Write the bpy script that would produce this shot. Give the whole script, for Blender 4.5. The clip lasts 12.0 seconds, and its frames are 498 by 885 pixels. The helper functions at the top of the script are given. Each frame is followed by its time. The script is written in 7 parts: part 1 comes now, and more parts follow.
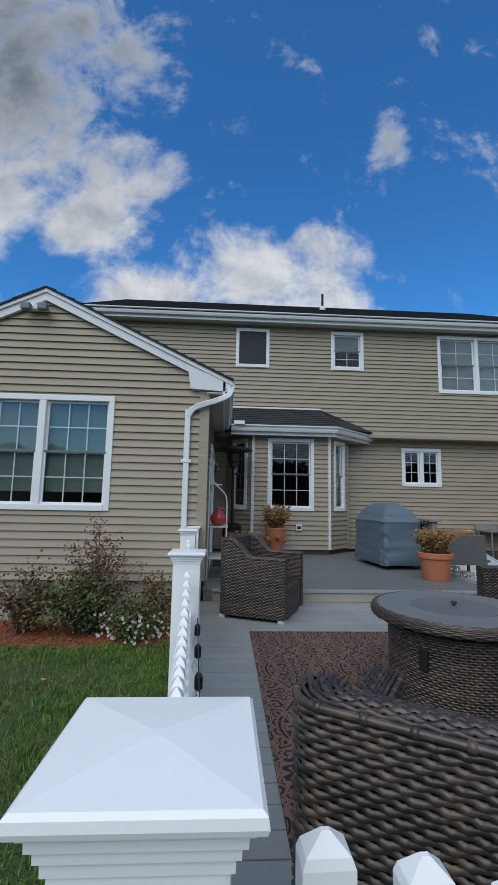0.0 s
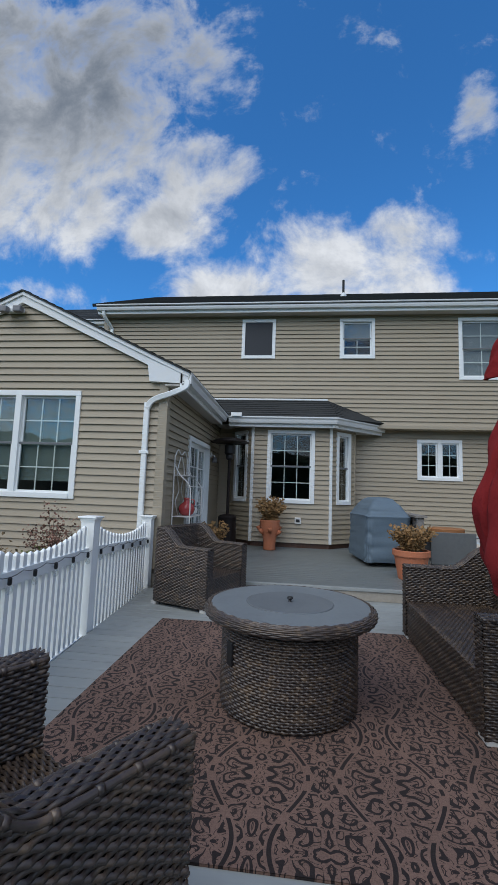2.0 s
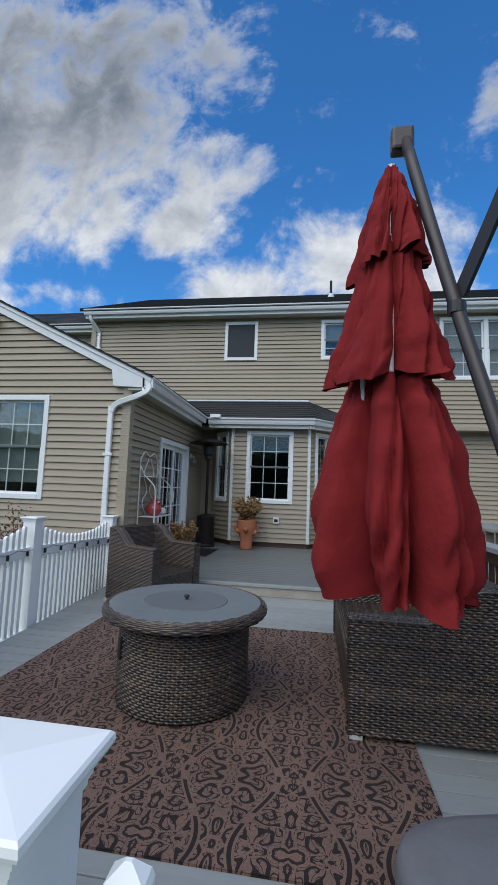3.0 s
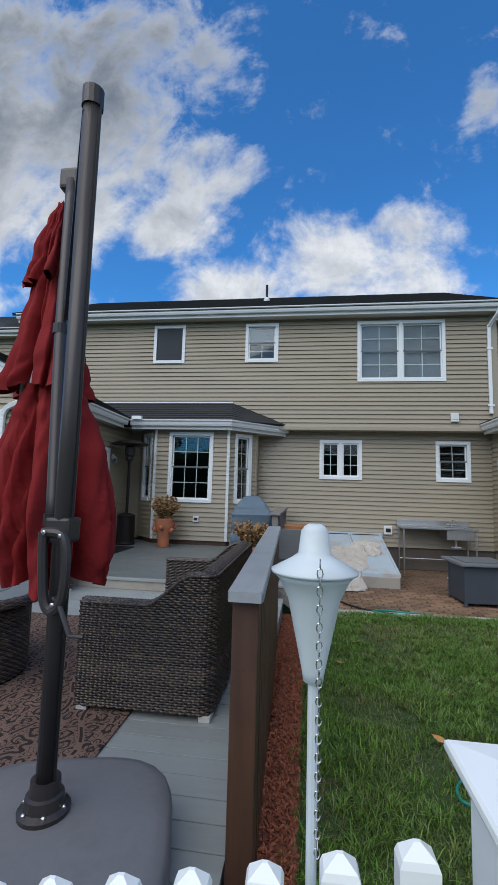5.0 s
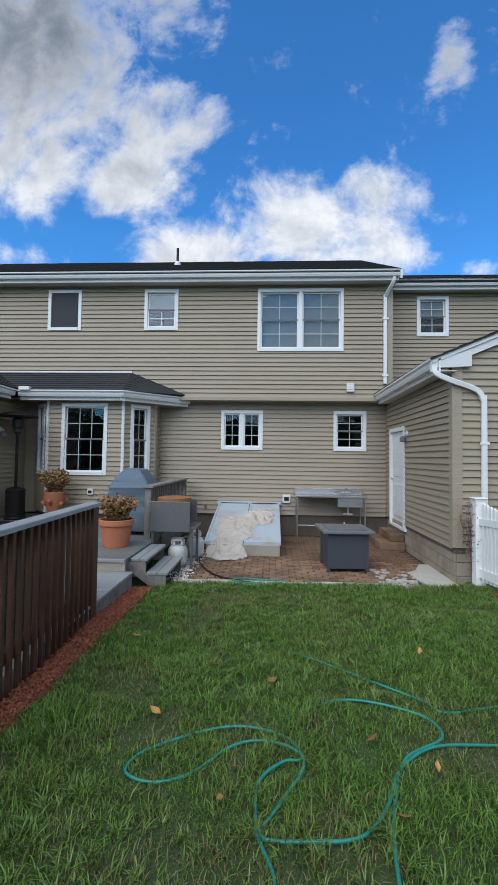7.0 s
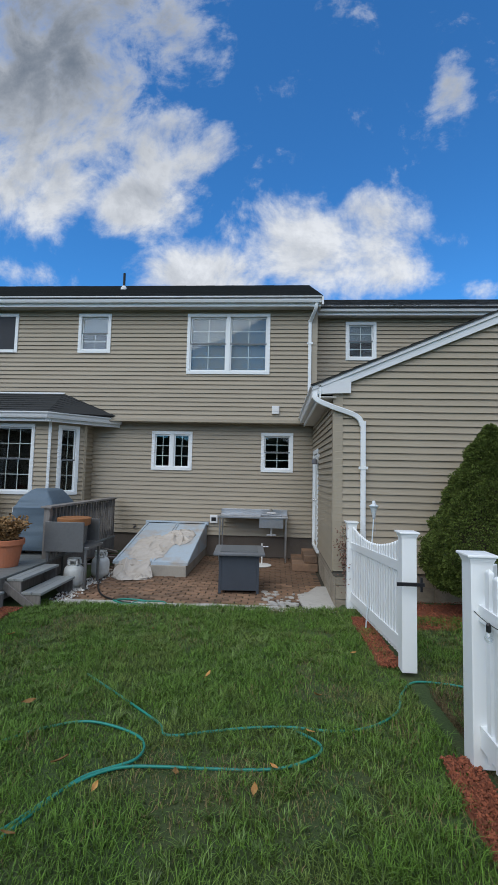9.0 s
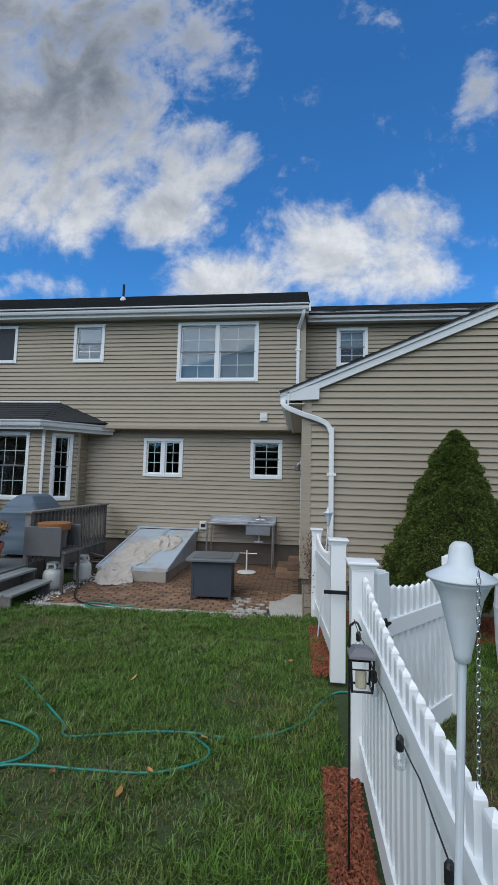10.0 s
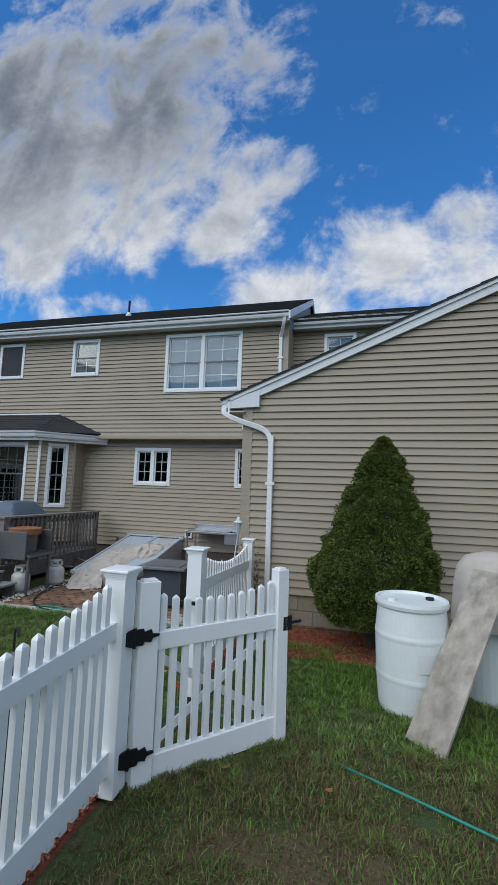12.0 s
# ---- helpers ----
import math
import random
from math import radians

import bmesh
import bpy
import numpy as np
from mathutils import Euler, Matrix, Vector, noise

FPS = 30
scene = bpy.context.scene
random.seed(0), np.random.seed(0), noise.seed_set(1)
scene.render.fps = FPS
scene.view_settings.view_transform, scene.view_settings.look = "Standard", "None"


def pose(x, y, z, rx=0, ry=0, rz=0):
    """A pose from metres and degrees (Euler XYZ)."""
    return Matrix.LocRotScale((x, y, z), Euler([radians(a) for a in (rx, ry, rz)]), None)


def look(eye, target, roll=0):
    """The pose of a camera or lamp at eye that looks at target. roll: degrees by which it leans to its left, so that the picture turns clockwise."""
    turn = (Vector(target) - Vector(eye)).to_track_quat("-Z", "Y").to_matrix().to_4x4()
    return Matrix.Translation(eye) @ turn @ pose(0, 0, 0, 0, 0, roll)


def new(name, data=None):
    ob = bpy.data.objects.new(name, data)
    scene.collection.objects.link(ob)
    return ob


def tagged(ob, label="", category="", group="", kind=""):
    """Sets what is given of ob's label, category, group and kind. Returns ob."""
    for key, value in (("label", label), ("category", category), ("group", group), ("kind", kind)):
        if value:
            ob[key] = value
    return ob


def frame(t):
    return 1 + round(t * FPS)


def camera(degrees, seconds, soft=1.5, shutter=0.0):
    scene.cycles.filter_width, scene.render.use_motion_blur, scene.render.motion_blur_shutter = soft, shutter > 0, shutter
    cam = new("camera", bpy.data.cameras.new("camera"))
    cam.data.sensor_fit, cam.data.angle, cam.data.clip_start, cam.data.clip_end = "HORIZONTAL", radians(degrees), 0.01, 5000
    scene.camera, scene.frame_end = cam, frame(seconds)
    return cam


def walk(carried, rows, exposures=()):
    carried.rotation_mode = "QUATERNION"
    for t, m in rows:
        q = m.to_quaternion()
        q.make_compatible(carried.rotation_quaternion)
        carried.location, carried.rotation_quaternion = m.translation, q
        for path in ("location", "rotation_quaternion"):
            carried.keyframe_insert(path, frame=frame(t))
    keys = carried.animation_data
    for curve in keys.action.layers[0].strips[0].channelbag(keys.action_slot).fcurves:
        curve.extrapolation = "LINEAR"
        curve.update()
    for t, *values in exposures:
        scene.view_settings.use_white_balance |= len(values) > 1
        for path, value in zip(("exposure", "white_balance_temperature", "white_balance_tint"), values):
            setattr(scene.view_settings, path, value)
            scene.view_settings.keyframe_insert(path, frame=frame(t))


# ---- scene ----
cam = camera(59.4, 12.0, soft=0.9)
PATH = [
    (0, (-0.174, -10.038, 1.43), (-0.07, -8.057, 1.689), 1.1),
    (0.5, (0.219, -10.009, 1.433), (0.237, -8.028, 1.706), 1.4),
    (1, (0.613, -9.946, 1.457), (0.543, -7.965, 1.721), 1.7),
    (1.5, (1.036, -9.977, 1.468), (0.883, -7.998, 1.712), 1.9),
    (2, (1.407, -9.971, 1.442), (1.178, -7.996, 1.662), 2.0),
    (2.5, (1.789, -9.983, 1.479), (1.494, -8.015, 1.687), 2.2),
    (4.5, (3.44, -10.082, 1.514), (3.142, -8.118, 1.75), 1.8),
    (5, (3.806, -10.078, 1.522), (3.538, -8.108, 1.737), 1.6),
    (5.5, (4.151, -9.974, 1.558), (3.911, -7.996, 1.734), 1.4),
    (6, (4.533, -9.944, 1.563), (4.332, -7.958, 1.683), 1.1),
    (6.5, (4.898, -9.954, 1.594), (4.746, -7.961, 1.674), 0.9),
    (7, (5.286, -9.865, 1.621), (5.178, -7.869, 1.693), 0.8),
    (7.5, (5.7, -9.879, 1.626), (5.62, -7.882, 1.713), 0.9),
    (9.5, (7.462, -9.953, 1.761), (7.293, -7.967, 1.925), 1.4),
    (10, (7.876, -9.908, 1.755), (7.637, -7.93, 1.932), 1.4),
    (10.5, (8.293, -9.845, 1.745), (7.978, -7.879, 1.933), 1.5),
    (11, (8.724, -9.801, 1.761), (8.335, -7.849, 1.965), 1.6),
    (11.5, (9.128, -9.65, 1.788), (8.675, -7.713, 2.002), 1.6),
    (12, (9.57, -9.544, 1.777), (9.069, -7.62, 1.994), 1.9),
]
walk(cam, [(t, look(eye, target, roll)) for t, eye, target, roll in PATH],
     [(0, -0.52), (1.0, -0.44), (2.5, -0.34), (4.5, -0.25), (5.3, -0.31), (6.5, -0.08), (7.5, -0.10), (9.5, -0.36), (12.0, -0.42)])

# ---- world and sun ----
SUN_AZ, SUN_EL = radians(206), radians(46)   # compass bearing of the sun from +y, clockwise


def node(tree, kind, loc=None, **values):
    n = tree.nodes.new(kind)
    for key, value in values.items():
        n.inputs[key].default_value = value
    return n


def mathn(tree, op, a, b=None, clamp=False):
    n = tree.nodes.new("ShaderNodeMath")
    n.operation, n.use_clamp = op, clamp
    for k, v in ((0, a), (1, b)):
        if v is None:
            continue
        if isinstance(v, (int, float)):
            n.inputs[k].default_value = v
        else:
            tree.links.new(v, n.inputs[k])
    return n.outputs[0]


def build_world():
    world = bpy.data.worlds.new("world")
    scene.world = world
    world.use_nodes = True
    tr = world.node_tree
    tr.nodes.clear()
    ln = tr.links.new
    sky = tr.nodes.new("ShaderNodeTexSky")
    sky.sky_type, sky.sun_disc = "NISHITA", False
    sky.sun_elevation, sky.sun_rotation = SUN_EL, SUN_AZ
    sky.air_density, sky.dust_density, sky.ozone_density = 1.0, 0.3, 3.0
    tint = tr.nodes.new("ShaderNodeMix")
    tint.data_type, tint.blend_type = "RGBA", "MULTIPLY"
    tint.inputs["Factor"].default_value = 1.0
    tint.inputs["B"].default_value = (0.36, 0.97, 1.45, 1)
    ln(sky.outputs[0], tint.inputs["A"])
    bg = node(tr, "ShaderNodeBackground", Strength=0.165)
    ln(tint.outputs["Result"], bg.inputs["Color"])
    co = tr.nodes.new("ShaderNodeTexCoord")
    sep = tr.nodes.new("ShaderNodeSeparateXYZ")
    ln(co.outputs["Generated"], sep.inputs[0])
    x, y, z = sep.outputs
    front = mathn(tr, "MAXIMUM", y, 0.05)
    u, v = mathn(tr, "DIVIDE", x, front), mathn(tr, "DIVIDE", z, front)
    # cloud banks over and beside the house: centre, half-widths and weight on a plane one unit ahead
    banks = ((0.10, 0.53, 0.20, 0.13, 1.1), (-0.17, 0.465, 0.18, 0.08, 1.1), (0.19, 0.60, 0.08, 0.08, 0.9),
             (0.27, 0.49, 0.09, 0.06, 0.8), (-0.05, 0.63, 0.07, 0.06, 0.55), (-0.70, 0.98, 0.40, 0.36, 1.2),
             (-0.60, 0.70, 0.17, 0.12, 1.2), (-0.42, 1.12, 0.24, 0.20, 0.8), (-0.27, 0.80, 0.12, 0.13, 0.95),
             (-0.36, 0.65, 0.14, 0.085, 1.1), (-1.0, 1.0, 0.38, 0.45, 1.3), (-0.95, 0.65, 0.22, 0.13, 1.0),
             (-0.8, 0.49, 0.18, 0.05, 0.6), (-0.62, 0.47, 0.10, 0.045, 0.5), (0.40, 0.90, 0.05, 0.12, 0.62),
             (0.36, 0.46, 0.05, 0.03, 0.5), (0.45, 0.44, 0.05, 0.03, 0.5), (-0.7, 1.5, 0.4, 0.22, 0.8))
    total = None
    for cu, cv, a, b, w in banks:
        du = mathn(tr, "DIVIDE", mathn(tr, "SUBTRACT", u, cu), a)
        dv = mathn(tr, "DIVIDE", mathn(tr, "SUBTRACT", v, cv), b)
        r = mathn(tr, "SQRT", mathn(tr, "ADD", mathn(tr, "MULTIPLY", du, du), mathn(tr, "MULTIPLY", dv, dv)))
        m = mathn(tr, "MULTIPLY", mathn(tr, "SUBTRACT", 1.45, r, clamp=True), w)
        total = m if total is None else mathn(tr, "MAXIMUM", total, m)
    # everywhere else a broken cover of cumulus
    big = node(tr, "ShaderNodeTexNoise", Scale=2.2, Detail=3.0)
    ln(co.outputs["Generated"], big.inputs["Vector"])
    spread = mathn(tr, "MULTIPLY", mathn(tr, "SUBTRACT", big.outputs[0], 0.34, clamp=True), 5.0)
    ahead = mathn(tr, "GREATER_THAN", y, 0.25)
    keep = mathn(tr, "MULTIPLY", total, ahead)
    rest = mathn(tr, "MULTIPLY", spread, mathn(tr, "SUBTRACT", 1.0, ahead))
    cover = mathn(tr, "ADD", keep, rest)
    uv = tr.nodes.new("ShaderNodeCombineXYZ")
    ln(u, uv.inputs[0]), ln(v, uv.inputs[1])
    puff = node(tr, "ShaderNodeTexNoise", Scale=5.0, Detail=12.0, Roughness=0.64, Distortion=0.25)
    ln(uv.outputs[0], puff.inputs["Vector"])
    dens = mathn(tr, "ADD", mathn(tr, "MULTIPLY", cover, 0.85), mathn(tr, "MULTIPLY", mathn(tr, "SUBTRACT", puff.outputs[0], 0.5), 3.1))
    alpha = tr.nodes.new("ShaderNodeMapRange")
    alpha.interpolation_type = "SMOOTHSTEP"
    alpha.inputs["From Min"].default_value, alpha.inputs["From Max"].default_value = 0.16, 1.0
    ln(dens, alpha.inputs["Value"])
    thick = tr.nodes.new("ShaderNodeMapRange")
    thick.inputs["From Min"].default_value, thick.inputs["From Max"].default_value = 0.4, 1.6
    ln(dens, thick.inputs["Value"])
    high = tr.nodes.new("ShaderNodeMapRange")
    high.inputs["From Min"].default_value, high.inputs["From Max"].default_value = 0.58, 1.0
    ln(v, high.inputs["Value"])
    # each puff is brighter on its sunlit upper side
    sh = tr.nodes.new("ShaderNodeVectorMath")
    sh.operation = "ADD"
    sh.inputs[1].default_value = (0.012, 0.035, 0)
    ln(uv.outputs[0], sh.inputs[0])
    puff2 = node(tr, "ShaderNodeTexNoise", Scale=5.0, Detail=8.0, Roughness=0.6, Distortion=0.25)
    ln(sh.outputs[0], puff2.inputs["Vector"])
    lit = mathn(tr, "ADD", mathn(tr, "MULTIPLY", mathn(tr, "SUBTRACT", puff.outputs[0], puff2.outputs[0]), 5.0), 0.55, clamp=True)
    # broad soft undersides, darker overhead where the bank is thick
    broad = node(tr, "ShaderNodeTexNoise", Scale=2.3, Detail=8.0, Roughness=0.55)
    ln(uv.outputs[0], broad.inputs["Vector"])
    under = mathn(tr, "ADD", mathn(tr, "MULTIPLY", mathn(tr, "SUBTRACT", broad.outputs[0], 0.5), 2.4), 1.5)
    under = mathn(tr, "MULTIPLY", under, mathn(tr, "MULTIPLY", high.outputs[0], thick.outputs[0]))
    edge = mathn(tr, "MULTIPLY", mathn(tr, "SUBTRACT", 1.0, lit), mathn(tr, "ADD", mathn(tr, "MULTIPLY", thick.outputs[0], 0.42), 0.14))
    grey = mathn(tr, "TANH", mathn(tr, "MULTIPLY", mathn(tr, "ADD", under, edge, clamp=False), 1.05))
    tone = tr.nodes.new("ShaderNodeMix")
    tone.data_type = "RGBA"
    tone.inputs["A"].default_value, tone.inputs["B"].default_value = (0.98, 1.02, 1.08, 1), (0.140, 0.182, 0.245, 1)
    ln(grey, tone.inputs["Factor"])
    cl = node(tr, "ShaderNodeBackground", Strength=1.0)
    ln(tone.outputs["Result"], cl.inputs["Color"])
    # the clouds round the sun and overhead are brighter than those over the house
    ln(mathn(tr, "ADD", mathn(tr, "MULTIPLY", mathn(tr, "SUBTRACT", 1.0, ahead), 1.05), 1.0), cl.inputs["Strength"])
    mix, out = tr.nodes.new("ShaderNodeMixShader"), tr.nodes.new("ShaderNodeOutputWorld")
    ln(mathn(tr, "MULTIPLY", alpha.outputs[0], 0.97), mix.inputs[0])
    ln(bg.outputs[0], mix.inputs[1]), ln(cl.outputs[0], mix.inputs[2]), ln(mix.outputs[0], out.inputs[0])


build_world()
sun = new("sun", bpy.data.lights.new("sun", "SUN"))
sun.data.energy, sun.data.angle, sun.data.color = 2.35, radians(65), (1.0, 0.97, 0.92)
sun_from = Vector((math.sin(SUN_AZ) * math.cos(SUN_EL), math.cos(SUN_AZ) * math.cos(SUN_EL), math.sin(SUN_EL)))
sun.matrix_world = look(sun_from * 30, (0, 0, 0))

# ---- materials ----


def material(name, color, rough=0.6, metal=0.0, grain=0.0, scale=30.0, bump=0.0, stain=0.0, stain_scale=1.5, dark=None,
             random_tint=0.0, island=0.0, stretch=(1, 1, 1), sheen=0.0, dist=0.004, spec=0.5):
    """A painted or natural surface: grain and stains from two noises in object space, tint by piece."""
    m = bpy.data.materials.new(name)
    m.use_nodes = True
    tr = m.node_tree
    ln = tr.links.new
    b = tr.nodes["Principled BSDF"]
    b.inputs["Roughness"].default_value, b.inputs["Metallic"].default_value = rough, metal
    b.inputs["Specular IOR Level"].default_value = spec
    if sheen:
        b.inputs["Sheen Weight"].default_value = sheen
    geo, co, mp = tr.nodes.new("ShaderNodeNewGeometry"), tr.nodes.new("ShaderNodeTexCoord"), tr.nodes.new("ShaderNodeMapping")
    mp.inputs["Scale"].default_value = stretch
    ln(geo.outputs["Position"], mp.inputs["Vector"])
    fine = node(tr, "ShaderNodeTexNoise", Scale=scale, Detail=5.0, Roughness=0.6)
    ln(mp.outputs[0], fine.inputs["Vector"])
    wide = node(tr, "ShaderNodeTexNoise", Scale=stain_scale, Detail=6.0, Roughness=0.65)
    ln(geo.outputs["Position"], wide.inputs["Vector"])
    value = mathn(tr, "ADD", 1.0, mathn(tr, "MULTIPLY", mathn(tr, "SUBTRACT", fine.outputs[0], 0.5), 2 * grain))
    if random_tint:
        inf = tr.nodes.new("ShaderNodeObjectInfo")
        value = mathn(tr, "ADD", value, mathn(tr, "MULTIPLY", mathn(tr, "SUBTRACT", inf.outputs["Random"], 0.5), random_tint))
    if island:
        value = mathn(tr, "ADD", value, mathn(tr, "MULTIPLY", mathn(tr, "SUBTRACT", geo.outputs["Random Per Island"], 0.5), island))
    base = tr.nodes.new("ShaderNodeMix")
    base.data_type = "RGBA"
    base.inputs["A"].default_value = (*color, 1)
    base.inputs["B"].default_value = (*(dark or [c * 0.45 for c in color]), 1)
    if stain:
        ramp = tr.nodes.new("ShaderNodeMapRange")
        ramp.inputs["From Min"].default_value, ramp.inputs["From Max"].default_value = 0.48, 0.75
        ramp.inputs["To Max"].default_value = stain
        ln(wide.outputs[0], ramp.inputs["Value"])
        ln(ramp.outputs[0], base.inputs["Factor"])
    else:
        base.inputs["Factor"].default_value = 0.0
    hsv = tr.nodes.new("ShaderNodeHueSaturation")
    ln(base.outputs["Result"], hsv.inputs["Color"]), ln(value, hsv.inputs["Value"])
    ln(hsv.outputs[0], b.inputs["Base Color"])
    if bump:
        bp = node(tr, "ShaderNodeBump", Strength=bump, Distance=dist)
        ln(fine.outputs[0], bp.inputs["Height"]), ln(bp.outputs[0], b.inputs["Normal"])
    rg = mathn(tr, "ADD", rough - 0.06, mathn(tr, "MULTIPLY", wide.outputs[0], 0.12), clamp=True)
    ln(rg, b.inputs["Roughness"])
    return m


def glass_material(name, tint=(0.85, 0.9, 0.9), even=None):
    m = bpy.data.materials.new(name)
    m.use_nodes = True
    tr = m.node_tree
    tr.nodes.clear()
    fr = node(tr, "ShaderNodeFresnel", IOR=1.52)
    gl = node(tr, "ShaderNodeBsdfGlossy", Roughness=0.02, Color=(1, 1, 1, 1))
    tp = node(tr, "ShaderNodeBsdfTransparent", Color=(*tint, 1))
    mx, out = tr.nodes.new("ShaderNodeMixShader"), tr.nodes.new("ShaderNodeOutputMaterial")
    if even is None:
        tr.links.new(mathn(tr, "MULTIPLY", fr.outputs[0], 0.85, clamp=True), mx.inputs[0])
    else:
        mx.inputs[0].default_value = even
    tr.links.new(tp.outputs[0], mx.inputs[1]), tr.links.new(gl.outputs[0], mx.inputs[2]), tr.links.new(mx.outputs[0], out.inputs[0])
    return m


SIDING = material("vinyl siding", (0.336, 0.285, 0.205), 0.5, grain=0.05, scale=60, stain=0.10, stain_scale=0.8, stretch=(0.1, 0.1, 1), random_tint=0.05)
WALL = material("wall sheathing", (0.12, 0.105, 0.085), 0.85, grain=0.1)
CORNER = material("corner trim", (0.355, 0.305, 0.225), 0.5, grain=0.04, stain=0.08)
WHITE = material("white trim", (0.78, 0.81, 0.805), 0.42, grain=0.03, scale=20, stain=0.06, stain_scale=2.0, dark=(0.60, 0.60, 0.57))
VINYL = material("white vinyl", (0.88, 0.905, 0.89), 0.34, grain=0.02, scale=12, stain=0.06, stain_scale=3.0, dark=(0.62, 0.62, 0.58))
GUTTER = material("gutter", (0.70, 0.72, 0.72), 0.38, grain=0.03, stain=0.15, stain_scale=1.2)
SOFFIT = material("soffit", (0.52, 0.50, 0.46), 0.6, grain=0.04)
ROOF = material("roof shingle", (0.030, 0.033, 0.034), 0.95, grain=0.5, scale=90, bump=0.6, stain=0.3, random_tint=0.25)
# darker and browner than CONCRETE, for the foundation under the rear wall
DARKCONC = material("dark brown concrete", (0.13, 0.105, 0.085), 0.85, grain=0.2, scale=40, bump=0.3, stain=0.5, stain_scale=2.0)
CONCRETE = material("concrete", (0.36, 0.33, 0.28), 0.85, grain=0.15, scale=40, bump=0.3, stain=0.5, stain_scale=2.0)
GLASS = glass_material("window glass")
# near-black, so the lack of light indoors is in the colour
ROOM = material("room shadow", (0.055, 0.052, 0.05), 0.9, grain=0.2, scale=3)
SHADE = material("window shade", (0.20, 0.23, 0.26), 0.9, grain=0.06)
DIMSHADE = material("dim grey green shade", (0.15, 0.185, 0.18), 0.9, grain=0.06)
# dark grey in place of the shadow on the white meeting rails
RAILSHADOW = material("sash rail shadow", (0.13, 0.14, 0.15), 0.5, grain=0.1)
SCREEN = material("insect screen", (0.012, 0.016, 0.022), 0.6, grain=0.1)
DECK = material("grey deck board", (0.285, 0.305, 0.298), 0.55, grain=0.12, scale=30, bump=0.15, stain=0.35, stain_scale=2.0, random_tint=0.12, stretch=(0.15, 1, 1), dark=(0.16, 0.17, 0.175))
DECKUP = material("dark grey deck board", (0.155, 0.170, 0.166), 0.5, grain=0.12, scale=30, bump=0.15, stain=0.4, stain_scale=1.3, random_tint=0.1, stretch=(0.15, 1, 1), dark=(0.10, 0.11, 0.115))
STAIN = material("brown stained wood", (0.078, 0.036, 0.020), 0.55, grain=0.6, scale=25, bump=0.25, stain=0.6, stain_scale=4.0, stretch=(1, 1, 0.08), random_tint=0.35, dark=(0.035, 0.018, 0.013))
OLDWOOD = material("weathered wood", (0.20, 0.185, 0.17), 0.85, grain=0.5, scale=30, bump=0.4, stain=0.7, stain_scale=5.0, stretch=(1, 1, 0.1), random_tint=0.3, dark=(0.07, 0.06, 0.055))
RAILCAP = material("grey rail cap", (0.30, 0.32, 0.33), 0.5, grain=0.15, scale=30, stain=0.4, stain_scale=4.0, stretch=(1, 0.1, 1), dark=(0.18, 0.17, 0.155))
SOIL = material("lawn soil", (0.046, 0.078, 0.020), 0.95, grain=0.6, scale=60, bump=0.7, stain=0.35, stain_scale=1.4, dark=(0.13, 0.095, 0.05), dist=0.02)
MULCH = material("red mulch", (0.255, 0.080, 0.040), 0.95, grain=0.5, scale=60, bump=0.8, island=0.9, stain=0.4, stain_scale=6.0)
PAVER = material("brick paver", (0.235, 0.140, 0.085), 0.75, grain=0.45, scale=45, bump=0.5, stain=0.95, stain_scale=1.1, random_tint=0.6, dark=(0.075, 0.056, 0.038))

# ---- mesh helpers ----


def box(bm, x0, x1, y0, y1, z0, z1, bevel=0.0):
    vs = [bm.verts.new(c) for c in ((x0, y0, z0), (x1, y0, z0), (x1, y1, z0), (x0, y1, z0), (x0, y0, z1), (x1, y0, z1), (x1, y1, z1), (x0, y1, z1))]
    fs = [bm.faces.new([vs[i] for i in q]) for q in ((3, 2, 1, 0), (4, 5, 6, 7), (0, 1, 5, 4), (1, 2, 6, 5), (2, 3, 7, 6), (3, 0, 4, 7))]
    if bevel:
        es = list({e for f in fs for e in f.edges})
        bmesh.ops.bevel(bm, geom=es, offset=bevel, segments=2, affect="EDGES", profile=0.6)
    return vs


def quadmesh(bm, rows, close_u=False, close_v=False):
    """Faces through a grid of points."""
    vs = [[bm.verts.new(p) for p in row] for row in rows]
    n, m = len(vs), len(vs[0])
    for i in range(n if close_v else n - 1):
        for j in range(m if close_u else m - 1):
            q = (vs[i][j], vs[i][(j + 1) % m], vs[(i + 1) % n][(j + 1) % m], vs[(i + 1) % n][j])
            bm.faces.new(q)
    return vs


def turned(bm, profile, n=24, cx=0.0, cy=0.0, cap=True):
    """A body turned round an upright axis, from (radius, height) pairs."""
    rows = [[(cx + r * math.cos(2 * math.pi * k / n), cy + r * math.sin(2 * math.pi * k / n), z) for k in range(n)] for r, z in profile]
    vs = quadmesh(bm, rows, close_u=True)
    if cap:
        bm.faces.new(vs[0][::-1]), bm.faces.new(vs[-1])
    return vs


def tube(bm, pts, r, n=8, cap=True, taper=None):
    pts = [Vector(p) for p in pts]
    rows, side = [], None
    for i, p in enumerate(pts):
        d = (pts[min(i + 1, len(pts) - 1)] - pts[max(i - 1, 0)]).normalized()
        if side is None:
            side = d.orthogonal().normalized()
        side = (side - d * side.dot(d)).normalized()
        up = d.cross(side)
        rr = r * (1 if taper is None else 1 + (taper - 1) * i / (len(pts) - 1))
        rows.append([p + rr * (math.cos(2 * math.pi * k / n) * side + math.sin(2 * math.pi * k / n) * up) for k in range(n)])
    vs = quadmesh(bm, rows, close_u=True)
    if cap:
        bm.faces.new(vs[0][::-1]), bm.faces.new(vs[-1])


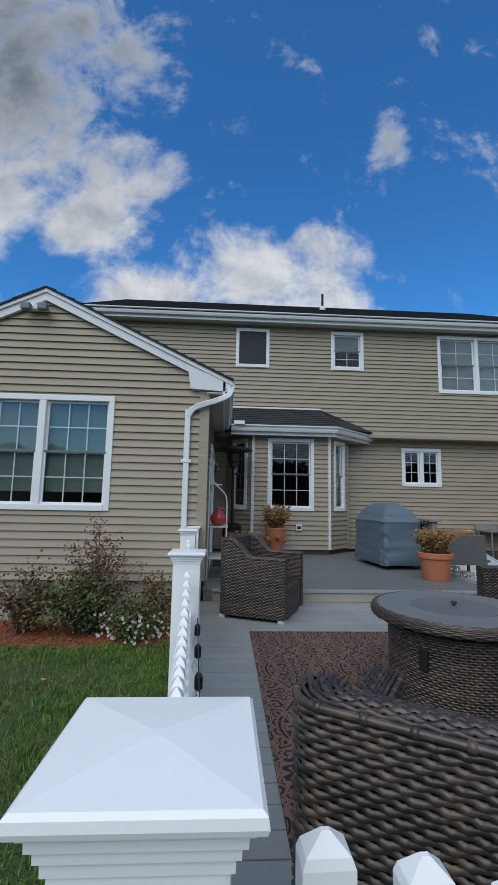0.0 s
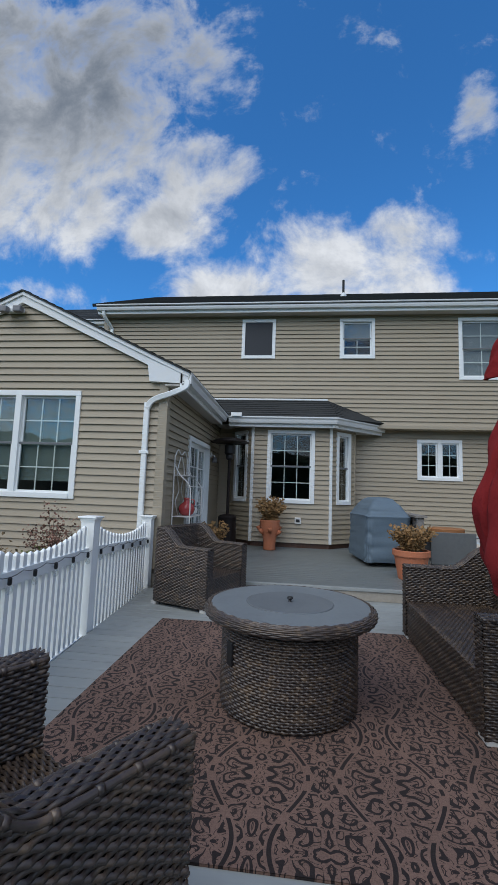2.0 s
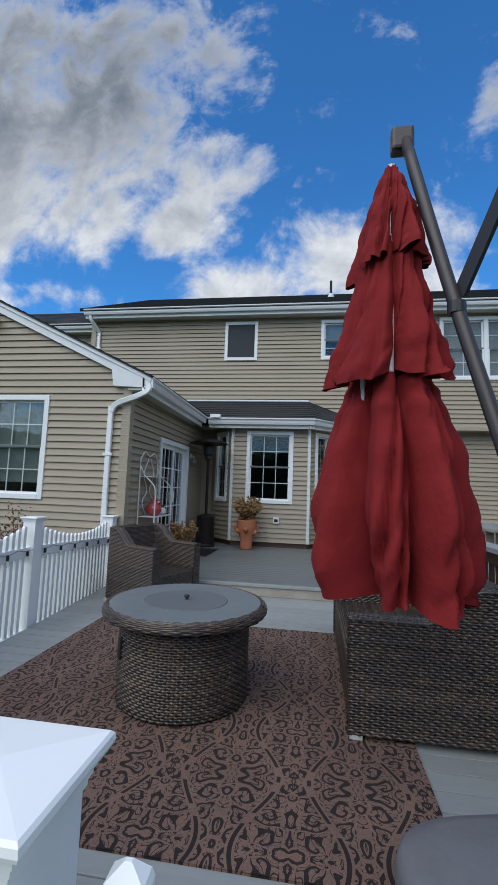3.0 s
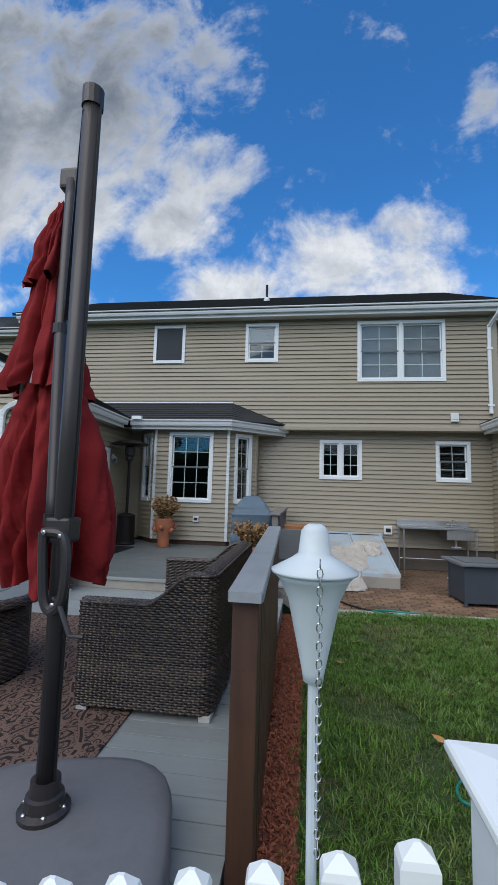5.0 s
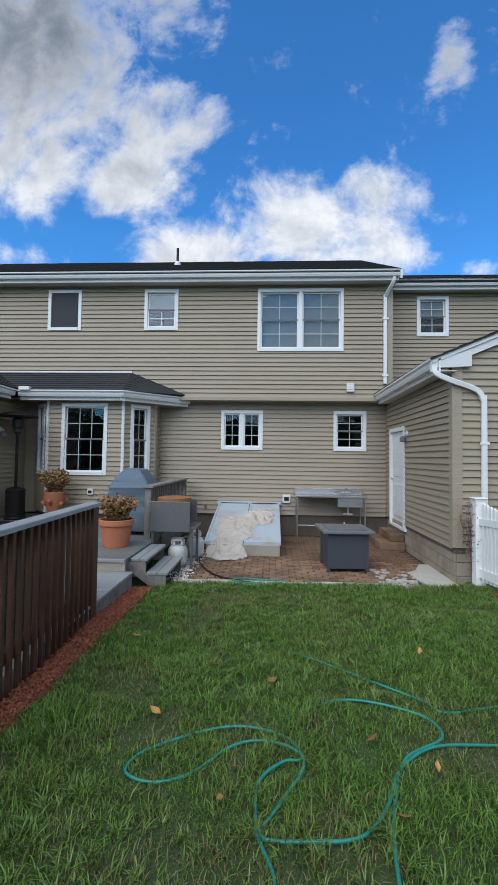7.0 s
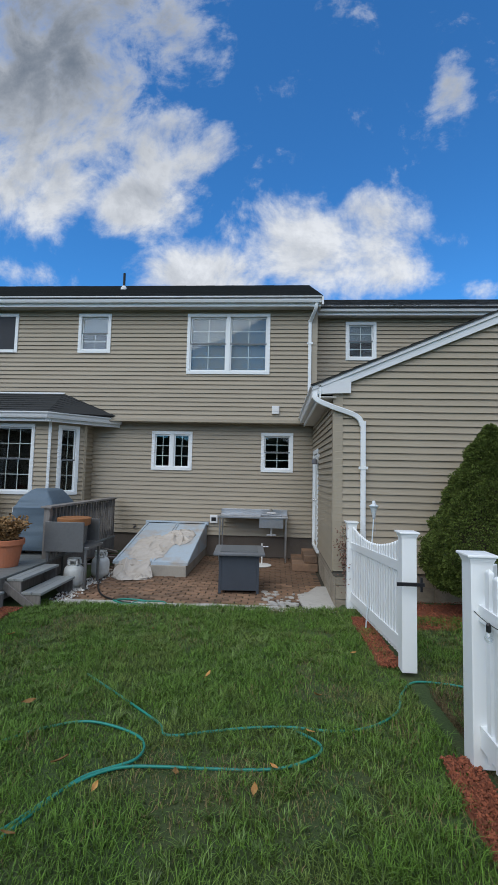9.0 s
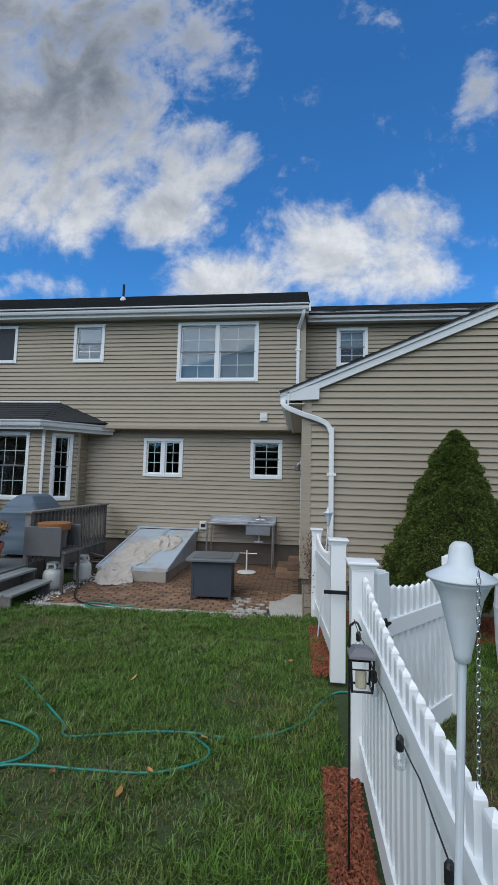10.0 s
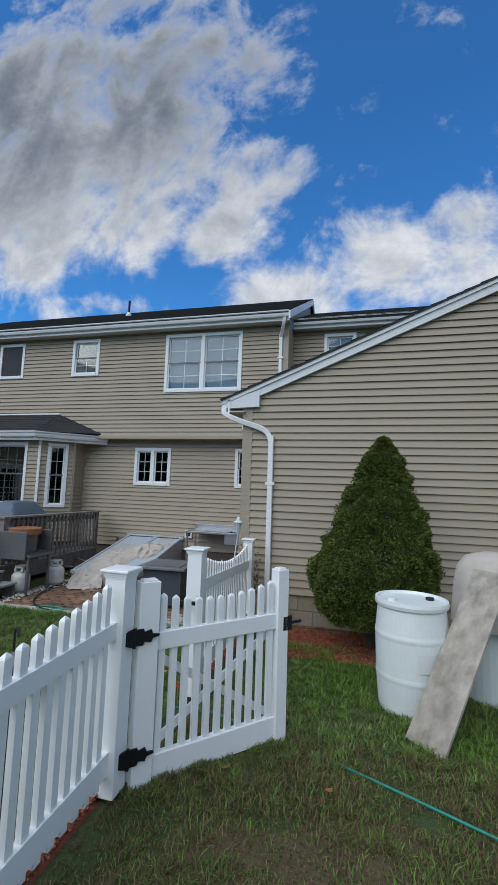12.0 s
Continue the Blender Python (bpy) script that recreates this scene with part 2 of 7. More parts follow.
def prism(bm, poly, a, b):
    """A polygon of (x, z) pairs drawn out along y from a to b."""
    f = [bm.verts.new((x, a, z)) for x, z in poly]
    k = [bm.verts.new((x, b, z)) for x, z in poly]
    bm.faces.new(f), bm.faces.new(k[::-1])
    for i in range(len(poly)):
        j = (i + 1) % len(poly)
        bm.faces.new((f[j], f[i], k[i], k[j]))


def slab(bm, poly, z0, z1):
    lo, hi = [bm.verts.new((x, y, z0)) for x, y in poly], [bm.verts.new((x, y, z1)) for x, y in poly]
    bm.faces.new(lo[::-1]), bm.faces.new(hi)
    for i in range(len(poly)):
        j = (i + 1) % len(poly)
        bm.faces.new((lo[i], lo[j], hi[j], hi[i]))


def curve(pts, steps=8):
    """A smooth line through points (Catmull-Rom)."""
    p = [Vector(q) for q in pts]
    p = [2 * p[0] - p[1]] + p + [2 * p[-1] - p[-2]]
    out = []
    for i in range(1, len(p) - 2):
        for k in range(steps):
            t = k / steps
            a, b, c, d = p[i - 1:i + 3]
            out.append(0.5 * (2 * b + (c - a) * t + (2 * a - 5 * b + 4 * c - d) * t * t + (3 * b - a - 3 * c + d) * t ** 3))
    return out + [p[-2]]


def part(name, bm, mat, parent=None, label="", smooth=False):
    """Links a bmesh as one mesh object, under a thing or a part."""
    me = bpy.data.meshes.new(name)
    bmesh.ops.recalc_face_normals(bm, faces=bm.faces)
    bm.to_mesh(me)
    bm.free()
    if smooth:
        me.shade_smooth()
    me.materials.append(mat)
    ob = new(name, me)
    if parent is not None:
        ob.parent = parent
    return tagged(ob, label)


def shared(name, me, parent, m):
    ob = new(name, me)
    ob.parent, ob.matrix_basis = parent, m
    return ob


def thing(name, label, category, m=None, group="", kind=""):
    ob = new(name)
    if m is not None:
        ob.matrix_basis = m
    return tagged(ob, label, category, group, kind)


def bm_new():
    return bmesh.new()


# ---- walls with siding ----
COURSE = 0.1016


def cut(lo, hi, holes):
    """What is left of the stretch lo..hi after the holes are taken out."""
    spans = [(lo, hi)]
    for a, b in holes:
        spans = [s for x0, x1 in spans for s in ((x0, min(x1, a)), (max(x0, b), x1)) if s[1] - s[0] > 0.004]
    return spans


def sided_wall(name, label, m, width, z0, z1, openings, gable=None, back=0.16):
    """A wall in its own frame: x along it, y into it, outer face at y=0. gable(z): the stretch of x that the wall has at height z above z1."""
    root = thing(name, label, "wall", m, kind="structure")
    bm = bm_new()
    xs = sorted({0.0, width, *(v for o in openings for v in o[:2])})
    zs = sorted({z0, z1, *(v for o in openings for v in o[2:])})
    for a, b in zip(xs, xs[1:]):
        for c, d in zip(zs, zs[1:]):
            if not any(o[0] <= a and b <= o[1] and o[2] <= c and d <= o[3] for o in openings):
                box(bm, a, b, 0, back, c, d)
    top = z1
    if gable:
        steps = [z1 + k * 0.4 for k in range(40)]
        poly_l, poly_r = [], []
        for z in steps:
            a, b = gable(z)
            if b - a < 0.02:
                break
            poly_l.append((a, z)), poly_r.append((b, z))
            top = z
        a, b = gable(top)
        while b - a > 0.02:
            top += 0.01
            a, b = gable(top)
        prism(bm, poly_l + [((a + b) / 2, top)] + poly_r[::-1], 0, back)
    part("wall_body", bm, WALL, root)
    n, z = 0, z0
    while z < top - 0.01:
        zt = min(z + COURSE, top)
        bm = bm_new()

        def limits(h):
            return gable(h) if gable and h > z1 else (0.0, width)

        cuts = sorted({z, zt, *(v for o in openings for v in o[2:] if z < v < zt)})
        for c, d in zip(cuts, cuts[1:]):
            mid = (c + d) / 2
            (a0, b0), (a1, b1) = limits(c), limits(d)
            holes = [(o[0], o[1]) for o in openings if o[2] < mid < o[3]]
            yc, yd = [-0.027 + 0.026 * ((h - z) / COURSE) ** 1.3 for h in (c, d)]
            for a, b in cut(a0, b0, holes):
                at, bt = (a1 if a == a0 else a), (b1 if b == b0 else b)
                if bt - at < 0.004:
                    continue
                v = [bm.verts.new(q) for q in ((a, yc, c), (b, yc, c), (bt, yd, d), (at, yd, d))]
                w = [bm.verts.new(q) for q in ((a, yc + 0.022, c + 0.004), (b, yc + 0.022, c + 0.004))]
                bm.faces.new(v[:4])
                if c == z:
                    bm.faces.new((v[0], v[1], w[1], w[0]))
        if bm.faces:
            part("siding_course", bm, SIDING, root)
        else:
            bm.free()
        z += COURSE
        n += 1
    return root


def window(name, label, m, w, h, cols=3, rows=2, units=1, style="hung", inner="dark", muntins=(True, True)):
    """A window whose outer casing is w by h, its lower left corner at the origin: x along the wall, y into it."""
    root = thing(name, label, "window", m, kind="structure")
    t = 0.075
    bm = bm_new()
    box(bm, 0, w, -0.035, 0.02, h - t, h, 0.006), box(bm, 0, t, -0.035, 0.02, 0, h - t, 0.006), box(bm, w - t, w, -0.035, 0.02, 0, h - t, 0.006)
    part("window_frame", bm, WHITE, root)
    bm = bm_new()
    box(bm, t, w - t, -0.045, 0.02, 0, t, 0.006)
    part("window_sill", bm, WHITE, root)
    uw = (w - 2 * t - (units - 1) * 0.09) / units
    for k in range(units):
        x0 = t + k * (uw + 0.09)
        if k:
            bm = bm_new()
            box(bm, x0 - 0.09, x0, -0.036, 0.05, t, h - t, 0.005)
            part("mullion", bm, WHITE, root)
        lo, hi = t, h - t
        halves = ((lo, (lo + hi) / 2 + 0.02, 0.0), ((lo + hi) / 2 - 0.02, hi, 0.03)) if style == "hung" else ((lo, hi, 0.01),)
        for j, (a, b, dy) in enumerate(halves):
            s = 0.03
            bm = bm_new()
            box(bm, x0, x0 + s, dy, dy + 0.028, a, b), box(bm, x0 + uw - s, x0 + uw, dy, dy + 0.028, a, b)
            box(bm, x0 + s, x0 + uw - s, dy, dy + 0.028, a, a + s), box(bm, x0 + s, x0 + uw - s, dy, dy + 0.028, b - s, b)
            sash = part("sash", bm, WHITE, root)
            bm = bm_new()
            box(bm, x0 + s, x0 + uw - s, dy + 0.012, dy + 0.016, a + s, b - s)
            pane = part("pane", bm, GLASS, sash)
            pane.visible_shadow = False
            if muntins[j % 2] and cols > 0:
                for i in range(1, cols):
                    bm = bm_new()
                    xx = x0 + s + (uw - 2 * s) * i / cols
                    box(bm, xx - 0.008, xx + 0.008, dy + 0.0175, dy + 0.024, a + s, b - s)
                    part("muntin", bm, WHITE, sash)
                for i in range(1, rows):
                    bm = bm_new()
                    zz = a + s + (b - a - 2 * s) * i / rows
                    box(bm, x0 + s, x0 + uw - s, dy + 0.0165, dy + 0.023, zz - 0.008, zz + 0.008)
                    part("muntin", bm, WHITE, sash)
        if style == "hung":
            # overlay strip that paints the shadow where the two sashes meet
            bm = bm_new()
            zm = (lo + hi) / 2
            box(bm, x0 + 0.004, x0 + uw - 0.004, -0.004, -0.0005, zm - 0.012, zm + 0.019)
            part("meeting_rail_shadow", bm, RAILSHADOW, root, "dark grey strip that paints the shadow on the meeting rail")
        if inner in ("shade", "screen", "half", "low"):
            bm = bm_new()
            za = {"shade": lo, "screen": lo, "half": (lo + hi) / 2, "low": lo + 0.16}[inner]
            ya = -0.012 if inner == "screen" else 0.075
            box(bm, x0 + 0.004, x0 + uw - 0.004, ya, ya + 0.005, za + 0.004, hi - 0.004)
            part({"screen": "dark_screen"}.get(inner, "roller_shade"), bm, {"screen": SCREEN, "low": DIMSHADE}.get(inner, SHADE), root)
    return root

# ---- house ----


def at(x, y, z=0.0, turn=0.0):
    return pose(x, y, z, 0, 0, turn)


def hole(x, z, w, h, e=0.055):
    return (x + e, x + w - e, z + e, z + h - e)


UW = [(0.0, 4.54, 0.798, 0.958), (2.286, 4.54, 0.794, 0.958), (4.91, 4.055, 1.945, 1.44)]
X0 = -3.45
sided_wall("wall_upper", "tan vinyl clapboard upper rear wall of a house", at(X0, 0), 11.30, 3.0, 5.66, [hole(x - X0, z, w, h) for x, z, w, h in UW])
window("window_1", "small white double-hung window with a dark screen", at(0.0, 0, 4.54), 0.798, 0.958, 0, 0, inner="screen")
window("window_2", "small white double-hung window with a gridded lower sash", at(2.286, 0, 4.54), 0.794, 0.958, 2, 2, inner="half", muntins=(True, False))
window("window_3", "wide white twin double-hung window with pale curtains behind the glass", at(4.91, 0, 4.055), 1.945, 1.44, 2, 2, units=2, inner="shade")
LW = [(4.077, 1.813, 0.977, 0.925), (6.685, 1.813, 0.75, 0.925)]
sided_wall("wall_lower", "tan vinyl clapboard lower rear wall under the overhang", at(2.60, 0.31), 5.30, 0.33, 2.96, [hole(x - 2.6, z, w, h) for x, z, w, h in LW])
window("window_4", "white twin casement window with gridded dark panes", at(4.077, 0.31, 1.813), 0.977, 0.925, 2, 3, units=2, style="casement")
window("window_5", "small white double-hung window with gridded dark panes", at(6.685, 0.31, 1.813), 0.75, 0.925, 2, 2)
sided_wall("wall_upper_side", "tan vinyl clapboard upper wall of the set-back wing", at(7.94, 0.675), 8.0, 3.0, 5.70, [hole(0.75, 4.578, 0.745, 0.967)])
window("window_6", "small white double-hung window with gridded panes", at(8.69, 0.675, 4.578), 0.745, 0.967, 2, 2, inner="half")
sided_wall("wall_upper_far", "tan vinyl clapboard upper wall of the far wing", at(-10.45, 0.675), 7.0, 3.0, 5.55, [])

# wing with a gable on the garden side, its long side wall facing the terrace
LWX0, LWX1, LWY = -4.92, -0.44, -4.16


def gable_left(z):
    run = max(0.0, z - 3.07) / 0.48
    return (run + 0.0, (LWX1 - LWX0) - run)


sided_wall("wall_left_front", "tan vinyl clapboard gable wall of the garden wing", at(LWX0, LWY), LWX1 - LWX0, 0.37, 2.86, [hole(-3.57 - LWX0, 1.245, 1.885, 1.53)], gable_left)
window("window_7", "wide white twin double-hung window with pale shades and reflections", at(-3.57, LWY, 1.245), 1.885, 1.53, 3, 2, units=2, inner="low")
sided_wall("wall_left_side", "tan vinyl clapboard side wall with a sliding patio door", at(LWX1, LWY, 0, 90), 4.47, 0.33, 2.86, [(1.30, 2.94, 0.30, 2.30)])
RWX, RWY = 7.90, -3.40


def gable_right(z):
    run = max(0.0, z - 3.12) / 0.42
    return (run, 10.0 - run)


sided_wall("wall_right_front", "tan vinyl clapboard gable wall of the larger wing", at(RWX, RWY), 10.0, 0.38, 2.95, [], gable_right)
sided_wall("wall_right_side", "tan vinyl clapboard side wall with a white service door", at(RWX, 0.31, 0, -90), 3.71, 0.36, 2.95, [(0.37, 1.40, 0.30, 2.22)])

# bay: three faces with a window each
BAY = [(-0.13, -0.115), (0.42, -0.665), (2.07, -0.665), (2.62, -0.115)]
sided_wall("wall_bay_front", "tan vinyl clapboard front of a bay window", at(0.42, -0.665), 1.65, 0.40, 2.86, [hole(0.31, 1.21, 1.01, 1.55)])
window("window_8", "white double-hung bay window with gridded dark panes", at(0.73, -0.665, 1.21), 1.01, 1.55, 3, 2)
sided_wall("wall_bay_right", "tan vinyl clapboard angled side of a bay window", at(2.07, -0.665, 0, 45), 0.778, 0.40, 2.86, [hole(0.17, 1.21, 0.47, 1.55)])
window("window_9", "narrow white double-hung bay window with gridded panes", at(2.07 + 0.17 * 0.7071, -0.665 + 0.17 * 0.7071, 1.21, 45), 0.47, 1.55, 2, 2)
sided_wall("wall_bay_left", "tan vinyl clapboard angled side of a bay window", at(-0.13, -0.115, 0, -45), 0.778, 0.40, 2.86, [hole(0.15, 1.21, 0.47, 1.55)])
window("window_10", "narrow white double-hung bay window with gridded panes", at(-0.13 + 0.15 * 0.7071, -0.115 - 0.15 * 0.7071, 1.21, -45), 0.47, 1.55, 2, 2)
sided_wall("wall_bay_corner", "tan vinyl clapboard wall between the patio door and the bay", at(-0.44, -0.05), 0.40, 0.33, 2.86, [])
sided_wall("wall_bay_return", "tan vinyl clapboard return of a bay window", at(2.62, -0.115, 0, 90), 0.43, 0.40, 2.86, [])


def trim(name, label, mat, *boxes, m=None, bevel=0.004):
    bm = bm_new()
    for b in boxes:
        box(bm, *b, bevel)
    ob = part(name, bm, mat)
    if m is not None:
        ob.matrix_basis = m
    return tagged(ob, label, "trim", kind="structure")


trim("trim_corner_upper", "tan corner board of the upper wall", CORNER, (7.80, 7.945, -0.03, 0.675, 3.0, 5.66))
trim("trim_corner_upper", "tan corner board of the upper wall", CORNER, (-3.455, -3.33, -0.03, 0.675, 3.0, 5.66))
trim("trim_corner_wing", "tan corner board of the garden wing", CORNER, (-0.545, -0.415, -4.185, -4.05, 0.37, 2.9))
trim("trim_corner_wing", "tan corner board of the larger wing", CORNER, (7.875, 8.02, -3.425, -3.29, 0.38, 3.0))
trim("trim_corner_bay", "white corner post of the bay", WHITE, (-0.03, 0.03, -0.03, 0.05, 0.40, 2.86), m=at(0.42, -0.665, 0, -22))
trim("trim_corner_bay", "white corner post of the bay", WHITE, (-0.03, 0.03, -0.03, 0.05, 0.40, 2.86), m=at(2.07, -0.665, 0, 22))
trim("trim_corner_bay", "tan corner post of the bay", CORNER, (-0.03, 0.03, -0.03, 0.05, 0.40, 2.86), m=at(2.62, -0.115, 0, 60))
trim("trim_overhang", "tan band under the overhanging storey", CORNER, (X0, 7.945, -0.035, 0.0, 2.93, 3.01), (X0, 7.9, 0.0, 0.40, 2.935, 2.96))
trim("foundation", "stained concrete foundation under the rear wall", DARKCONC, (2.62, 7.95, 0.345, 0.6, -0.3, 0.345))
trim("foundation", "stained concrete foundation of the larger wing", CONCRETE, (7.93, 18, -3.37, -3.1, -0.3, 0.395), (7.93, 8.2, -3.1, 0.4, -0.3, 0.375))
trim("foundation", "stained concrete foundation of the garden wing", CONCRETE, (-4.7, -0.47, -4.13, -3.9, -0.4, 0.385), (-0.72, -0.47, -3.9, 0.2, -0.4, 0.345))
bm = bm_new()
slab(bm, [(-0.11, -0.10), (0.43, -0.645), (2.06, -0.645), (2.60, -0.10), (2.6, 0.5), (-0.1, 0.5)], 0.2, 0.41)
tagged(part("foundation_bay", bm, STAIN), "dark wooden skirt under the bay", "foundation", kind="structure")

BLOCK = material("concrete block", (0.33, 0.285, 0.215), 0.9, grain=0.25, scale=45, bump=0.5, stain=0.7, stain_scale=2.5, random_tint=0.18, dark=(0.15, 0.115, 0.08))
blocks = thing("foundation_blocks", "stained concrete block foundation of the larger wing", "foundation", kind="structure")
for r in range(3):
    z0 = -0.235 + 0.2 * r
    y = -3.395 - (0.2 if r % 2 else 0.0)
    while y < 0.28:
        a, b = max(y, -3.395) + 0.005, min(y + 0.4, 0.30) - 0.005
        if b - a > 0.03:
            bm = bm_new()
            box(bm, 7.915, 7.935, a, b, z0 + 0.005, z0 + 0.195, 0.005)
            part("block", bm, BLOCK, blocks)
        y += 0.4
    x = 7.935 - (0.2 if r % 2 else 0.0)
    while x < 12.0:
        a, b = max(x, 7.938) + 0.005, x + 0.395
        bm = bm_new()
        box(bm, a, b, -3.388, -3.366, z0 + 0.005, z0 + 0.195, 0.005)
        part("block", bm, BLOCK, blocks)
        x += 0.4

# closed blocks behind the glass; their dark colour stands in for unlit rooms
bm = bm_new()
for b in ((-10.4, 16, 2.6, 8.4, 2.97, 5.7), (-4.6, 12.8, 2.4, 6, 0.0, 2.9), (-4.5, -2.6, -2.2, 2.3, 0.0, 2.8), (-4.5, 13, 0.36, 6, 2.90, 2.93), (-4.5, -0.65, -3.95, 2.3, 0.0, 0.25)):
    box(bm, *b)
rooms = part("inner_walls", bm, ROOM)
tagged(rooms, "interior blocks coloured dark for the unlit rooms behind the windows", "wall", kind="structure")


def roof_plane(name, label, a, b, c, d, rows, thick=0.06):
    """Shingle courses on a roof plane: a-b along the eave, d-c along the top."""
    a, b, c, d = (Vector(p) for p in (a, b, c, d))
    nrm = (b - a).cross(d - a).normalized()
    if nrm.z < 0:
        nrm = -nrm
    root = thing(name, label, "roof", kind="structure")
    bm = bm_new()
    lo, hi = [bm.verts.new(p - nrm * thick) for p in (a, b, c, d)], [bm.verts.new(p) for p in (a, b, c, d)]
    bm.faces.new(lo), bm.faces.new(hi[::-1])
    for i in range(4):
        bm.faces.new((lo[i], lo[(i + 1) % 4], hi[(i + 1) % 4], hi[i]))
    part("roof_deck", bm, ROOF, root)
    for r in range(rows):
        f0, f1 = r / rows, (r + 1) / rows
        p, q, s, t = a.lerp(d, f0), b.lerp(c, f0), b.lerp(c, f1), a.lerp(d, f1)
        bm = bm_new()
        n = max(1, int((q - p).length / 0.32))
        off = (r % 2) * 0.5
        cutsx = [0.0] + [(k + off) / n for k in range(0 if off else 1, n)] + [1.0]
        for g0, g1 in zip(cutsx, cutsx[1:]):
            h = 0.011 + 0.006 * random.random()
            e = min(0.004 / max((q - p).length, 0.1), 0.3 * (g1 - g0))
            vs = [bm.verts.new(v) for v in (p.lerp(q, g0 + e) + nrm * h, p.lerp(q, g1 - e) + nrm * h, t.lerp(s, g1 - e) + nrm * 0.002, t.lerp(s, g0 + e) + nrm * 0.002, p.lerp(q, g0 + e), p.lerp(q, g1 - e))]
            bm.faces.new(vs[:4]), bm.faces.new((vs[1], vs[0], vs[4], vs[5]))
        part("shingle_course", bm, ROOF, root)
    return root


roof_plane("roof_main", "dark grey asphalt shingle main roof", (-3.6, -0.42, 5.76), (8.02, -0.42, 5.76), (8.02, 4.0, 7.97), (-3.6, 4.0, 7.97), 30)
roof_plane("roof_back", "dark grey asphalt shingle rear slope", (8.02, 8.42, 5.76), (-3.6, 8.42, 5.76), (-3.6, 4.0, 7.97), (8.02, 4.0, 7.97), 3)
roof_plane("roof_side", "dark grey asphalt shingle roof of the set-back wing", (8.0, 0.28, 5.80), (16.5, 0.28, 5.80), (16.5, 4.3, 7.6), (8.0, 4.3, 7.6), 12)
roof_plane("roof_far", "dark grey asphalt shingle roof of the far wing", (-10.6, 0.28, 5.68), (-3.5, 0.28, 5.68), (-3.5, 4.3, 7.7), (-10.6, 4.3, 7.7), 12)
roof_plane("roof_wing_east", "dark grey asphalt shingle slope of the garden wing", (-0.10, -4.28, 3.036), (-0.10, 0.0, 3.02), (-2.68, 0.0, 4.264), (-2.68, -4.28, 4.264), 20, 0.02)
roof_plane("roof_wing_west", "dark grey asphalt shingle slope of the garden wing", (-5.26, 0.0, 3.036), (-5.26, -4.28, 3.036), (-2.68, -4.28, 4.264), (-2.68, 0.0, 4.264), 6, 0.02)
roof_plane("roof_large_west", "dark grey asphalt shingle slope of the larger wing", (7.54, 0.2, 3.088), (7.54, -3.52, 3.09), (12.95, -3.52, 5.364), (12.95, 0.7, 5.364), 26, 0.02)
roof_plane("roof_large_east", "dark grey asphalt shingle slope of the larger wing", (18.36, -3.52, 3.088), (18.36, 0.7, 3.088), (12.95, 0.7, 5.364), (12.95, -3.52, 5.364), 4, 0.02)
roof_plane("roof_bay_front", "dark grey asphalt shingle roof over the bay", (-0.35, -1.02, 2.985), (2.19, -1.02, 2.985), (2.02, -0.002, 3.56), (-1.29, -0.002, 3.56), 9)
roof_plane("roof_bay_side", "dark grey asphalt shingle hip over the bay", (2.19, -1.02, 2.985), (3.38, 0.18, 3.0), (3.30, -0.002, 3.05), (2.02, -0.002, 3.56), 9)
trim("trim_flashing", "pale flashing along the top of the bay roof", WHITE, (-1.3, 2.03, -0.03, -0.005, 3.55, 3.585))


def gutter(name, label, a, b, soffit_depth, drop=0.13, fascia=True):
    """A K-style gutter from a to b (its top outer edge), with the fascia behind and the soffit back to the wall (to the left of a-b)."""
    a, b = Vector(a), Vector(b)
    d = (b - a).normalized()
    inward = Vector((-d.y, d.x, 0))
    root = thing(name, label, "gutter", kind="structure")
    bm = bm_new()
    prof = [(0.0, 0.0), (0.0, -0.025), (0.03, -0.05), (0.035, -0.09), (0.05, -drop), (0.125, -drop), (0.125, 0.0), (0.118, 0.0), (0.118, -drop + 0.008), (0.056, -drop + 0.008), (0.042, -0.085), (0.037, -0.045), (0.008, -0.02), (0.008, 0.0)]
    rows = [[p + inward * x + Vector((0, 0, z)) for x, z in prof] for p in (a, b)]
    vs = quadmesh(bm, rows, close_u=True)
    bm.faces.new(vs[0]), bm.faces.new(vs[1][::-1])
    part("gutter_channel", bm, GUTTER, root)
    bm = bm_new()
    rows = [[p + inward * x + Vector((0, 0, z)) for x, z in ((0.13, 0.0), (0.155, 0.0), (0.155, -0.2), (0.13, -0.2))] for p in (a, b)]
    vs = quadmesh(bm, rows, close_u=True)
    bm.faces.new(vs[0]), bm.faces.new(vs[1][::-1])
    part("fascia", bm, WHITE, root)
    bm = bm_new()
    rows = [[p + inward * x + Vector((0, 0, z)) for x, z in ((0.155, -0.17), (soffit_depth, -0.17), (soffit_depth, -0.185), (0.155, -0.185))] for p in (a, b)]
    vs = quadmesh(bm, rows, close_u=True)
    bm.faces.new(vs[0]), bm.faces.new(vs[1][::-1])
    part("soffit", bm, SOFFIT, root)
    return root


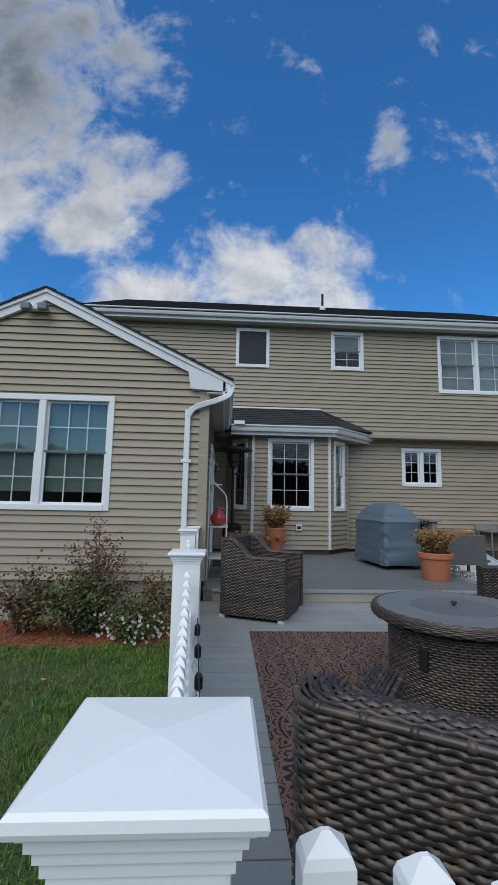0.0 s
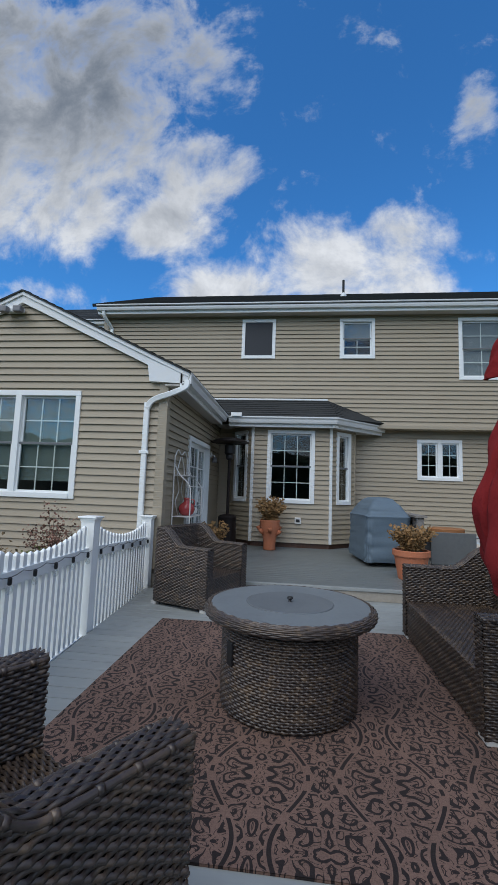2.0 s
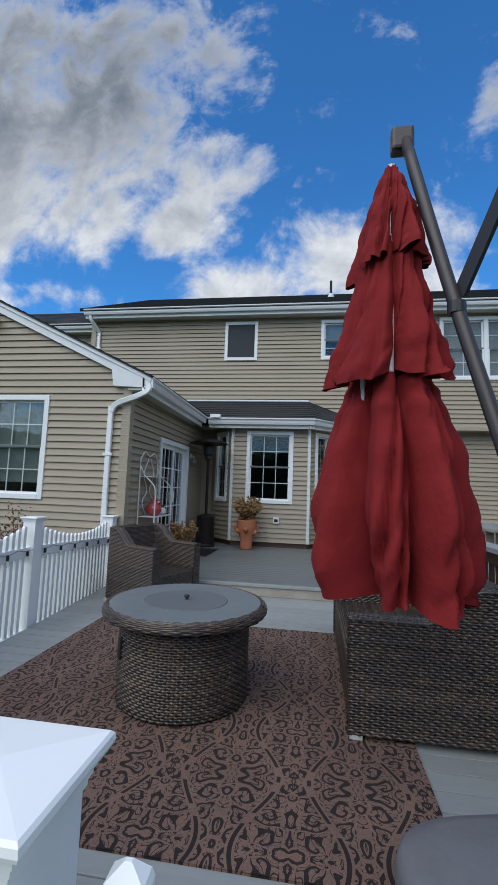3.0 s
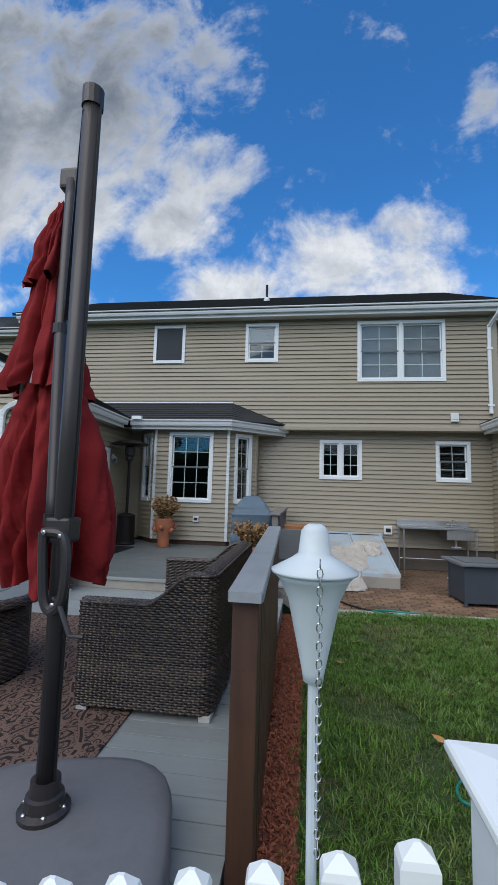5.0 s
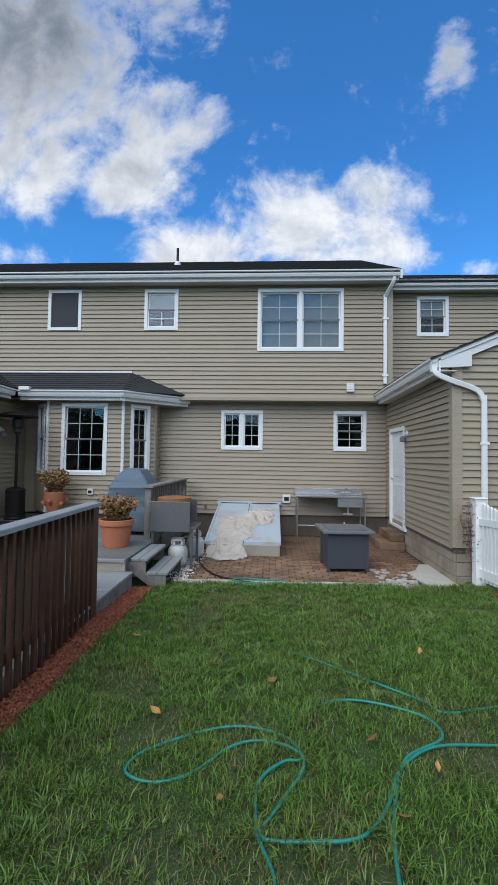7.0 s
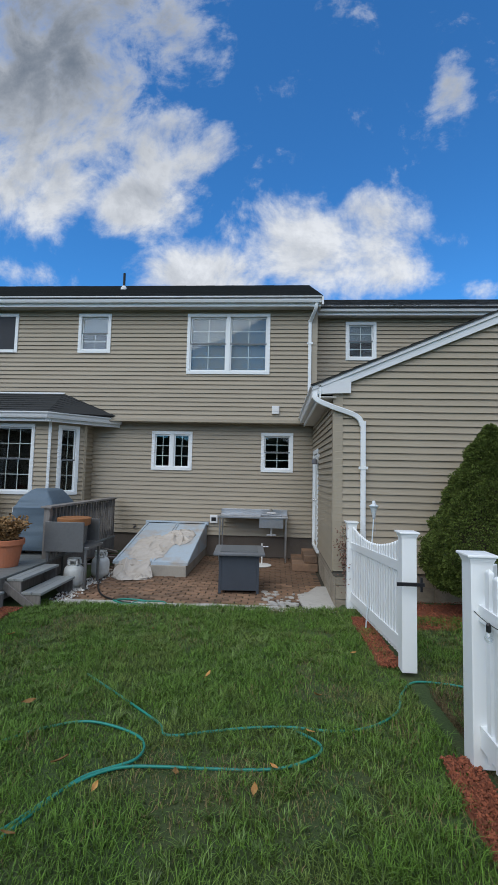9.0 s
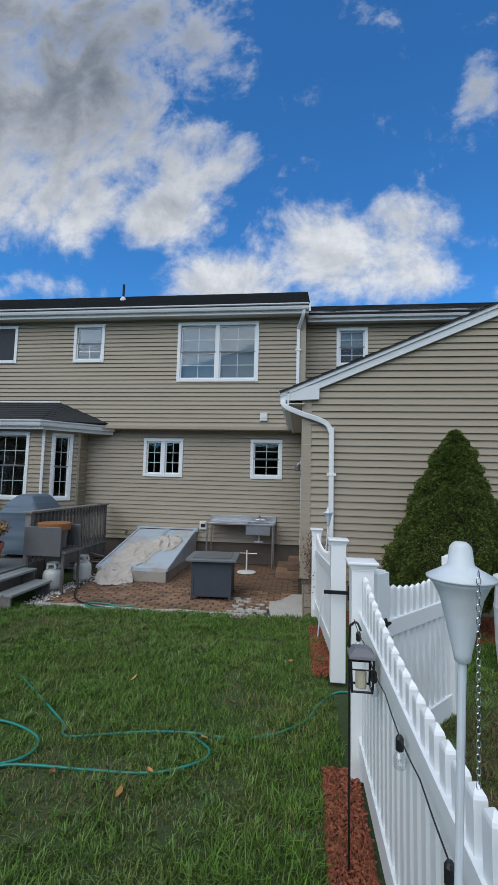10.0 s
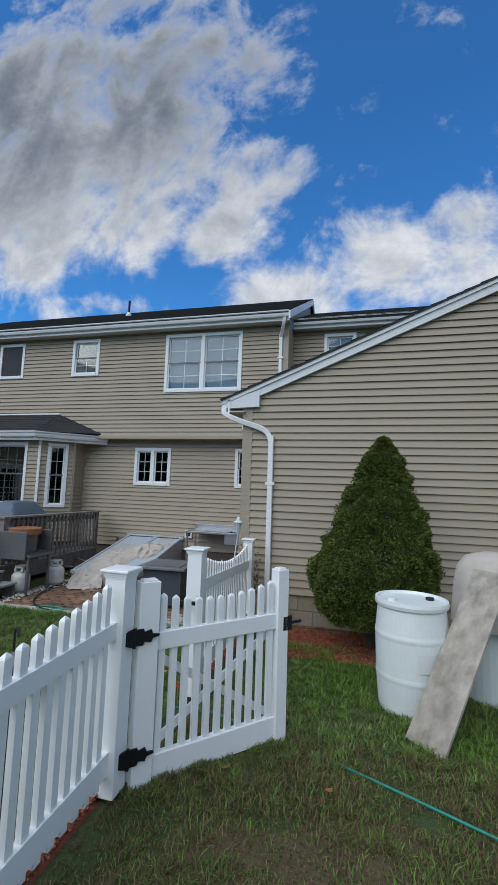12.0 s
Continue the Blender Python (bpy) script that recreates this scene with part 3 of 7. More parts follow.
gutter("gutter_main", "pale grey gutter along the main eave", (-3.5, -0.42, 5.765), (8.0, -0.42, 5.765), 0.45)
gutter("gutter_side", "pale grey gutter along the set-back eave", (7.99, 0.28, 5.82), (16.5, 0.28, 5.82), 0.45)
gutter("gutter_far", "pale grey gutter along the far eave", (-10.5, 0.28, 5.69), (-3.4, 0.28, 5.69), 0.45)
gutter("gutter_wing", "pale grey gutter of the garden wing", (-0.08, -4.25, 3.03), (-0.08, -1.02, 2.995), 0.37)
gutter("gutter_bay", "pale grey gutter along the bay", (-0.08, -1.03, 2.995), (2.19, -1.03, 2.995), 0.40)
gutter("gutter_bay_side", "pale grey gutter round the bay corner", (2.19, -1.03, 2.995), (3.38, 0.17, 3.0), 0.70)
gutter("gutter_large", "pale grey gutter of the larger wing", (7.53, 0.1, 3.075), (7.53, -3.50, 3.095), 0.38)
trim("soffit_bay", "painted soffit under the bay eave", SOFFIT, (-0.4, 2.2, -0.68, 0.0, 2.85, 2.87), (2.0, 2.75, -0.4, 0.3, 2.86, 2.875))
trim("vent_cap", "small pale box on the gutter corner", WHITE, (-0.02, 0.2, -1.08, -0.98, 2.985, 3.06))


def rake(name, label, a, b, y, h=0.17):
    """A rake board on a gable, from eave to peak, both (x, z) of its top edge."""
    bm = bm_new()
    (x0, z0), (x1, z1) = a, b
    prism(bm, [(x0, z0), (x1, z1), (x1, z1 - h), (x0, z0 - h)], y, y + 0.03)
    prism(bm, [(x0, z0 + 0.012), (x1, z1 + 0.012), (x1, z1 - 0.06), (x0, z0 - 0.06)], y - 0.025, y - 0.002)
    prism(bm, [(x0, z0 - h + 0.02), (x1, z1 - h + 0.02), (x1, z1 - h), (x0, z0 - h)], y + 0.031, y + 0.05)
    tagged(part(name, bm, GUTTER), label, "trim", kind="structure")


rake("trim_rake", "pale grey rake board of the garden gable", (-0.11, 3.022), (-2.68, 4.25), -4.235)
rake("trim_rake", "pale grey rake board of the garden gable", (-2.68, 4.25), (-5.25, 3.022), -4.235)
rake("trim_rake", "pale grey rake board of the larger gable", (7.55, 3.075), (12.95, 5.35), -3.475)
rake("trim_rake", "pale grey rake board of the larger gable", (12.95, 5.35), (18.35, 3.075), -3.475)
bm = bm_new()
prism(bm, [(-0.082, 3.005), (-0.72, 3.20), (-0.675, 2.905), (-0.082, 2.868)], -4.25, -4.16)
tagged(part("trim_return", bm, GUTTER), "pale grey boxed eave return of the garden wing", "trim", kind="structure")
bm = bm_new()
prism(bm, [(7.56, 3.07), (8.13, 3.22), (8.125, 2.985), (7.56, 2.96)], -3.49, -3.40)
tagged(part("trim_return", bm, GUTTER), "pale grey boxed eave return of the larger wing", "trim", kind="structure")
bm = bm_new()
vs = [bm.verts.new(p) for p in ((7.92, -0.3, 5.66), (7.92, 8.3, 5.66), (7.92, 4.0, 7.88), (7.80, -0.3, 5.66), (7.80, 8.3, 5.66), (7.80, 4.0, 7.88))]
bm.faces.new(vs[:3]), bm.faces.new(vs[3:][::-1])
tagged(part("wall_gable_end", bm, SIDING), "tan gable end of the main roof", "wall", kind="structure")
bm = bm_new()
for s0, s1 in (((-0.44, 5.73), (4.0, 7.95)), ((4.0, 7.95), (8.44, 5.73))):
    quad = [(s0[0], s0[1]), (s1[0], s1[1]), (s1[0], s1[1] - 0.18), (s0[0], s0[1] - 0.18)]
    lo, hi = [bm.verts.new((8.0, y, z)) for y, z in quad], [bm.verts.new((8.04, y, z)) for y, z in quad]
    bm.faces.new(lo), bm.faces.new(hi[::-1])
    for i in range(4):
        bm.faces.new((lo[i], lo[(i + 1) % 4], hi[(i + 1) % 4], hi[i]))
tagged(part("trim_rake_end", bm, GUTTER), "pale grey rake board of the main gable end", "trim", kind="structure")


def downspout(label, pts, w=0.075, d=0.055):
    """A rectangular downspout along points, with straps."""
    root = thing("downspout", label, "downspout", kind="structure")
    pts = [Vector(p) for p in pts]
    bm = bm_new()
    rows, side = [], Vector((1, 0, 0))
    fine = curve(pts, 5)
    for i, p in enumerate(fine):
        g = (fine[min(i + 1, len(fine) - 1)] - fine[max(i - 1, 0)]).normalized()
        s = (side - g * side.dot(g))
        s = s.normalized() if s.length > 0.2 else Vector((0, 0, 1))
        o = g.cross(s)
        rows.append([p + s * w / 2 * a + o * d / 2 * b for a, b in ((-1, -0.7), (-0.8, -1), (0.8, -1), (1, -0.7), (1, 0.7), (0.8, 1), (-0.8, 1), (-1, 0.7))])
    vs = quadmesh(bm, rows, close_u=True)
    bm.faces.new(vs[0][::-1]), bm.faces.new(vs[-1])
    part("pipe", bm, WHITE, root)
    low, high = pts[-1], pts[-2]
    for f in (0.1, 0.8):
        q = low.lerp(high, f)
        bm = bm_new()
        box(bm, q.x - w / 2 - 0.03, q.x + w / 2 + 0.03, q.y - d / 2 - 0.006, q.y - d / 2 + 0.012, q.z - 0.02, q.z + 0.02, 0.003)
        part("strap", bm, WHITE, root)
    return root


downspout("white downspout at the corner of the garden wing", [(-0.14, -4.24, 2.92), (-0.15, -4.25, 2.83), (-0.31, -4.25, 2.75), (-0.60, -4.23, 2.65), (-0.69, -4.215, 2.53), (-0.70, -4.21, 2.40), (-0.70, -4.21, 0.0)])
downspout("white downspout at the corner of the larger wing", [(7.60, -3.48, 2.98), (7.62, -3.49, 2.88), (7.84, -3.48, 2.78), (8.20, -3.455, 2.65), (8.30, -3.45, 2.50), (8.31, -3.45, 2.35), (8.31, -3.45, 0.0)])
downspout("white downspout on the upper wall", [(7.90, -0.33, 5.64), (7.87, -0.28, 5.50), (7.78, -0.07, 5.30), (7.77, -0.05, 5.15), (7.77, -0.05, 3.32)])
downspout("white downspout on the upper wall", [(-3.36, -0.33, 5.64), (-3.33, -0.28, 5.50), (-3.24, -0.07, 5.30), (-3.23, -0.05, 5.15), (-3.23, -0.05, 3.8)])

bm = bm_new()
tube(bm, [(2.557, 2.1, 6.9), (2.557, 2.1, 7.5)], 0.035, 10)
vent = thing("vent_pipe", "dark plumbing vent pipe on the roof", "pipe")
part("pipe", bm, ROOF, vent)
bm = bm_new()
turned(bm, [(0.09, 6.98), (0.09, 7.05), (0.045, 7.12)], 12, 2.557, 2.1)
part("flashing", bm, GUTTER, vent)

# ---- ground ----


def lawn_z(x, y):
    z = -0.08 + 0.13 * min(1.0, max(0.0, (-3.9 - y) / 3.2)) + 0.012 * min(max(x - 5, -7), 6)
    if x < -0.3:
        z = -0.14 + 0.02 * min(4.0, max(0.0, -4.0 - y))
    z += 0.02 * noise.noise((x * 0.8, y * 0.8, 3.1))
    if (3.7 < x < 8.0 and y > -3.85) or (8.0 <= x < 8.3 and y > -3.5):
        z = min(z, -0.20)
    if -0.35 < x < 3.6 and y > -9.45:
        z = min(z, -0.02)
    return z


def axis(marks):
    out = []
    for a, b, n in marks:
        out += [a + (b - a) * k / n for k in range(n)]
    return out + [marks[-1][1]]


gx = axis([(-900, -60, 8), (-60, -8, 13), (-8, 14, 110), (14, 60, 12), (60, 900, 8)])
gy = axis([(-900, -60, 8), (-60, -12, 12), (-12, 1, 65), (1, 60, 12), (60, 900, 8)])
bm = bm_new()
quadmesh(bm, [[(x, y, lawn_z(x, y)) for x in gx] for y in gy])
tagged(part("ground", bm, SOIL, smooth=True), "green lawn with worn brown patches", "lawn", kind="structure")


def grass_blades(name, label, mat, areas, count, tall, seed, dry=False):
    """Blades of grass as one mesh; areas: x0, x1, y0, y1 and density weight."""
    rng = np.random.default_rng(seed)
    total = sum((a[1] - a[0]) * (a[3] - a[2]) * a[4] for a in areas)
    verts, faces = [], []
    for x0, x1, y0, y1, w in areas:
        n = int(count * (x1 - x0) * (y1 - y0) * w / total)
        px, py = rng.uniform(x0, x1, n), rng.uniform(y0, y1, n)
        for x, y in zip(px, py):
            worn = noise.noise((x * 1.4, y * 1.4, 9.0)) + 0.5 * noise.noise((x * 4, y * 4, 2.0))
            if x > 8.3 and y < -5.6:
                worn += 0.6 - 0.25 * max(0.0, y + 7.6)
            if dry:
                if rng.random() > 0.25 + 1.3 * worn:
                    continue
            elif worn > 0.25 and rng.random() < 0.72:
                continue
            z, a = lawn_z(x, y), rng.uniform(0, 6.283)
            h = tall * rng.uniform(0.3, 1.2) * (1 + 0.9 * noise.noise((x * 2.1, y * 2.1, 5.0)) + 0.7 * noise.noise((x * 7, y * 7, 8.0)))
            lean, wd, c, s = rng.uniform(0.3, 1.7) * h, rng.uniform(0.0016, 0.0032), math.cos(a), math.sin(a)
            i = len(verts)
            verts += [(x - s * wd, y + c * wd, z - 0.005), (x + s * wd, y - c * wd, z - 0.005),
                      (x + c * lean * 0.35 + s * wd * 0.8, y + s * lean * 0.35 - c * wd * 0.8, z + h * 0.6), (x + c * lean * 0.35 - s * wd * 0.8, y + s * lean * 0.35 + c * wd * 0.8, z + h * 0.6),
                      (x + c * lean, y + s * lean, z + h * 0.92)]
            faces += [(i, i + 1, i + 2, i + 3), (i + 3, i + 2, i + 4)]
    me = bpy.data.meshes.new(name)
    me.from_pydata(verts, [], faces)
    me.materials.append(mat)
    return tagged(new(name, me), label, "grass", kind="stuff")


GRASS = material("grass blade", (0.092, 0.176, 0.024), 0.55, grain=0.5, scale=5, stain=0.8, stain_scale=1.3, island=1.25, dark=(0.15, 0.16, 0.05), spec=0.3)
STRAW = material("dry grass blade", (0.20, 0.165, 0.075), 0.7, grain=0.3, scale=6, island=0.6, spec=0.2)
LAWNS = [(3.72, 8.15, -9.5, -3.85, 1.0), (8.3, 11.5, -9.6, -4.2, 1.0), (-5.5, -0.4, -9.6, -5.0, 0.6)]
grass_blades("grass", "short green lawn grass with thin patches", GRASS, LAWNS, 450000, 0.044, 5)
grass_blades("dry_grass", "dry straw-coloured blades among the lawn grass", STRAW, LAWNS, 150000, 0.032, 6, True)


def grass_tufts(name, label, mat, areas, count, tall, seed):
    """Tufts of longer blades that fan out from one root, as one mesh."""
    rng = np.random.default_rng(seed)
    verts, faces = [], []
    for x0, x1, y0, y1, w in areas:
        for _ in range(int(count * w)):
            cx, cy = rng.uniform(x0, x1), rng.uniform(y0, y1)
            if noise.noise((cx * 0.9, cy * 0.9, 4.0)) < -0.05:
                continue
            size = tall * rng.uniform(0.6, 1.25)
            drift = rng.uniform(0, 6.283)
            for _ in range(int(rng.integers(9, 20))):
                a = drift + rng.normal(0, 1.1)
                x, y = cx + rng.normal(0, 0.016), cy + rng.normal(0, 0.016)
                z, h, c, sn = lawn_z(x, y), size * rng.uniform(0.6, 1.1), math.cos(a), math.sin(a)
                lean, wd = h * rng.uniform(0.5, 1.6), rng.uniform(0.0018, 0.0032)
                i = len(verts)
                for f, up_, k in ((0.0, 0.0, 1.0), (0.22, 0.55, 0.95), (0.6, 0.88, 0.75)):
                    verts += [(x + c * lean * f - sn * wd * k, y + sn * lean * f + c * wd * k, z - 0.004 + h * up_), (x + c * lean * f + sn * wd * k, y + sn * lean * f - c * wd * k, z - 0.004 + h * up_)]
                verts.append((x + c * lean, y + sn * lean, z + h * 0.92))
                faces += [(i, i + 1, i + 3, i + 2), (i + 2, i + 3, i + 5, i + 4), (i + 4, i + 5, i + 6)]
    me = bpy.data.meshes.new(name)
    me.from_pydata(verts, [], faces)
    me.materials.append(mat)
    return tagged(new(name, me), label, "grass", kind="stuff")


TUFT = material("long grass blade", (0.104, 0.184, 0.030), 0.45, grain=0.3, scale=6, island=1.1, stain=0.5, stain_scale=2.0, dark=(0.20, 0.20, 0.075), spec=0.45)
grass_tufts("grass_tuft", "longer bent tufts of lawn grass", TUFT, [(3.85, 8.0, -9.4, -3.95, 1.0), (8.4, 11.3, -6.6, -4.4, 0.25), (-5.0, -0.5, -9.4, -5.2, 0.4)], 2600, 0.052, 15)
THATCH = material("brown thatch", (0.115, 0.085, 0.038), 0.9, grain=0.5, scale=30, island=0.7, stain=0.5, stain_scale=5.0, dark=(0.09, 0.10, 0.03))
grass_blades("dry_grass", "thin brown thatch on the worn side yard", THATCH, [(8.26, 10.8, -9.7, -6.3, 1.0)], 170000, 0.034, 7)


def bark_chips(name, label, x0, x1, y0, y1, count, hgt):
    rng = np.random.default_rng(int(abs(x0 * 10 + y1)) + 3)
    bm = bm_new()
    n = 14
    quadmesh(bm, [[(x0 + (x1 - x0) * i / n, y0 + (y1 - y0) * j / n, lawn_z(x0 + (x1 - x0) * i / n, y0 + (y1 - y0) * j / n) + (0.012 + hgt * 0.5 if 0 < i < n and 0 < j < n else -0.02)) for i in range(n + 1)] for j in range(n + 1)])
    for _ in range(count):
        x, y = rng.uniform(x0 + 0.02, x1 - 0.02), rng.uniform(y0, y1)
        z = lawn_z(x, y) + 0.015 + hgt * 0.5 + rng.uniform(0, 0.015)
        a, l, w = rng.uniform(0, 6.283), rng.uniform(0.006, 0.020), rng.uniform(0.003, 0.006)
        c, s, t = math.cos(a), math.sin(a), rng.uniform(-0.012, 0.012)
        vs = [bm.verts.new(p) for p in ((x - c * l - s * w, y - s * l + c * w, z - t), (x - c * l + s * w, y - s * l - c * w, z - t + 0.003), (x + c * l + s * w, y + s * l - c * w, z + t), (x + c * l - s * w, y + s * l + c * w, z + t + 0.004), (x, y, z + 0.012))]
        for q in ((0, 1, 4), (1, 2, 4), (2, 3, 4), (3, 0, 4)):
            bm.faces.new([vs[k] for k in q])
    return tagged(part(name, bm, MULCH), label, "mulch", kind="stuff")


bark_chips("mulch", "red bark mulch along the deck railing", 3.50, 3.80, -9.4, -4.3, 6500, 0.03)
bark_chips("mulch", "red bark mulch along the picket fence", 8.00, 8.235, -9.4, -7.2, 3600, 0.02)
bark_chips("mulch", "red bark mulch along the far picket fence", 7.98, 8.21, -5.85, -4.3, 1800, 0.02)
bark_chips("mulch", "red bark mulch under the shrubs by the wing", -4.5, -0.6, -5.25, -4.2, 3200, 0.03)
bark_chips("mulch", "dark red mulch under the evergreen", 8.42, 10.6, -4.7, -3.45, 1800, 0.02)

# worn earth where the side yard is walked on
DIRT = material("worn brown earth", (0.105, 0.075, 0.038), 0.95, grain=0.6, scale=45, bump=0.8, stain=0.7, stain_scale=2.5, dark=(0.07, 0.085, 0.025), dist=0.02)
bm = bm_new()
rows = []
for j in range(9):
    row = []
    for k in range(49):
        a = 2 * math.pi * k / 48
        r = (j / 8) * (1 + 0.28 * noise.noise((2 * math.cos(a), 2 * math.sin(a), 6.0)) + 0.12 * noise.noise((6 * math.cos(a), 6 * math.sin(a), 1.0)))
        x, y = max(8.36, 9.45 + 1.35 * r * math.cos(a)), -8.35 + 1.45 * r * math.sin(a)
        row.append((x, y, lawn_z(x, y) + 0.007 - 0.012 * (j == 8)))
    rows.append(row)
quadmesh(bm, rows)
tagged(part("worn_earth", bm, DIRT, smooth=True), "worn brown earth patch in the side yard", "earth", kind="structure")

# unseen belt of woods round the gardens, added to darken what the windows mirror
WOODS = material("added backdrop woods", (0.045, 0.060, 0.022), 0.9, grain=0.6, scale=0.8, stain=0.7, stain_scale=0.25, dark=(0.10, 0.065, 0.025))
bm = bm_new()
ring_n = 220
rows = []
for j in range(7):
    row = []
    for k in range(ring_n + 1):
        a = math.pi * (0.98 + 1.04 * k / ring_n)
        top = 8.2 + 1.0 * noise.noise((k * 0.11, 1.0, 0)) + 1.2 * noise.noise((k * 0.45, 4.0, 0)) + 0.9 * noise.noise((k * 1.3, 7.0, 0))
        r = 58 + 3.5 * noise.noise((k * 0.3, j * 0.7, 2.0)) - (2.0 if 0 < j < 6 else 0)
        row.append((3 + r * math.cos(a), -6 + r * math.sin(a), -0.5 + top * j / 6))
    rows.append(row)
quadmesh(bm, rows)
tagged(part("backdrop_trees", bm, WOODS), "unseen woods added beyond the gardens to darken window reflections", "woods", kind="structure")

# ---- decks ----
DZ, UZ = 0.15, 0.30


def boards(name, label, x0, x1, y0, y1, z, mat, pitch=0.142):
    root = thing(name, label, "deck", kind="structure")
    n = round((y1 - y0) / pitch)
    p = (y1 - y0) / n
    edge = x0 if callable(x0) else (lambda y: x0)
    for k in range(n):
        bm = bm_new()
        xa = edge(y0 + (k + 0.5) * p)
        box(bm, 0, x1 - xa, 0.003, p - 0.004, -0.028, 0, 0.004)
        part("deck_board", bm, mat, root).matrix_basis = at(xa, y0 + k * p, z)
    bm = bm_new()
    slab(bm, [(edge(y0) + 0.01, y0 + 0.01), (x1 - 0.01, y0 + 0.01), (x1 - 0.01, y1 - 0.002), (edge(y1) + 0.01, y1 - 0.002)], z - 0.30, z - 0.030)
    part("deck_base", bm, OLDWOOD, root)
    return root


boards("deck_lower", "pale grey painted deck boards, lower level", lambda y: -0.165 - 0.0685 * (y + 9.64), 3.52, -9.44, -4.30, DZ, DECK)
boards("deck_upper", "dark grey painted deck boards, upper level by the house", -0.43, 3.42, -4.29, -0.10, UZ, DECKUP)
trim("deck_riser", "worn pale grey riser between the deck levels", CONCRETE, (-0.3, 3.42, -4.325, -4.295, DZ + 0.002, UZ - 0.035))
trim("deck_edge", "pale grey nosing board of the upper deck", DECK, (-0.3, 3.42, -4.345, -4.29, UZ - 0.033, UZ + 0.004))

# ---- picket fences ----


def fence_post(x, y, label, h=1.20, base=None):
    root = thing("fence_post", label, "post", at(x, y, (lawn_z(x, y) if base is None else base) - 0.02), group="fence posts")
    bm = bm_new()
    box(bm, -0.0635, 0.0635, -0.0635, 0.0635, 0, h - 0.05, 0.004)
    part("shaft", bm, VINYL, root)
    bm = bm_new()
    rows = [[(sx * a, sy * a, z) for sx, sy in ((-1, -1), (1, -1), (1, 1), (-1, 1))] for a, z in ((0.066, h - 0.060), (0.0665, h - 0.050), (0.070, h - 0.049), (0.0705, h - 0.040), (0.0745, h - 0.039), (0.075, h - 0.030), (0.079, h - 0.029), (0.080, h - 0.0255), (0.086, h - 0.0235), (0.0875, h - 0.019), (0.0865, h - 0.012), (0.083, h - 0.0085), (0.04, h - 0.0045), (0.006, h - 0.0015))]
    vs = quadmesh(bm, rows, close_u=True)
    bm.faces.new(vs[0][::-1]), bm.faces.new(vs[-1])
    part("cap", bm, VINYL, root)
    return root


def picket_mesh(bm, h, w=0.0225, deep=0.015):
    rows = [[(sx * a * w, sy * a * deep, z) for sx, sy in ((-1, -1), (1, -1), (1, 1), (-1, 1))] for a, z in ((1, 0), (1, h - 0.022), (0.86, h - 0.014), (0.16, h))]
    vs = quadmesh(bm, rows, close_u=True)
    bm.faces.new(vs[0][::-1]), bm.faces.new(vs[-1])


def fence_span(p, q, label, dip=0.166, top=1.143, pitch=0.088, rail=0.80, low=0.10):
    """Pickets between two posts, their tops in a hollow curve, on two rails."""
    (x0, y0), (x1, y1) = p, q
    L = math.hypot(x1 - x0, y1 - y0)
    ang = math.degrees(math.atan2(y1 - y0, x1 - x0))
    za, zb = FOOT_Z[p], FOOT_Z[q]
    root = thing("picket_fence", label, "fence", at(x0, y0, 0, ang), group="picket fence")
    a, b = 0.064, L - 0.064

    def ground(s):
        return za + (zb - za) * s / L

    n = round((b - a - 0.074) / pitch)
    for k in range(n):
        s = a + 0.037 + (k + 0.5) * (b - a - 0.074) / n
        f = 2 * s / L - 1
        h = top - dip * (1 - f * f)
        bm = bm_new()
        picket_mesh(bm, h - 0.06)
        ob = part("picket", bm, VINYL, root)
        ob.matrix_basis = at(s, 0, ground(s) + 0.06)
    for z, hh in ((low, 0.12), (rail, 0.09)):
        bm = bm_new()
        vs = []
        for s in (a, b):
            vs.append([(s, yy, ground(s) + zz) for yy, zz in ((-0.025, z), (0.025, z), (0.025, z + hh), (-0.025, z + hh))])
        g = quadmesh(bm, vs, close_u=True)
        bm.faces.new(g[0][::-1]), bm.faces.new(g[1])
        part("rail", bm, VINYL, root)
    return root


LEFT = [(-0.226, -9.637), (-0.345, -7.86), (-0.487, -6.07), (-0.562, -4.28)]
REAR = [LEFT[0], (1.885, -9.575), (4.08, -9.505), (6.20, -9.50), (8.27, -9.52)]
RIGHT = [REAR[-1], (8.236, -7.225)]
FAR = [(8.207, -5.938), (8.10, -3.72)]
# ground level at each post
FOOT_Z = dict(zip(LEFT + REAR[1:] + RIGHT[1:] + FAR, (0.055, 0.007, -0.012, -0.10, 0.04, 0.025, 0.05, 0.08, 0.137, 0.101, -0.043)))
for p in FOOT_Z:
    fence_post(*p, "white vinyl fence post with a stepped pyramid cap", base=FOOT_Z[p])
for run in (LEFT, REAR, RIGHT, FAR):
    for p, q in zip(run, run[1:]):
        fence_span(p, q, "white vinyl picket fence panel with a hollow top line", dip=0.145 if run is RIGHT else 0.166, low=0.01 if run is LEFT else 0.10)

# ---- deck railing ----
CAPZ = 1.15
rail_root = thing("deck_railing", "brown stained wooden railing with a grey flat cap", "railing", kind="")


def rx(y):
    return 3.585 - 0.115 * (y + 8.44) / 3.0


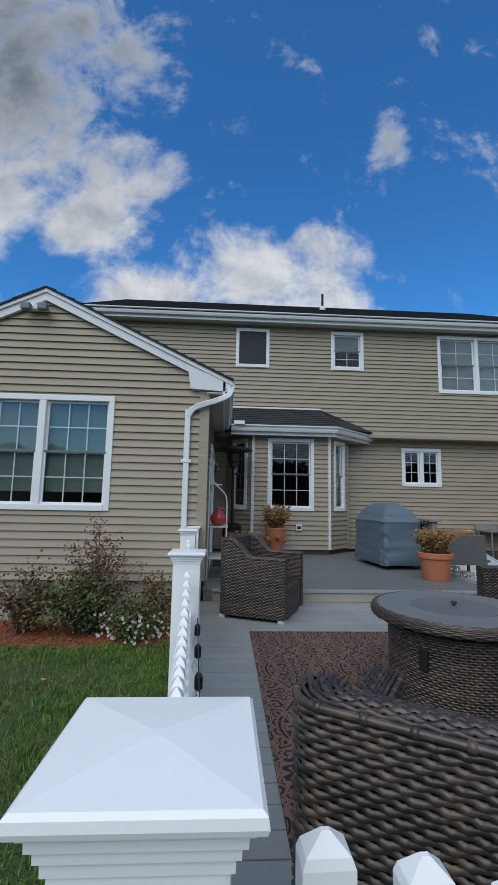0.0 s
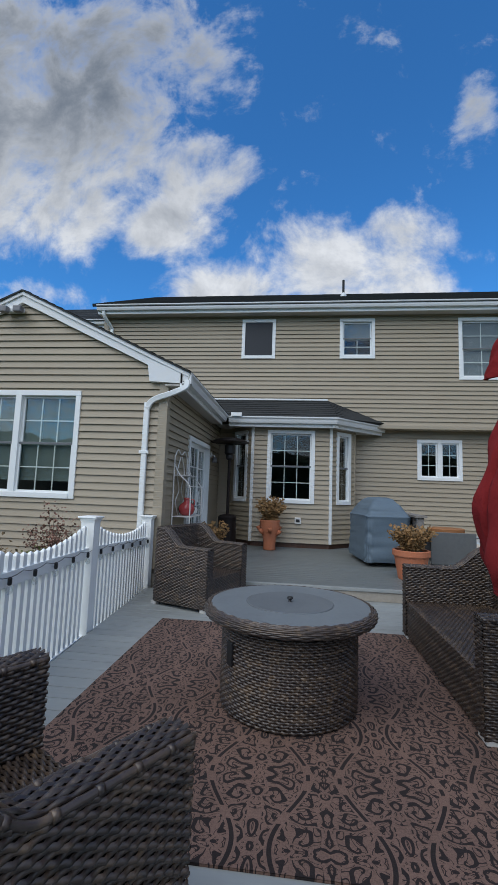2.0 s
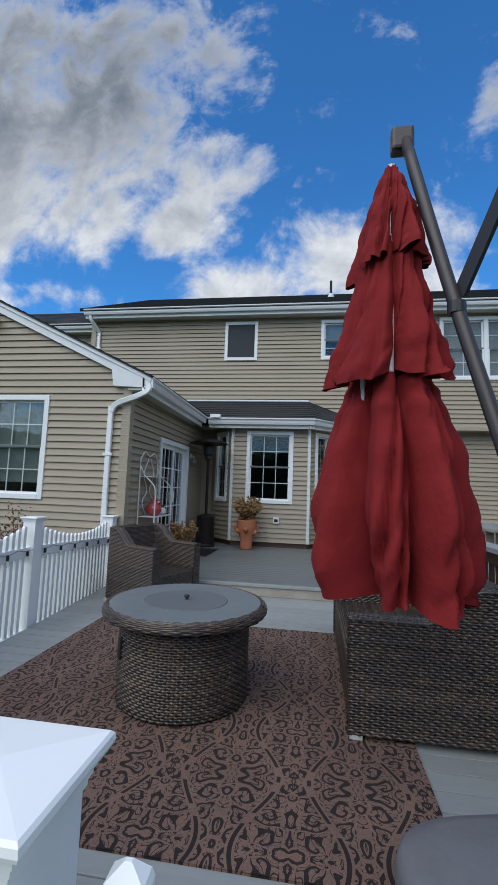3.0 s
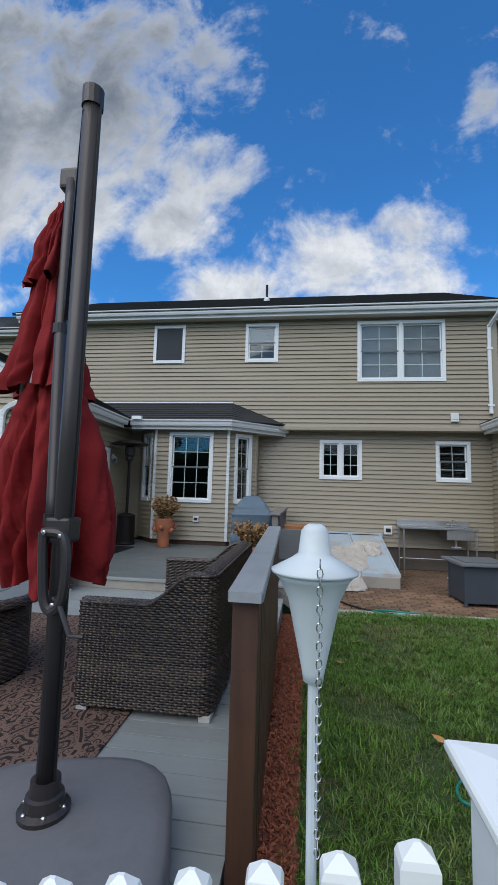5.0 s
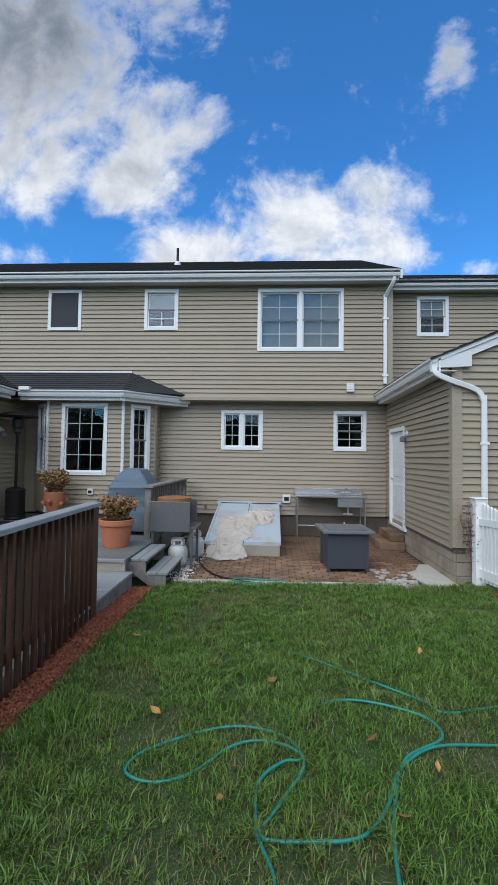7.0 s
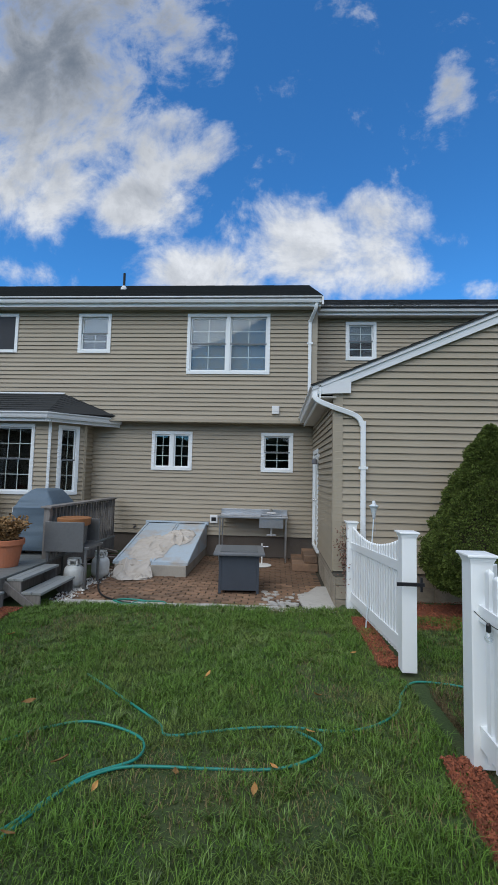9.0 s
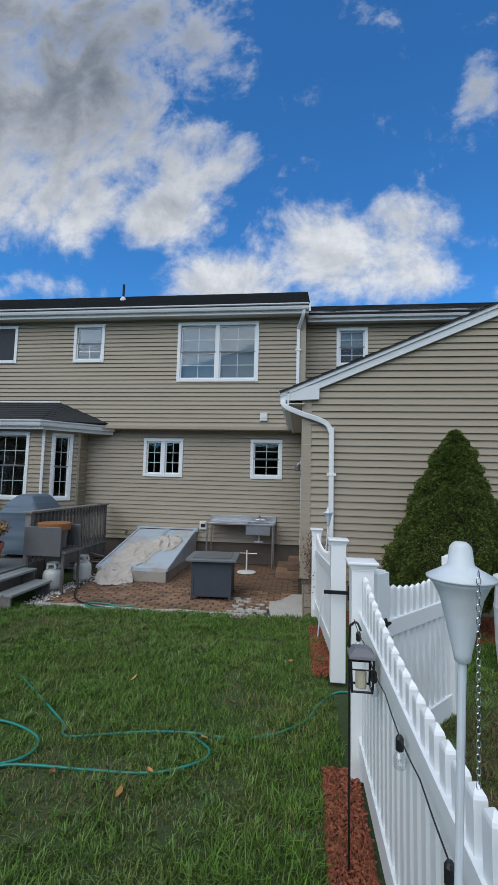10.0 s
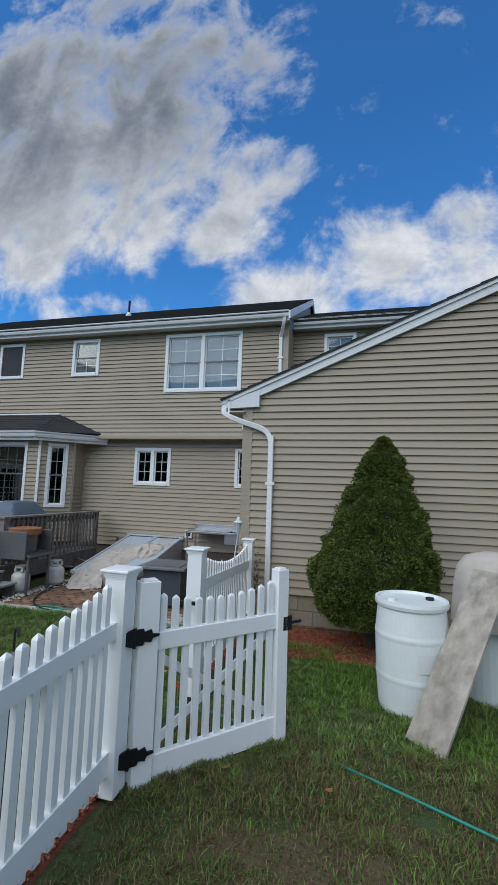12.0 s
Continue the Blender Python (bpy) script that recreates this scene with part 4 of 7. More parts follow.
for y in (-8.345, -5.52):
    bm = bm_new()
    box(bm, rx(y) - 0.05, rx(y) + 0.05, y - 0.05, y + 0.05, -0.12, CAPZ - 0.04, 0.005)
    part("post", bm, STAIN, rail_root)
bm = bm_new()
w = 0.067
vs = []
for y in (-8.45, -8.42, -6.9, -5.46, -5.44):
    k = 0.9 if y in (-8.45, -5.44) else 1.0
    vs.append([(rx(y) + sx * w * k, y, CAPZ - 0.038 + sz) for sx, sz in ((-1, 0), (1, 0), (1, 0.032), (0.92, 0.038), (-0.92, 0.038), (-1, 0.032))])
g = quadmesh(bm, vs, close_u=True)
bm.faces.new(g[0][::-1]), bm.faces.new(g[-1])
part("cap_board", bm, RAILCAP, rail_root, "grey weathered cap board")
for z in (0.24, CAPZ - 0.13):
    bm = bm_new()
    vs = [[(rx(y) + sx, y, z + sz) for sx, sz in ((-0.02, 0), (0.02, 0), (0.02, 0.085), (-0.02, 0.085))] for y in (-8.29, -5.57)]
    g = quadmesh(bm, vs, close_u=True)
    bm.faces.new(g[0][::-1]), bm.faces.new(g[-1])
    part("stringer", bm, STAIN, rail_root)
bm = bm_new()
box(bm, -0.016, 0.016, -0.017, 0.017, -0.03, CAPZ - 0.042, 0.003)
bal = part("baluster", bm, STAIN, rail_root)
bal.matrix_basis = at(rx(-8.24) + 0.038, -8.24)
nb = 25
for k in range(1, nb):
    y = -8.24 + k * 2.64 / (nb - 1)
    shared("baluster", bal.data, rail_root, at(rx(y) + 0.038, y))

# ---- wicker furniture ----
WICKER = material("brown resin wicker", (0.046, 0.034, 0.028), 0.36, grain=0.4, scale=60, island=0.9, stain=0.75, stain_scale=17.0, dark=(0.16, 0.105, 0.058), spec=0.65)
# near-black, in place of the shade seen through gaps in the weave
CORE = material("wicker gap shadow", (0.008, 0.006, 0.005), 0.7, grain=0.2)
FOOT = material("pale plastic foot", (0.55, 0.55, 0.53), 0.5)
STAKE, ROW = 0.028, 0.0152


def resample(pts, step):
    """Points at even steps along a line of (x, y) or (x, y, z)."""
    pts = [Vector(p) for p in pts]
    acc = [0.0]
    for a, b in zip(pts, pts[1:]):
        acc.append(acc[-1] + (b - a).length)
    n = max(2, round(acc[-1] / step))
    out, j = [], 0
    for k in range(n + 1):
        s = acc[-1] * k / n
        while j < len(pts) - 2 and acc[j + 1] < s:
            j += 1
        f = (s - acc[j]) / max(acc[j + 1] - acc[j], 1e-9)
        out.append(pts[j].lerp(pts[j + 1], f))
    return out


def strand(bm, centres, outs, ups, half):
    """One flat, slightly rounded strand along centres."""
    rows = [[c - u * half - o * 0.005, c - u * half * 0.5 + o * 0.0025, c + u * half * 0.5 + o * 0.0025, c + u * half - o * 0.005] for c, o, u in zip(centres, outs, ups)]
    quadmesh(bm, rows)


def weave_wall(bm, path, z0, tops, side=1, amp=0.0050, row=ROW):
    """Strands woven round upright stakes along a path of (x, y); tops: the height of the wall at each point; side: 1 to the left of the path."""
    n = len(path)
    outs = []
    for i in range(n):
        d = (path[min(i + 1, n - 1)] - path[max(i - 1, 0)])
        outs.append(Vector((-d.y, d.x, 0)).normalized() * side)
    up = Vector((0, 0, 1))
    r, z = 0, z0 + row / 2
    while z < max(tops):
        run = []
        for i in range(n + 1):
            if i < n and z + row * 0.4 <= tops[i]:
                run.append(i)
            elif run:
                if len(run) > 1:
                    cs = []
                    for k in run:
                        th = math.pi * (k / 3 + r + 0.12 * (r % 3))
                        wave = math.cos(th + 0.55 * math.sin(th))
                        cs.append(Vector((path[k].x, path[k].y, z - 0.12 * row * math.sin(th) + random.uniform(-0.0008, 0.0008))) + outs[k] * (amp * wave + 0.002))
                    strand(bm, cs, [outs[k] for k in run], [up] * len(run), row * 0.56)
                run = []
        z += row
        r += 1


def u_path(w, d, inset, rad, front=0.0):
    """From the front left, round the back, to the front right; the seat opens to +y."""
    x, yb, yf = w / 2 - inset, -d / 2 + inset, d / 2 - front
    pts = [(-x, yf)]
    for k in range(9):
        a = math.pi + k / 8 * math.pi / 2
        pts.append((-x + rad + rad * math.cos(a), yb + rad + rad * math.sin(a)))
    for k in range(9):
        a = 1.5 * math.pi + k / 8 * math.pi / 2
        pts.append((x - rad + rad * math.cos(a), yb + rad + rad * math.sin(a)))
    return pts + [(x, yf)]


def wicker_seat(name, label, category, m, w, d, arm=0.66, back=0.85, seat=0.34, thick=0.115):
    root = thing(name, label, category, m, group="wicker seats")

    def height(p):
        f = (p.y + d / 2) / d
        t = min(1.0, max(0.0, (0.52 - f) / 0.36))
        return arm + (back - arm) * t * t * (3 - 2 * t)

    base = 0.035
    outer = resample(u_path(w, d, 0, 0.09), STAKE / 3)
    inner = resample(u_path(w, d, thick, 0.05), STAKE / 3)
    bm = bm_new()
    weave_wall(bm, outer, base, [height(p) - 0.012 for p in outer], -1)
    tagged(part("outer_shell", bm, WICKER, root, smooth=True), kind="stuff")
    bm = bm_new()
    weave_wall(bm, inner, seat, [height(p) - 0.012 for p in inner], 1)
    tagged(part("inner_shell", bm, WICKER, root, smooth=True), kind="stuff")
    # rounded top band between the shells
    mid = resample(u_path(w, d, thick / 2, 0.07, -0.005), STAKE / 2)
    bm = bm_new()
    n = len(mid)
    lanes = 8
    for k in range(lanes):
        f = (k + 0.5) / lanes * 2 - 1
        cs, os_, us = [], [], []
        for i, p in enumerate(mid):
            g = (mid[min(i + 1, n - 1)] - mid[max(i - 1, 0)])
            across = Vector((-g.y, g.x, 0)).normalized()
            bend = math.sqrt(max(0.0, 1 - 0.75 * f * f))
            o = (Vector((0, 0, 1)) * bend + across * f * 0.8).normalized()
            c = Vector((p.x, p.y, height(p) - 0.03 + 0.03 * bend)) + across * f * thick * 0.52 + o * 0.0055 * math.cos(math.pi * (i / 2 + k))
            cs.append(c), os_.append(o), us.append(across - o * across.dot(o))
        strand(bm, cs, os_, us, thick / lanes * 0.56)
    tagged(part("top_band", bm, WICKER, root, smooth=True), kind="stuff")
    # rolled edges of the top band, bound at intervals
    for name_, inset, sign in (("outer_edge", 0.002, -1), ("inner_edge", thick - 0.002, 1)):
        rim = resample(u_path(w, d, inset, 0.088 if sign < 0 else 0.05), 0.02)
        line = [Vector((p.x, p.y, height(p) - 0.014)) for p in rim]
        bm = bm_new()
        tube(bm, line, 0.0095, 8)
        for k in range(3, len(line) - 2, 5):
            g = (line[k + 1] - line[k - 1]).normalized() * 0.008
            tube(bm, [line[k] - g, line[k] + g], 0.0125, 8)
        tagged(part(name_, bm, WICKER, root, smooth=True), kind="stuff")
    # near-black backing core; its colour stands in for shade between the strands
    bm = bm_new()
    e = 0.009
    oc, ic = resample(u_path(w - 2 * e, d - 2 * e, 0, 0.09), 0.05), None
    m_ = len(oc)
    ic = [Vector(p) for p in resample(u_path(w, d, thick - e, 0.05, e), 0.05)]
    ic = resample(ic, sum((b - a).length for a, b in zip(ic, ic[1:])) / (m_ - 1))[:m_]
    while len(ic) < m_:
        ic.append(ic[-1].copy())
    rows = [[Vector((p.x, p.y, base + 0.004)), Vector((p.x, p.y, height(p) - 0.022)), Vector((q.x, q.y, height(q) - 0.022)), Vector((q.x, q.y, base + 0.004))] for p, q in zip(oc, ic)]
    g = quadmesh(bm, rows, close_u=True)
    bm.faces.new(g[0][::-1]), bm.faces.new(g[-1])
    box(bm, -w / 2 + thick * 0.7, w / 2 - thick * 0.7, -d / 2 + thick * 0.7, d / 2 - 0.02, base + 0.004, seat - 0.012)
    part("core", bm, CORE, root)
    # fronts
    for s in (-1, 1):
        bm = bm_new()
        xa = s * (w / 2 - thick / 2)
        p = resample([(xa - thick / 2, d / 2 - 0.004), (xa + thick / 2, d / 2 - 0.004)], STAKE / 3)
        weave_wall(bm, p, base, [arm - 0.012] * len(p), 1)
        tagged(part("arm_front", bm, WICKER, root, smooth=True), kind="stuff")
    bm = bm_new()
    p = resample([(-w / 2 + thick, d / 2 - 0.015), (w / 2 - thick, d / 2 - 0.015)], STAKE / 3)
    weave_wall(bm, p, base, [seat + 0.005] * len(p), 1)
    tagged(part("seat_front", bm, WICKER, root, smooth=True), kind="stuff")
    bm = bm_new()
    xs = resample([(-w / 2 + thick, 0), (w / 2 - thick, 0)], STAKE / 2)
    r, y = 0, -d / 2 + thick + ROW / 2
    up = Vector((0, 0, 1))
    while y < d / 2 - 0.01:
        strand(bm, [Vector((p.x, y, seat + 0.005 * math.cos(math.pi * (i / 2 + r)))) for i, p in enumerate(xs)], [up] * len(xs), [Vector((0, 1, 0))] * len(xs), ROW * 0.46)
        y += ROW
        r += 1
    tagged(part("seat", bm, WICKER, root, smooth=True), kind="stuff")
    for sx in (-1, 1):
        for sy in (-1, 1):
            bm = bm_new()
            cx, cy = sx * (w / 2 - 0.065), sy * (d / 2 - 0.045)
            box(bm, cx - 0.06, cx + 0.06, cy - 0.035, cy + 0.035, 0.0, base, 0.004)
            part("foot", bm, FOOT, root, "pale plastic foot")
    return root


wicker_seat("armchair", "dark brown wicker armchair, its back to the rear fence", "chair", at(0.56, -8.88, DZ, -32), 0.88, 0.82)
wicker_seat("armchair", "dark brown wicker armchair beside the white fence", "chair", at(0.29, -4.82, DZ, -113), 0.83, 0.76)
wicker_seat("loveseat", "dark brown wicker loveseat with sloping arms on the rug", "sofa", at(2.835, -6.50, DZ, 90), 1.82, 0.86)

TABLETOP = material("grey table top", (0.17, 0.19, 0.20), 0.42, grain=0.12, scale=40, stain=0.4, stain_scale=3.0, dark=(0.12, 0.13, 0.135))
TABLELID = material("darker grey lid", (0.135, 0.148, 0.155), 0.45, grain=0.1, scale=40, stain=0.3)
BLACK = material("black plastic", (0.012, 0.012, 0.013), 0.4)
tab = thing("fire_pit_table", "round brown wicker fire pit table with a grey top", "table", at(1.37, -7.09, DZ))
ring = [(0.415 * math.cos(2 * math.pi * k / 306), 0.415 * math.sin(2 * math.pi * k / 306)) for k in range(307)]
bm = bm_new()
weave_wall(bm, [Vector(p) for p in ring], 0.02, [0.50] * 307, -1, amp=0.0046)
tagged(part("base", bm, WICKER, tab, smooth=True), kind="stuff")
# same black backing, painting the shade between the base strands
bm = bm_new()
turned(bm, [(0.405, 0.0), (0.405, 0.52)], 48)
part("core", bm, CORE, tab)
bm = bm_new()
up = Vector((0, 0, 1))
for k in range(9):
    a = -0.9 + k * 2.6 / 8
    cs, os_, us = [], [], []
    for i in range(119):
        th = 2 * math.pi * (i % 118) / 118
        e = Vector((math.cos(th), math.sin(th), 0))
        o = e * math.cos(a) + up * math.sin(a)
        cs.append(e * 0.50 + up * 0.562 + o * (0.034 + 0.004 * math.cos(math.pi * (i / 2 + k)))), os_.append(o), us.append(-e * math.sin(a) + up * math.cos(a))
    strand(bm, cs, os_, us, 0.0062)
tagged(part("rim", bm, WICKER, tab, smooth=True), "wicker-wrapped rim", kind="stuff")
# black ring that paints the shade behind the rim strands
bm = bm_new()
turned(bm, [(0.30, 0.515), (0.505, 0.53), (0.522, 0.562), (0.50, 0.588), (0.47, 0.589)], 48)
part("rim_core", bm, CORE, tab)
bm = bm_new()
turned(bm, [(0.40, 0.582), (0.495, 0.586), (0.497, 0.597), (0.49, 0.600), (0.279, 0.600), (0.276, 0.597)], 64)
part("tabletop", bm, TABLETOP, tab)
bm = bm_new()
turned(bm, [(0.26, 0.588), (0.273, 0.591), (0.273, 0.600), (0.268, 0.603)], 64)
lid = part("lid", bm, TABLELID, tab, "darker grey round burner lid")
bm = bm_new()
turned(bm, [(0.012, 0.602), (0.008, 0.612), (0.02, 0.622), (0.017, 0.632)], 12)
part("knob", bm, BLACK, lid, "black knob")
bm = bm_new()
box(bm, -0.432, -0.40, -0.03, 0.03, 0.27, 0.40, 0.006)
part("control_panel", bm, BLACK, tab, "black control panel").matrix_basis = at(0, 0, 0.02, 38)


def rug_material():
    m = bpy.data.materials.new("scroll rug")
    m.use_nodes = True
    tr = m.node_tree
    ln = tr.links.new
    b = tr.nodes["Principled BSDF"]
    b.inputs["Roughness"].default_value = 0.95
    geo = tr.nodes.new("ShaderNodeNewGeometry")
    warp = node(tr, "ShaderNodeTexNoise", Scale=9.0, Detail=1.0)
    ln(geo.outputs["Position"], warp.inputs["Vector"])
    # the figures mirror about lines 0.29 m apart across the rug and 0.42 m along it
    px = tr.nodes.new("ShaderNodeSeparateXYZ")
    ln(geo.outputs["Position"], px.inputs[0])
    mir = tr.nodes.new("ShaderNodeCombineXYZ")
    ln(mathn(tr, "PINGPONG", mathn(tr, "ADD", px.outputs[0], 7.15), 0.29), mir.inputs[0])
    ln(mathn(tr, "PINGPONG", mathn(tr, "ADD", px.outputs[1], 20.0), 0.42), mir.inputs[1])
    tr.links.remove(warp.inputs["Vector"].links[0])
    ln(mir.outputs[0], warp.inputs["Vector"])
    sc = tr.nodes.new("ShaderNodeVectorMath")
    sc.operation = "MULTIPLY_ADD"
    sc.inputs[1].default_value = (0.10, 0.10, 0)
    ln(warp.outputs["Color"], sc.inputs[0]), ln(mir.outputs[0], sc.inputs[2])
    flat = tr.nodes.new("ShaderNodeVectorMath")
    flat.operation = "MULTIPLY"
    flat.inputs[1].default_value = (1, 1, 0)
    ln(sc.outputs[0], flat.inputs[0])
    vo = node(tr, "ShaderNodeTexVoronoi", Scale=9.5, Randomness=0.55)
    vo.voronoi_dimensions = "2D"
    ln(flat.outputs[0], vo.inputs["Vector"])
    # a spiral in each cell: the angle round the cell's centre shifts the rings
    dif = tr.nodes.new("ShaderNodeVectorMath")
    dif.operation = "SUBTRACT"
    ln(flat.outputs[0], dif.inputs[0]), ln(vo.outputs["Position"], dif.inputs[1])
    sp = tr.nodes.new("ShaderNodeSeparateXYZ")
    ln(dif.outputs[0], sp.inputs[0])
    ang = mathn(tr, "ARCTAN2", sp.outputs[1], sp.outputs[0])
    flip = tr.nodes.new("ShaderNodeSeparateColor")
    ln(vo.outputs["Color"], flip.inputs[0])
    sign = mathn(tr, "SUBTRACT", mathn(tr, "MULTIPLY", mathn(tr, "GREATER_THAN", flip.outputs[0], 0.5), 2.0), 1.0)
    rings = mathn(tr, "SINE", mathn(tr, "ADD", mathn(tr, "MULTIPLY", vo.outputs["Distance"], 17.0), mathn(tr, "MULTIPLY", ang, sign)))
    edge = node(tr, "ShaderNodeTexVoronoi", Scale=9.5, Randomness=0.55)
    edge.voronoi_dimensions, edge.feature = "2D", "DISTANCE_TO_EDGE"
    ln(flat.outputs[0], edge.inputs["Vector"])
    small = node(tr, "ShaderNodeTexVoronoi", Scale=15.0, Randomness=0.7)
    small.voronoi_dimensions = "2D"
    ln(flat.outputs[0], small.inputs["Vector"])
    dots = mathn(tr, "SINE", mathn(tr, "MULTIPLY", small.outputs["Distance"], 22.0))
    mask = mathn(tr, "GREATER_THAN", rings, 0.38)
    mask = mathn(tr, "MAXIMUM", mask, mathn(tr, "MULTIPLY", mathn(tr, "GREATER_THAN", dots, 0.85), mathn(tr, "GREATER_THAN", edge.outputs["Distance"], 0.02)))
    gap = mathn(tr, "GREATER_THAN", edge.outputs["Distance"], 0.045)
    mask = mathn(tr, "MULTIPLY", mask, gap)
    # ogee bands that frame each medallion
    mx_, my_ = mir.outputs[0].node.inputs[0].links[0].from_socket, mir.outputs[0].node.inputs[1].links[0].from_socket
    wave = mathn(tr, "ADD", mathn(tr, "MULTIPLY", mathn(tr, "COSINE", mathn(tr, "MULTIPLY", my_, 7.48)), 0.075), 0.145)
    off = mathn(tr, "ABSOLUTE", mathn(tr, "SUBTRACT", mx_, wave))
    clear = mathn(tr, "GREATER_THAN", off, 0.020)
    mask = mathn(tr, "MAXIMUM", mathn(tr, "MULTIPLY", mask, clear), mathn(tr, "MULTIPLY", mathn(tr, "LESS_THAN", off, 0.009), mathn(tr, "GREATER_THAN", mathn(tr, "SINE", mathn(tr, "MULTIPLY", my_, 30.0)), -0.55)))
    fine = node(tr, "ShaderNodeTexNoise", Scale=160.0, Detail=3.0)
    ln(geo.outputs["Position"], fine.inputs["Vector"])
    wide = node(tr, "ShaderNodeTexNoise", Scale=2.5, Detail=4.0)
    ln(geo.outputs["Position"], wide.inputs["Vector"])
    mx = tr.nodes.new("ShaderNodeMix")
    mx.data_type = "RGBA"
    mx.inputs["A"].default_value, mx.inputs["B"].default_value = (0.165, 0.100, 0.076, 1), (0.017, 0.011, 0.010, 1)
    ln(mask, mx.inputs["Factor"])
    hs = tr.nodes.new("ShaderNodeHueSaturation")
    ln(mx.outputs["Result"], hs.inputs["Color"])
    ln(mathn(tr, "ADD", mathn(tr, "MULTIPLY", fine.outputs[0], 1.2), mathn(tr, "MULTIPLY", wide.outputs[0], 0.8)), hs.inputs["Value"])
    ln(hs.outputs[0], b.inputs["Base Color"])
    bp = node(tr, "ShaderNodeBump", Strength=0.5, Distance=0.003)
    ln(fine.outputs[0], bp.inputs["Height"]), ln(bp.outputs[0], b.inputs["Normal"])
    return m


bm = bm_new()
nx, ny = 40, 40
rows = [[(0.10 + 2.66 * i / nx, -8.34 + 2.74 * j / ny, DZ + 0.011 + 0.002 * noise.noise((i * 0.4, j * 0.4, 0))) for i in range(nx + 1)] for j in range(ny + 1)]
quadmesh(bm, rows)
box(bm, 0.10, 2.76, -8.34, -5.60, DZ + 0.001, DZ + 0.008)
tagged(part("rug", bm, rug_material()), "brown outdoor rug with dark scroll pattern on the deck", "rug")

# ---- cantilever umbrella ----
MAST = material("dark bronze metal", (0.050, 0.043, 0.042), 0.38, metal=0.3, grain=0.1, stain=0.2)
BASEP = material("grey plastic base", (0.165, 0.165, 0.175), 0.5, grain=0.1, scale=50, stain=0.35, stain_scale=5.0, bump=0.1)
RED = material("red canopy fabric", (0.225, 0.018, 0.019), 0.9, grain=0.10, scale=11, bump=0.35, dist=0.03, stain=0.5, stain_scale=2.5, dark=(0.13, 0.009, 0.013), spec=0.2)
STEEL = material("bright steel", (0.6, 0.6, 0.6), 0.28, metal=1.0, grain=0.1)
umb = thing("cantilever_umbrella", "closed red cantilever umbrella on a grey base", "umbrella")
bx, by = 2.935, -8.57
bm = bm_new()
rows = []
for s, z in ((0.97, 0.0), (1.0, 0.03), (1.0, 0.165), (0.985, 0.188), (0.955, 0.202), (0.85, 0.215), (0.3, 0.24)):
    row = []
    for k in range(40):
        a = 2 * math.pi * k / 40
        c, d = math.cos(a), math.sin(a)
        r = 0.43 / (abs(c) ** 3.4 + abs(d) ** 3.4) ** (1 / 3.4)
        row.append((bx + s * r * math.cos(a + 0.25), by + s * r * math.sin(a + 0.25), DZ + z))
    rows.append(row)
g = quadmesh(bm, rows, close_u=True)
bm.faces.new(g[0][::-1]), bm.faces.new(g[-1])
part("base", bm, BASEP, umb, "grey filled plastic base", smooth=True)
foot, top = Vector((2.912, -8.535, DZ + 0.235)), Vector((2.985, -8.675, 2.985))
bm = bm_new()
turned(bm, [(0.085, DZ + 0.225), (0.088, DZ + 0.255), (0.068, DZ + 0.265), (0.064, DZ + 0.30), (0.052, DZ + 0.305), (0.05, DZ + 0.35)], 24, foot.x, foot.y)
socket = part("socket", bm, MAST, umb)
for k in range(6):
    a = 2 * math.pi * k / 6
    bm = bm_new()
    turned(bm, [(0.008, DZ + 0.253), (0.008, DZ + 0.267), (0.004, DZ + 0.271)], 8, foot.x + 0.073 * math.cos(a), foot.y + 0.073 * math.sin(a))
    part("bolt", bm, STEEL, socket, "bright steel bolt")
bm = bm_new()
tube(bm, [foot, top], 0.034, 16)
part("mast", bm, MAST, umb, smooth=True)
bm = bm_new()
tube(bm, [top - (top - foot).normalized() * 0.05, top + (top - foot).normalized() * 0.02], 0.040, 14)
part("mast_cap", bm, MAST, umb)
bm = bm_new()
side = Vector((0.034, -0.006, 0))
tube(bm, [foot.lerp(top, 0.03) + side, foot.lerp(top, 0.985) + side], 0.007, 6)
part("track_groove", bm, BLACK, umb, "black track along the mast")
joint = foot.lerp(top, 0.36) + Vector((-0.06, 0.03, 0))
tip = Vector((2.575, -8.12, 3.085))
elbow = joint.lerp(tip, 0.52) + Vector((-0.012, 0, 0))
bm = bm_new()
tube(bm, curve([joint, elbow, tip], 6), 0.026, 12)
part("arm", bm, MAST, umb, smooth=True)
bm = bm_new()
a, b = top - Vector((0.03, 0, 0.06)), elbow + Vector((0.02, 0, 0.02))
across = (b - a).cross(Vector((0, 0, 1))).normalized() * 0.009
deep = (b - a).cross(across).normalized() * 0.028
g = quadmesh(bm, [[p - across - deep, p + across - deep, p + across + deep, p - across + deep] for p in (a, b)], close_u=True)
bm.faces.new(g[0][::-1]), bm.faces.new(g[1])
part("strut", bm, BLACK, umb, "flat black strut")
for f in (0.50, 0.04):
    q = joint.lerp(tip, f) + Vector((-0.012 if f > 0.3 else 0, 0, 0))
    bm = bm_new()
    tube(bm, [q - Vector((0, 0, 0.022)), q + Vector((0, 0, 0.022))], 0.034, 14)
    part("collar", bm, BLACK, umb)
bm = bm_new()
box(bm, -0.05, 0.05, -0.035, 0.035, -0.06, 0.05, 0.015)
hub = part("tip_hub", bm, MAST, umb)
hub.matrix_basis = at(tip.x - 0.012, tip.y + 0.02, tip.z + 0.02)
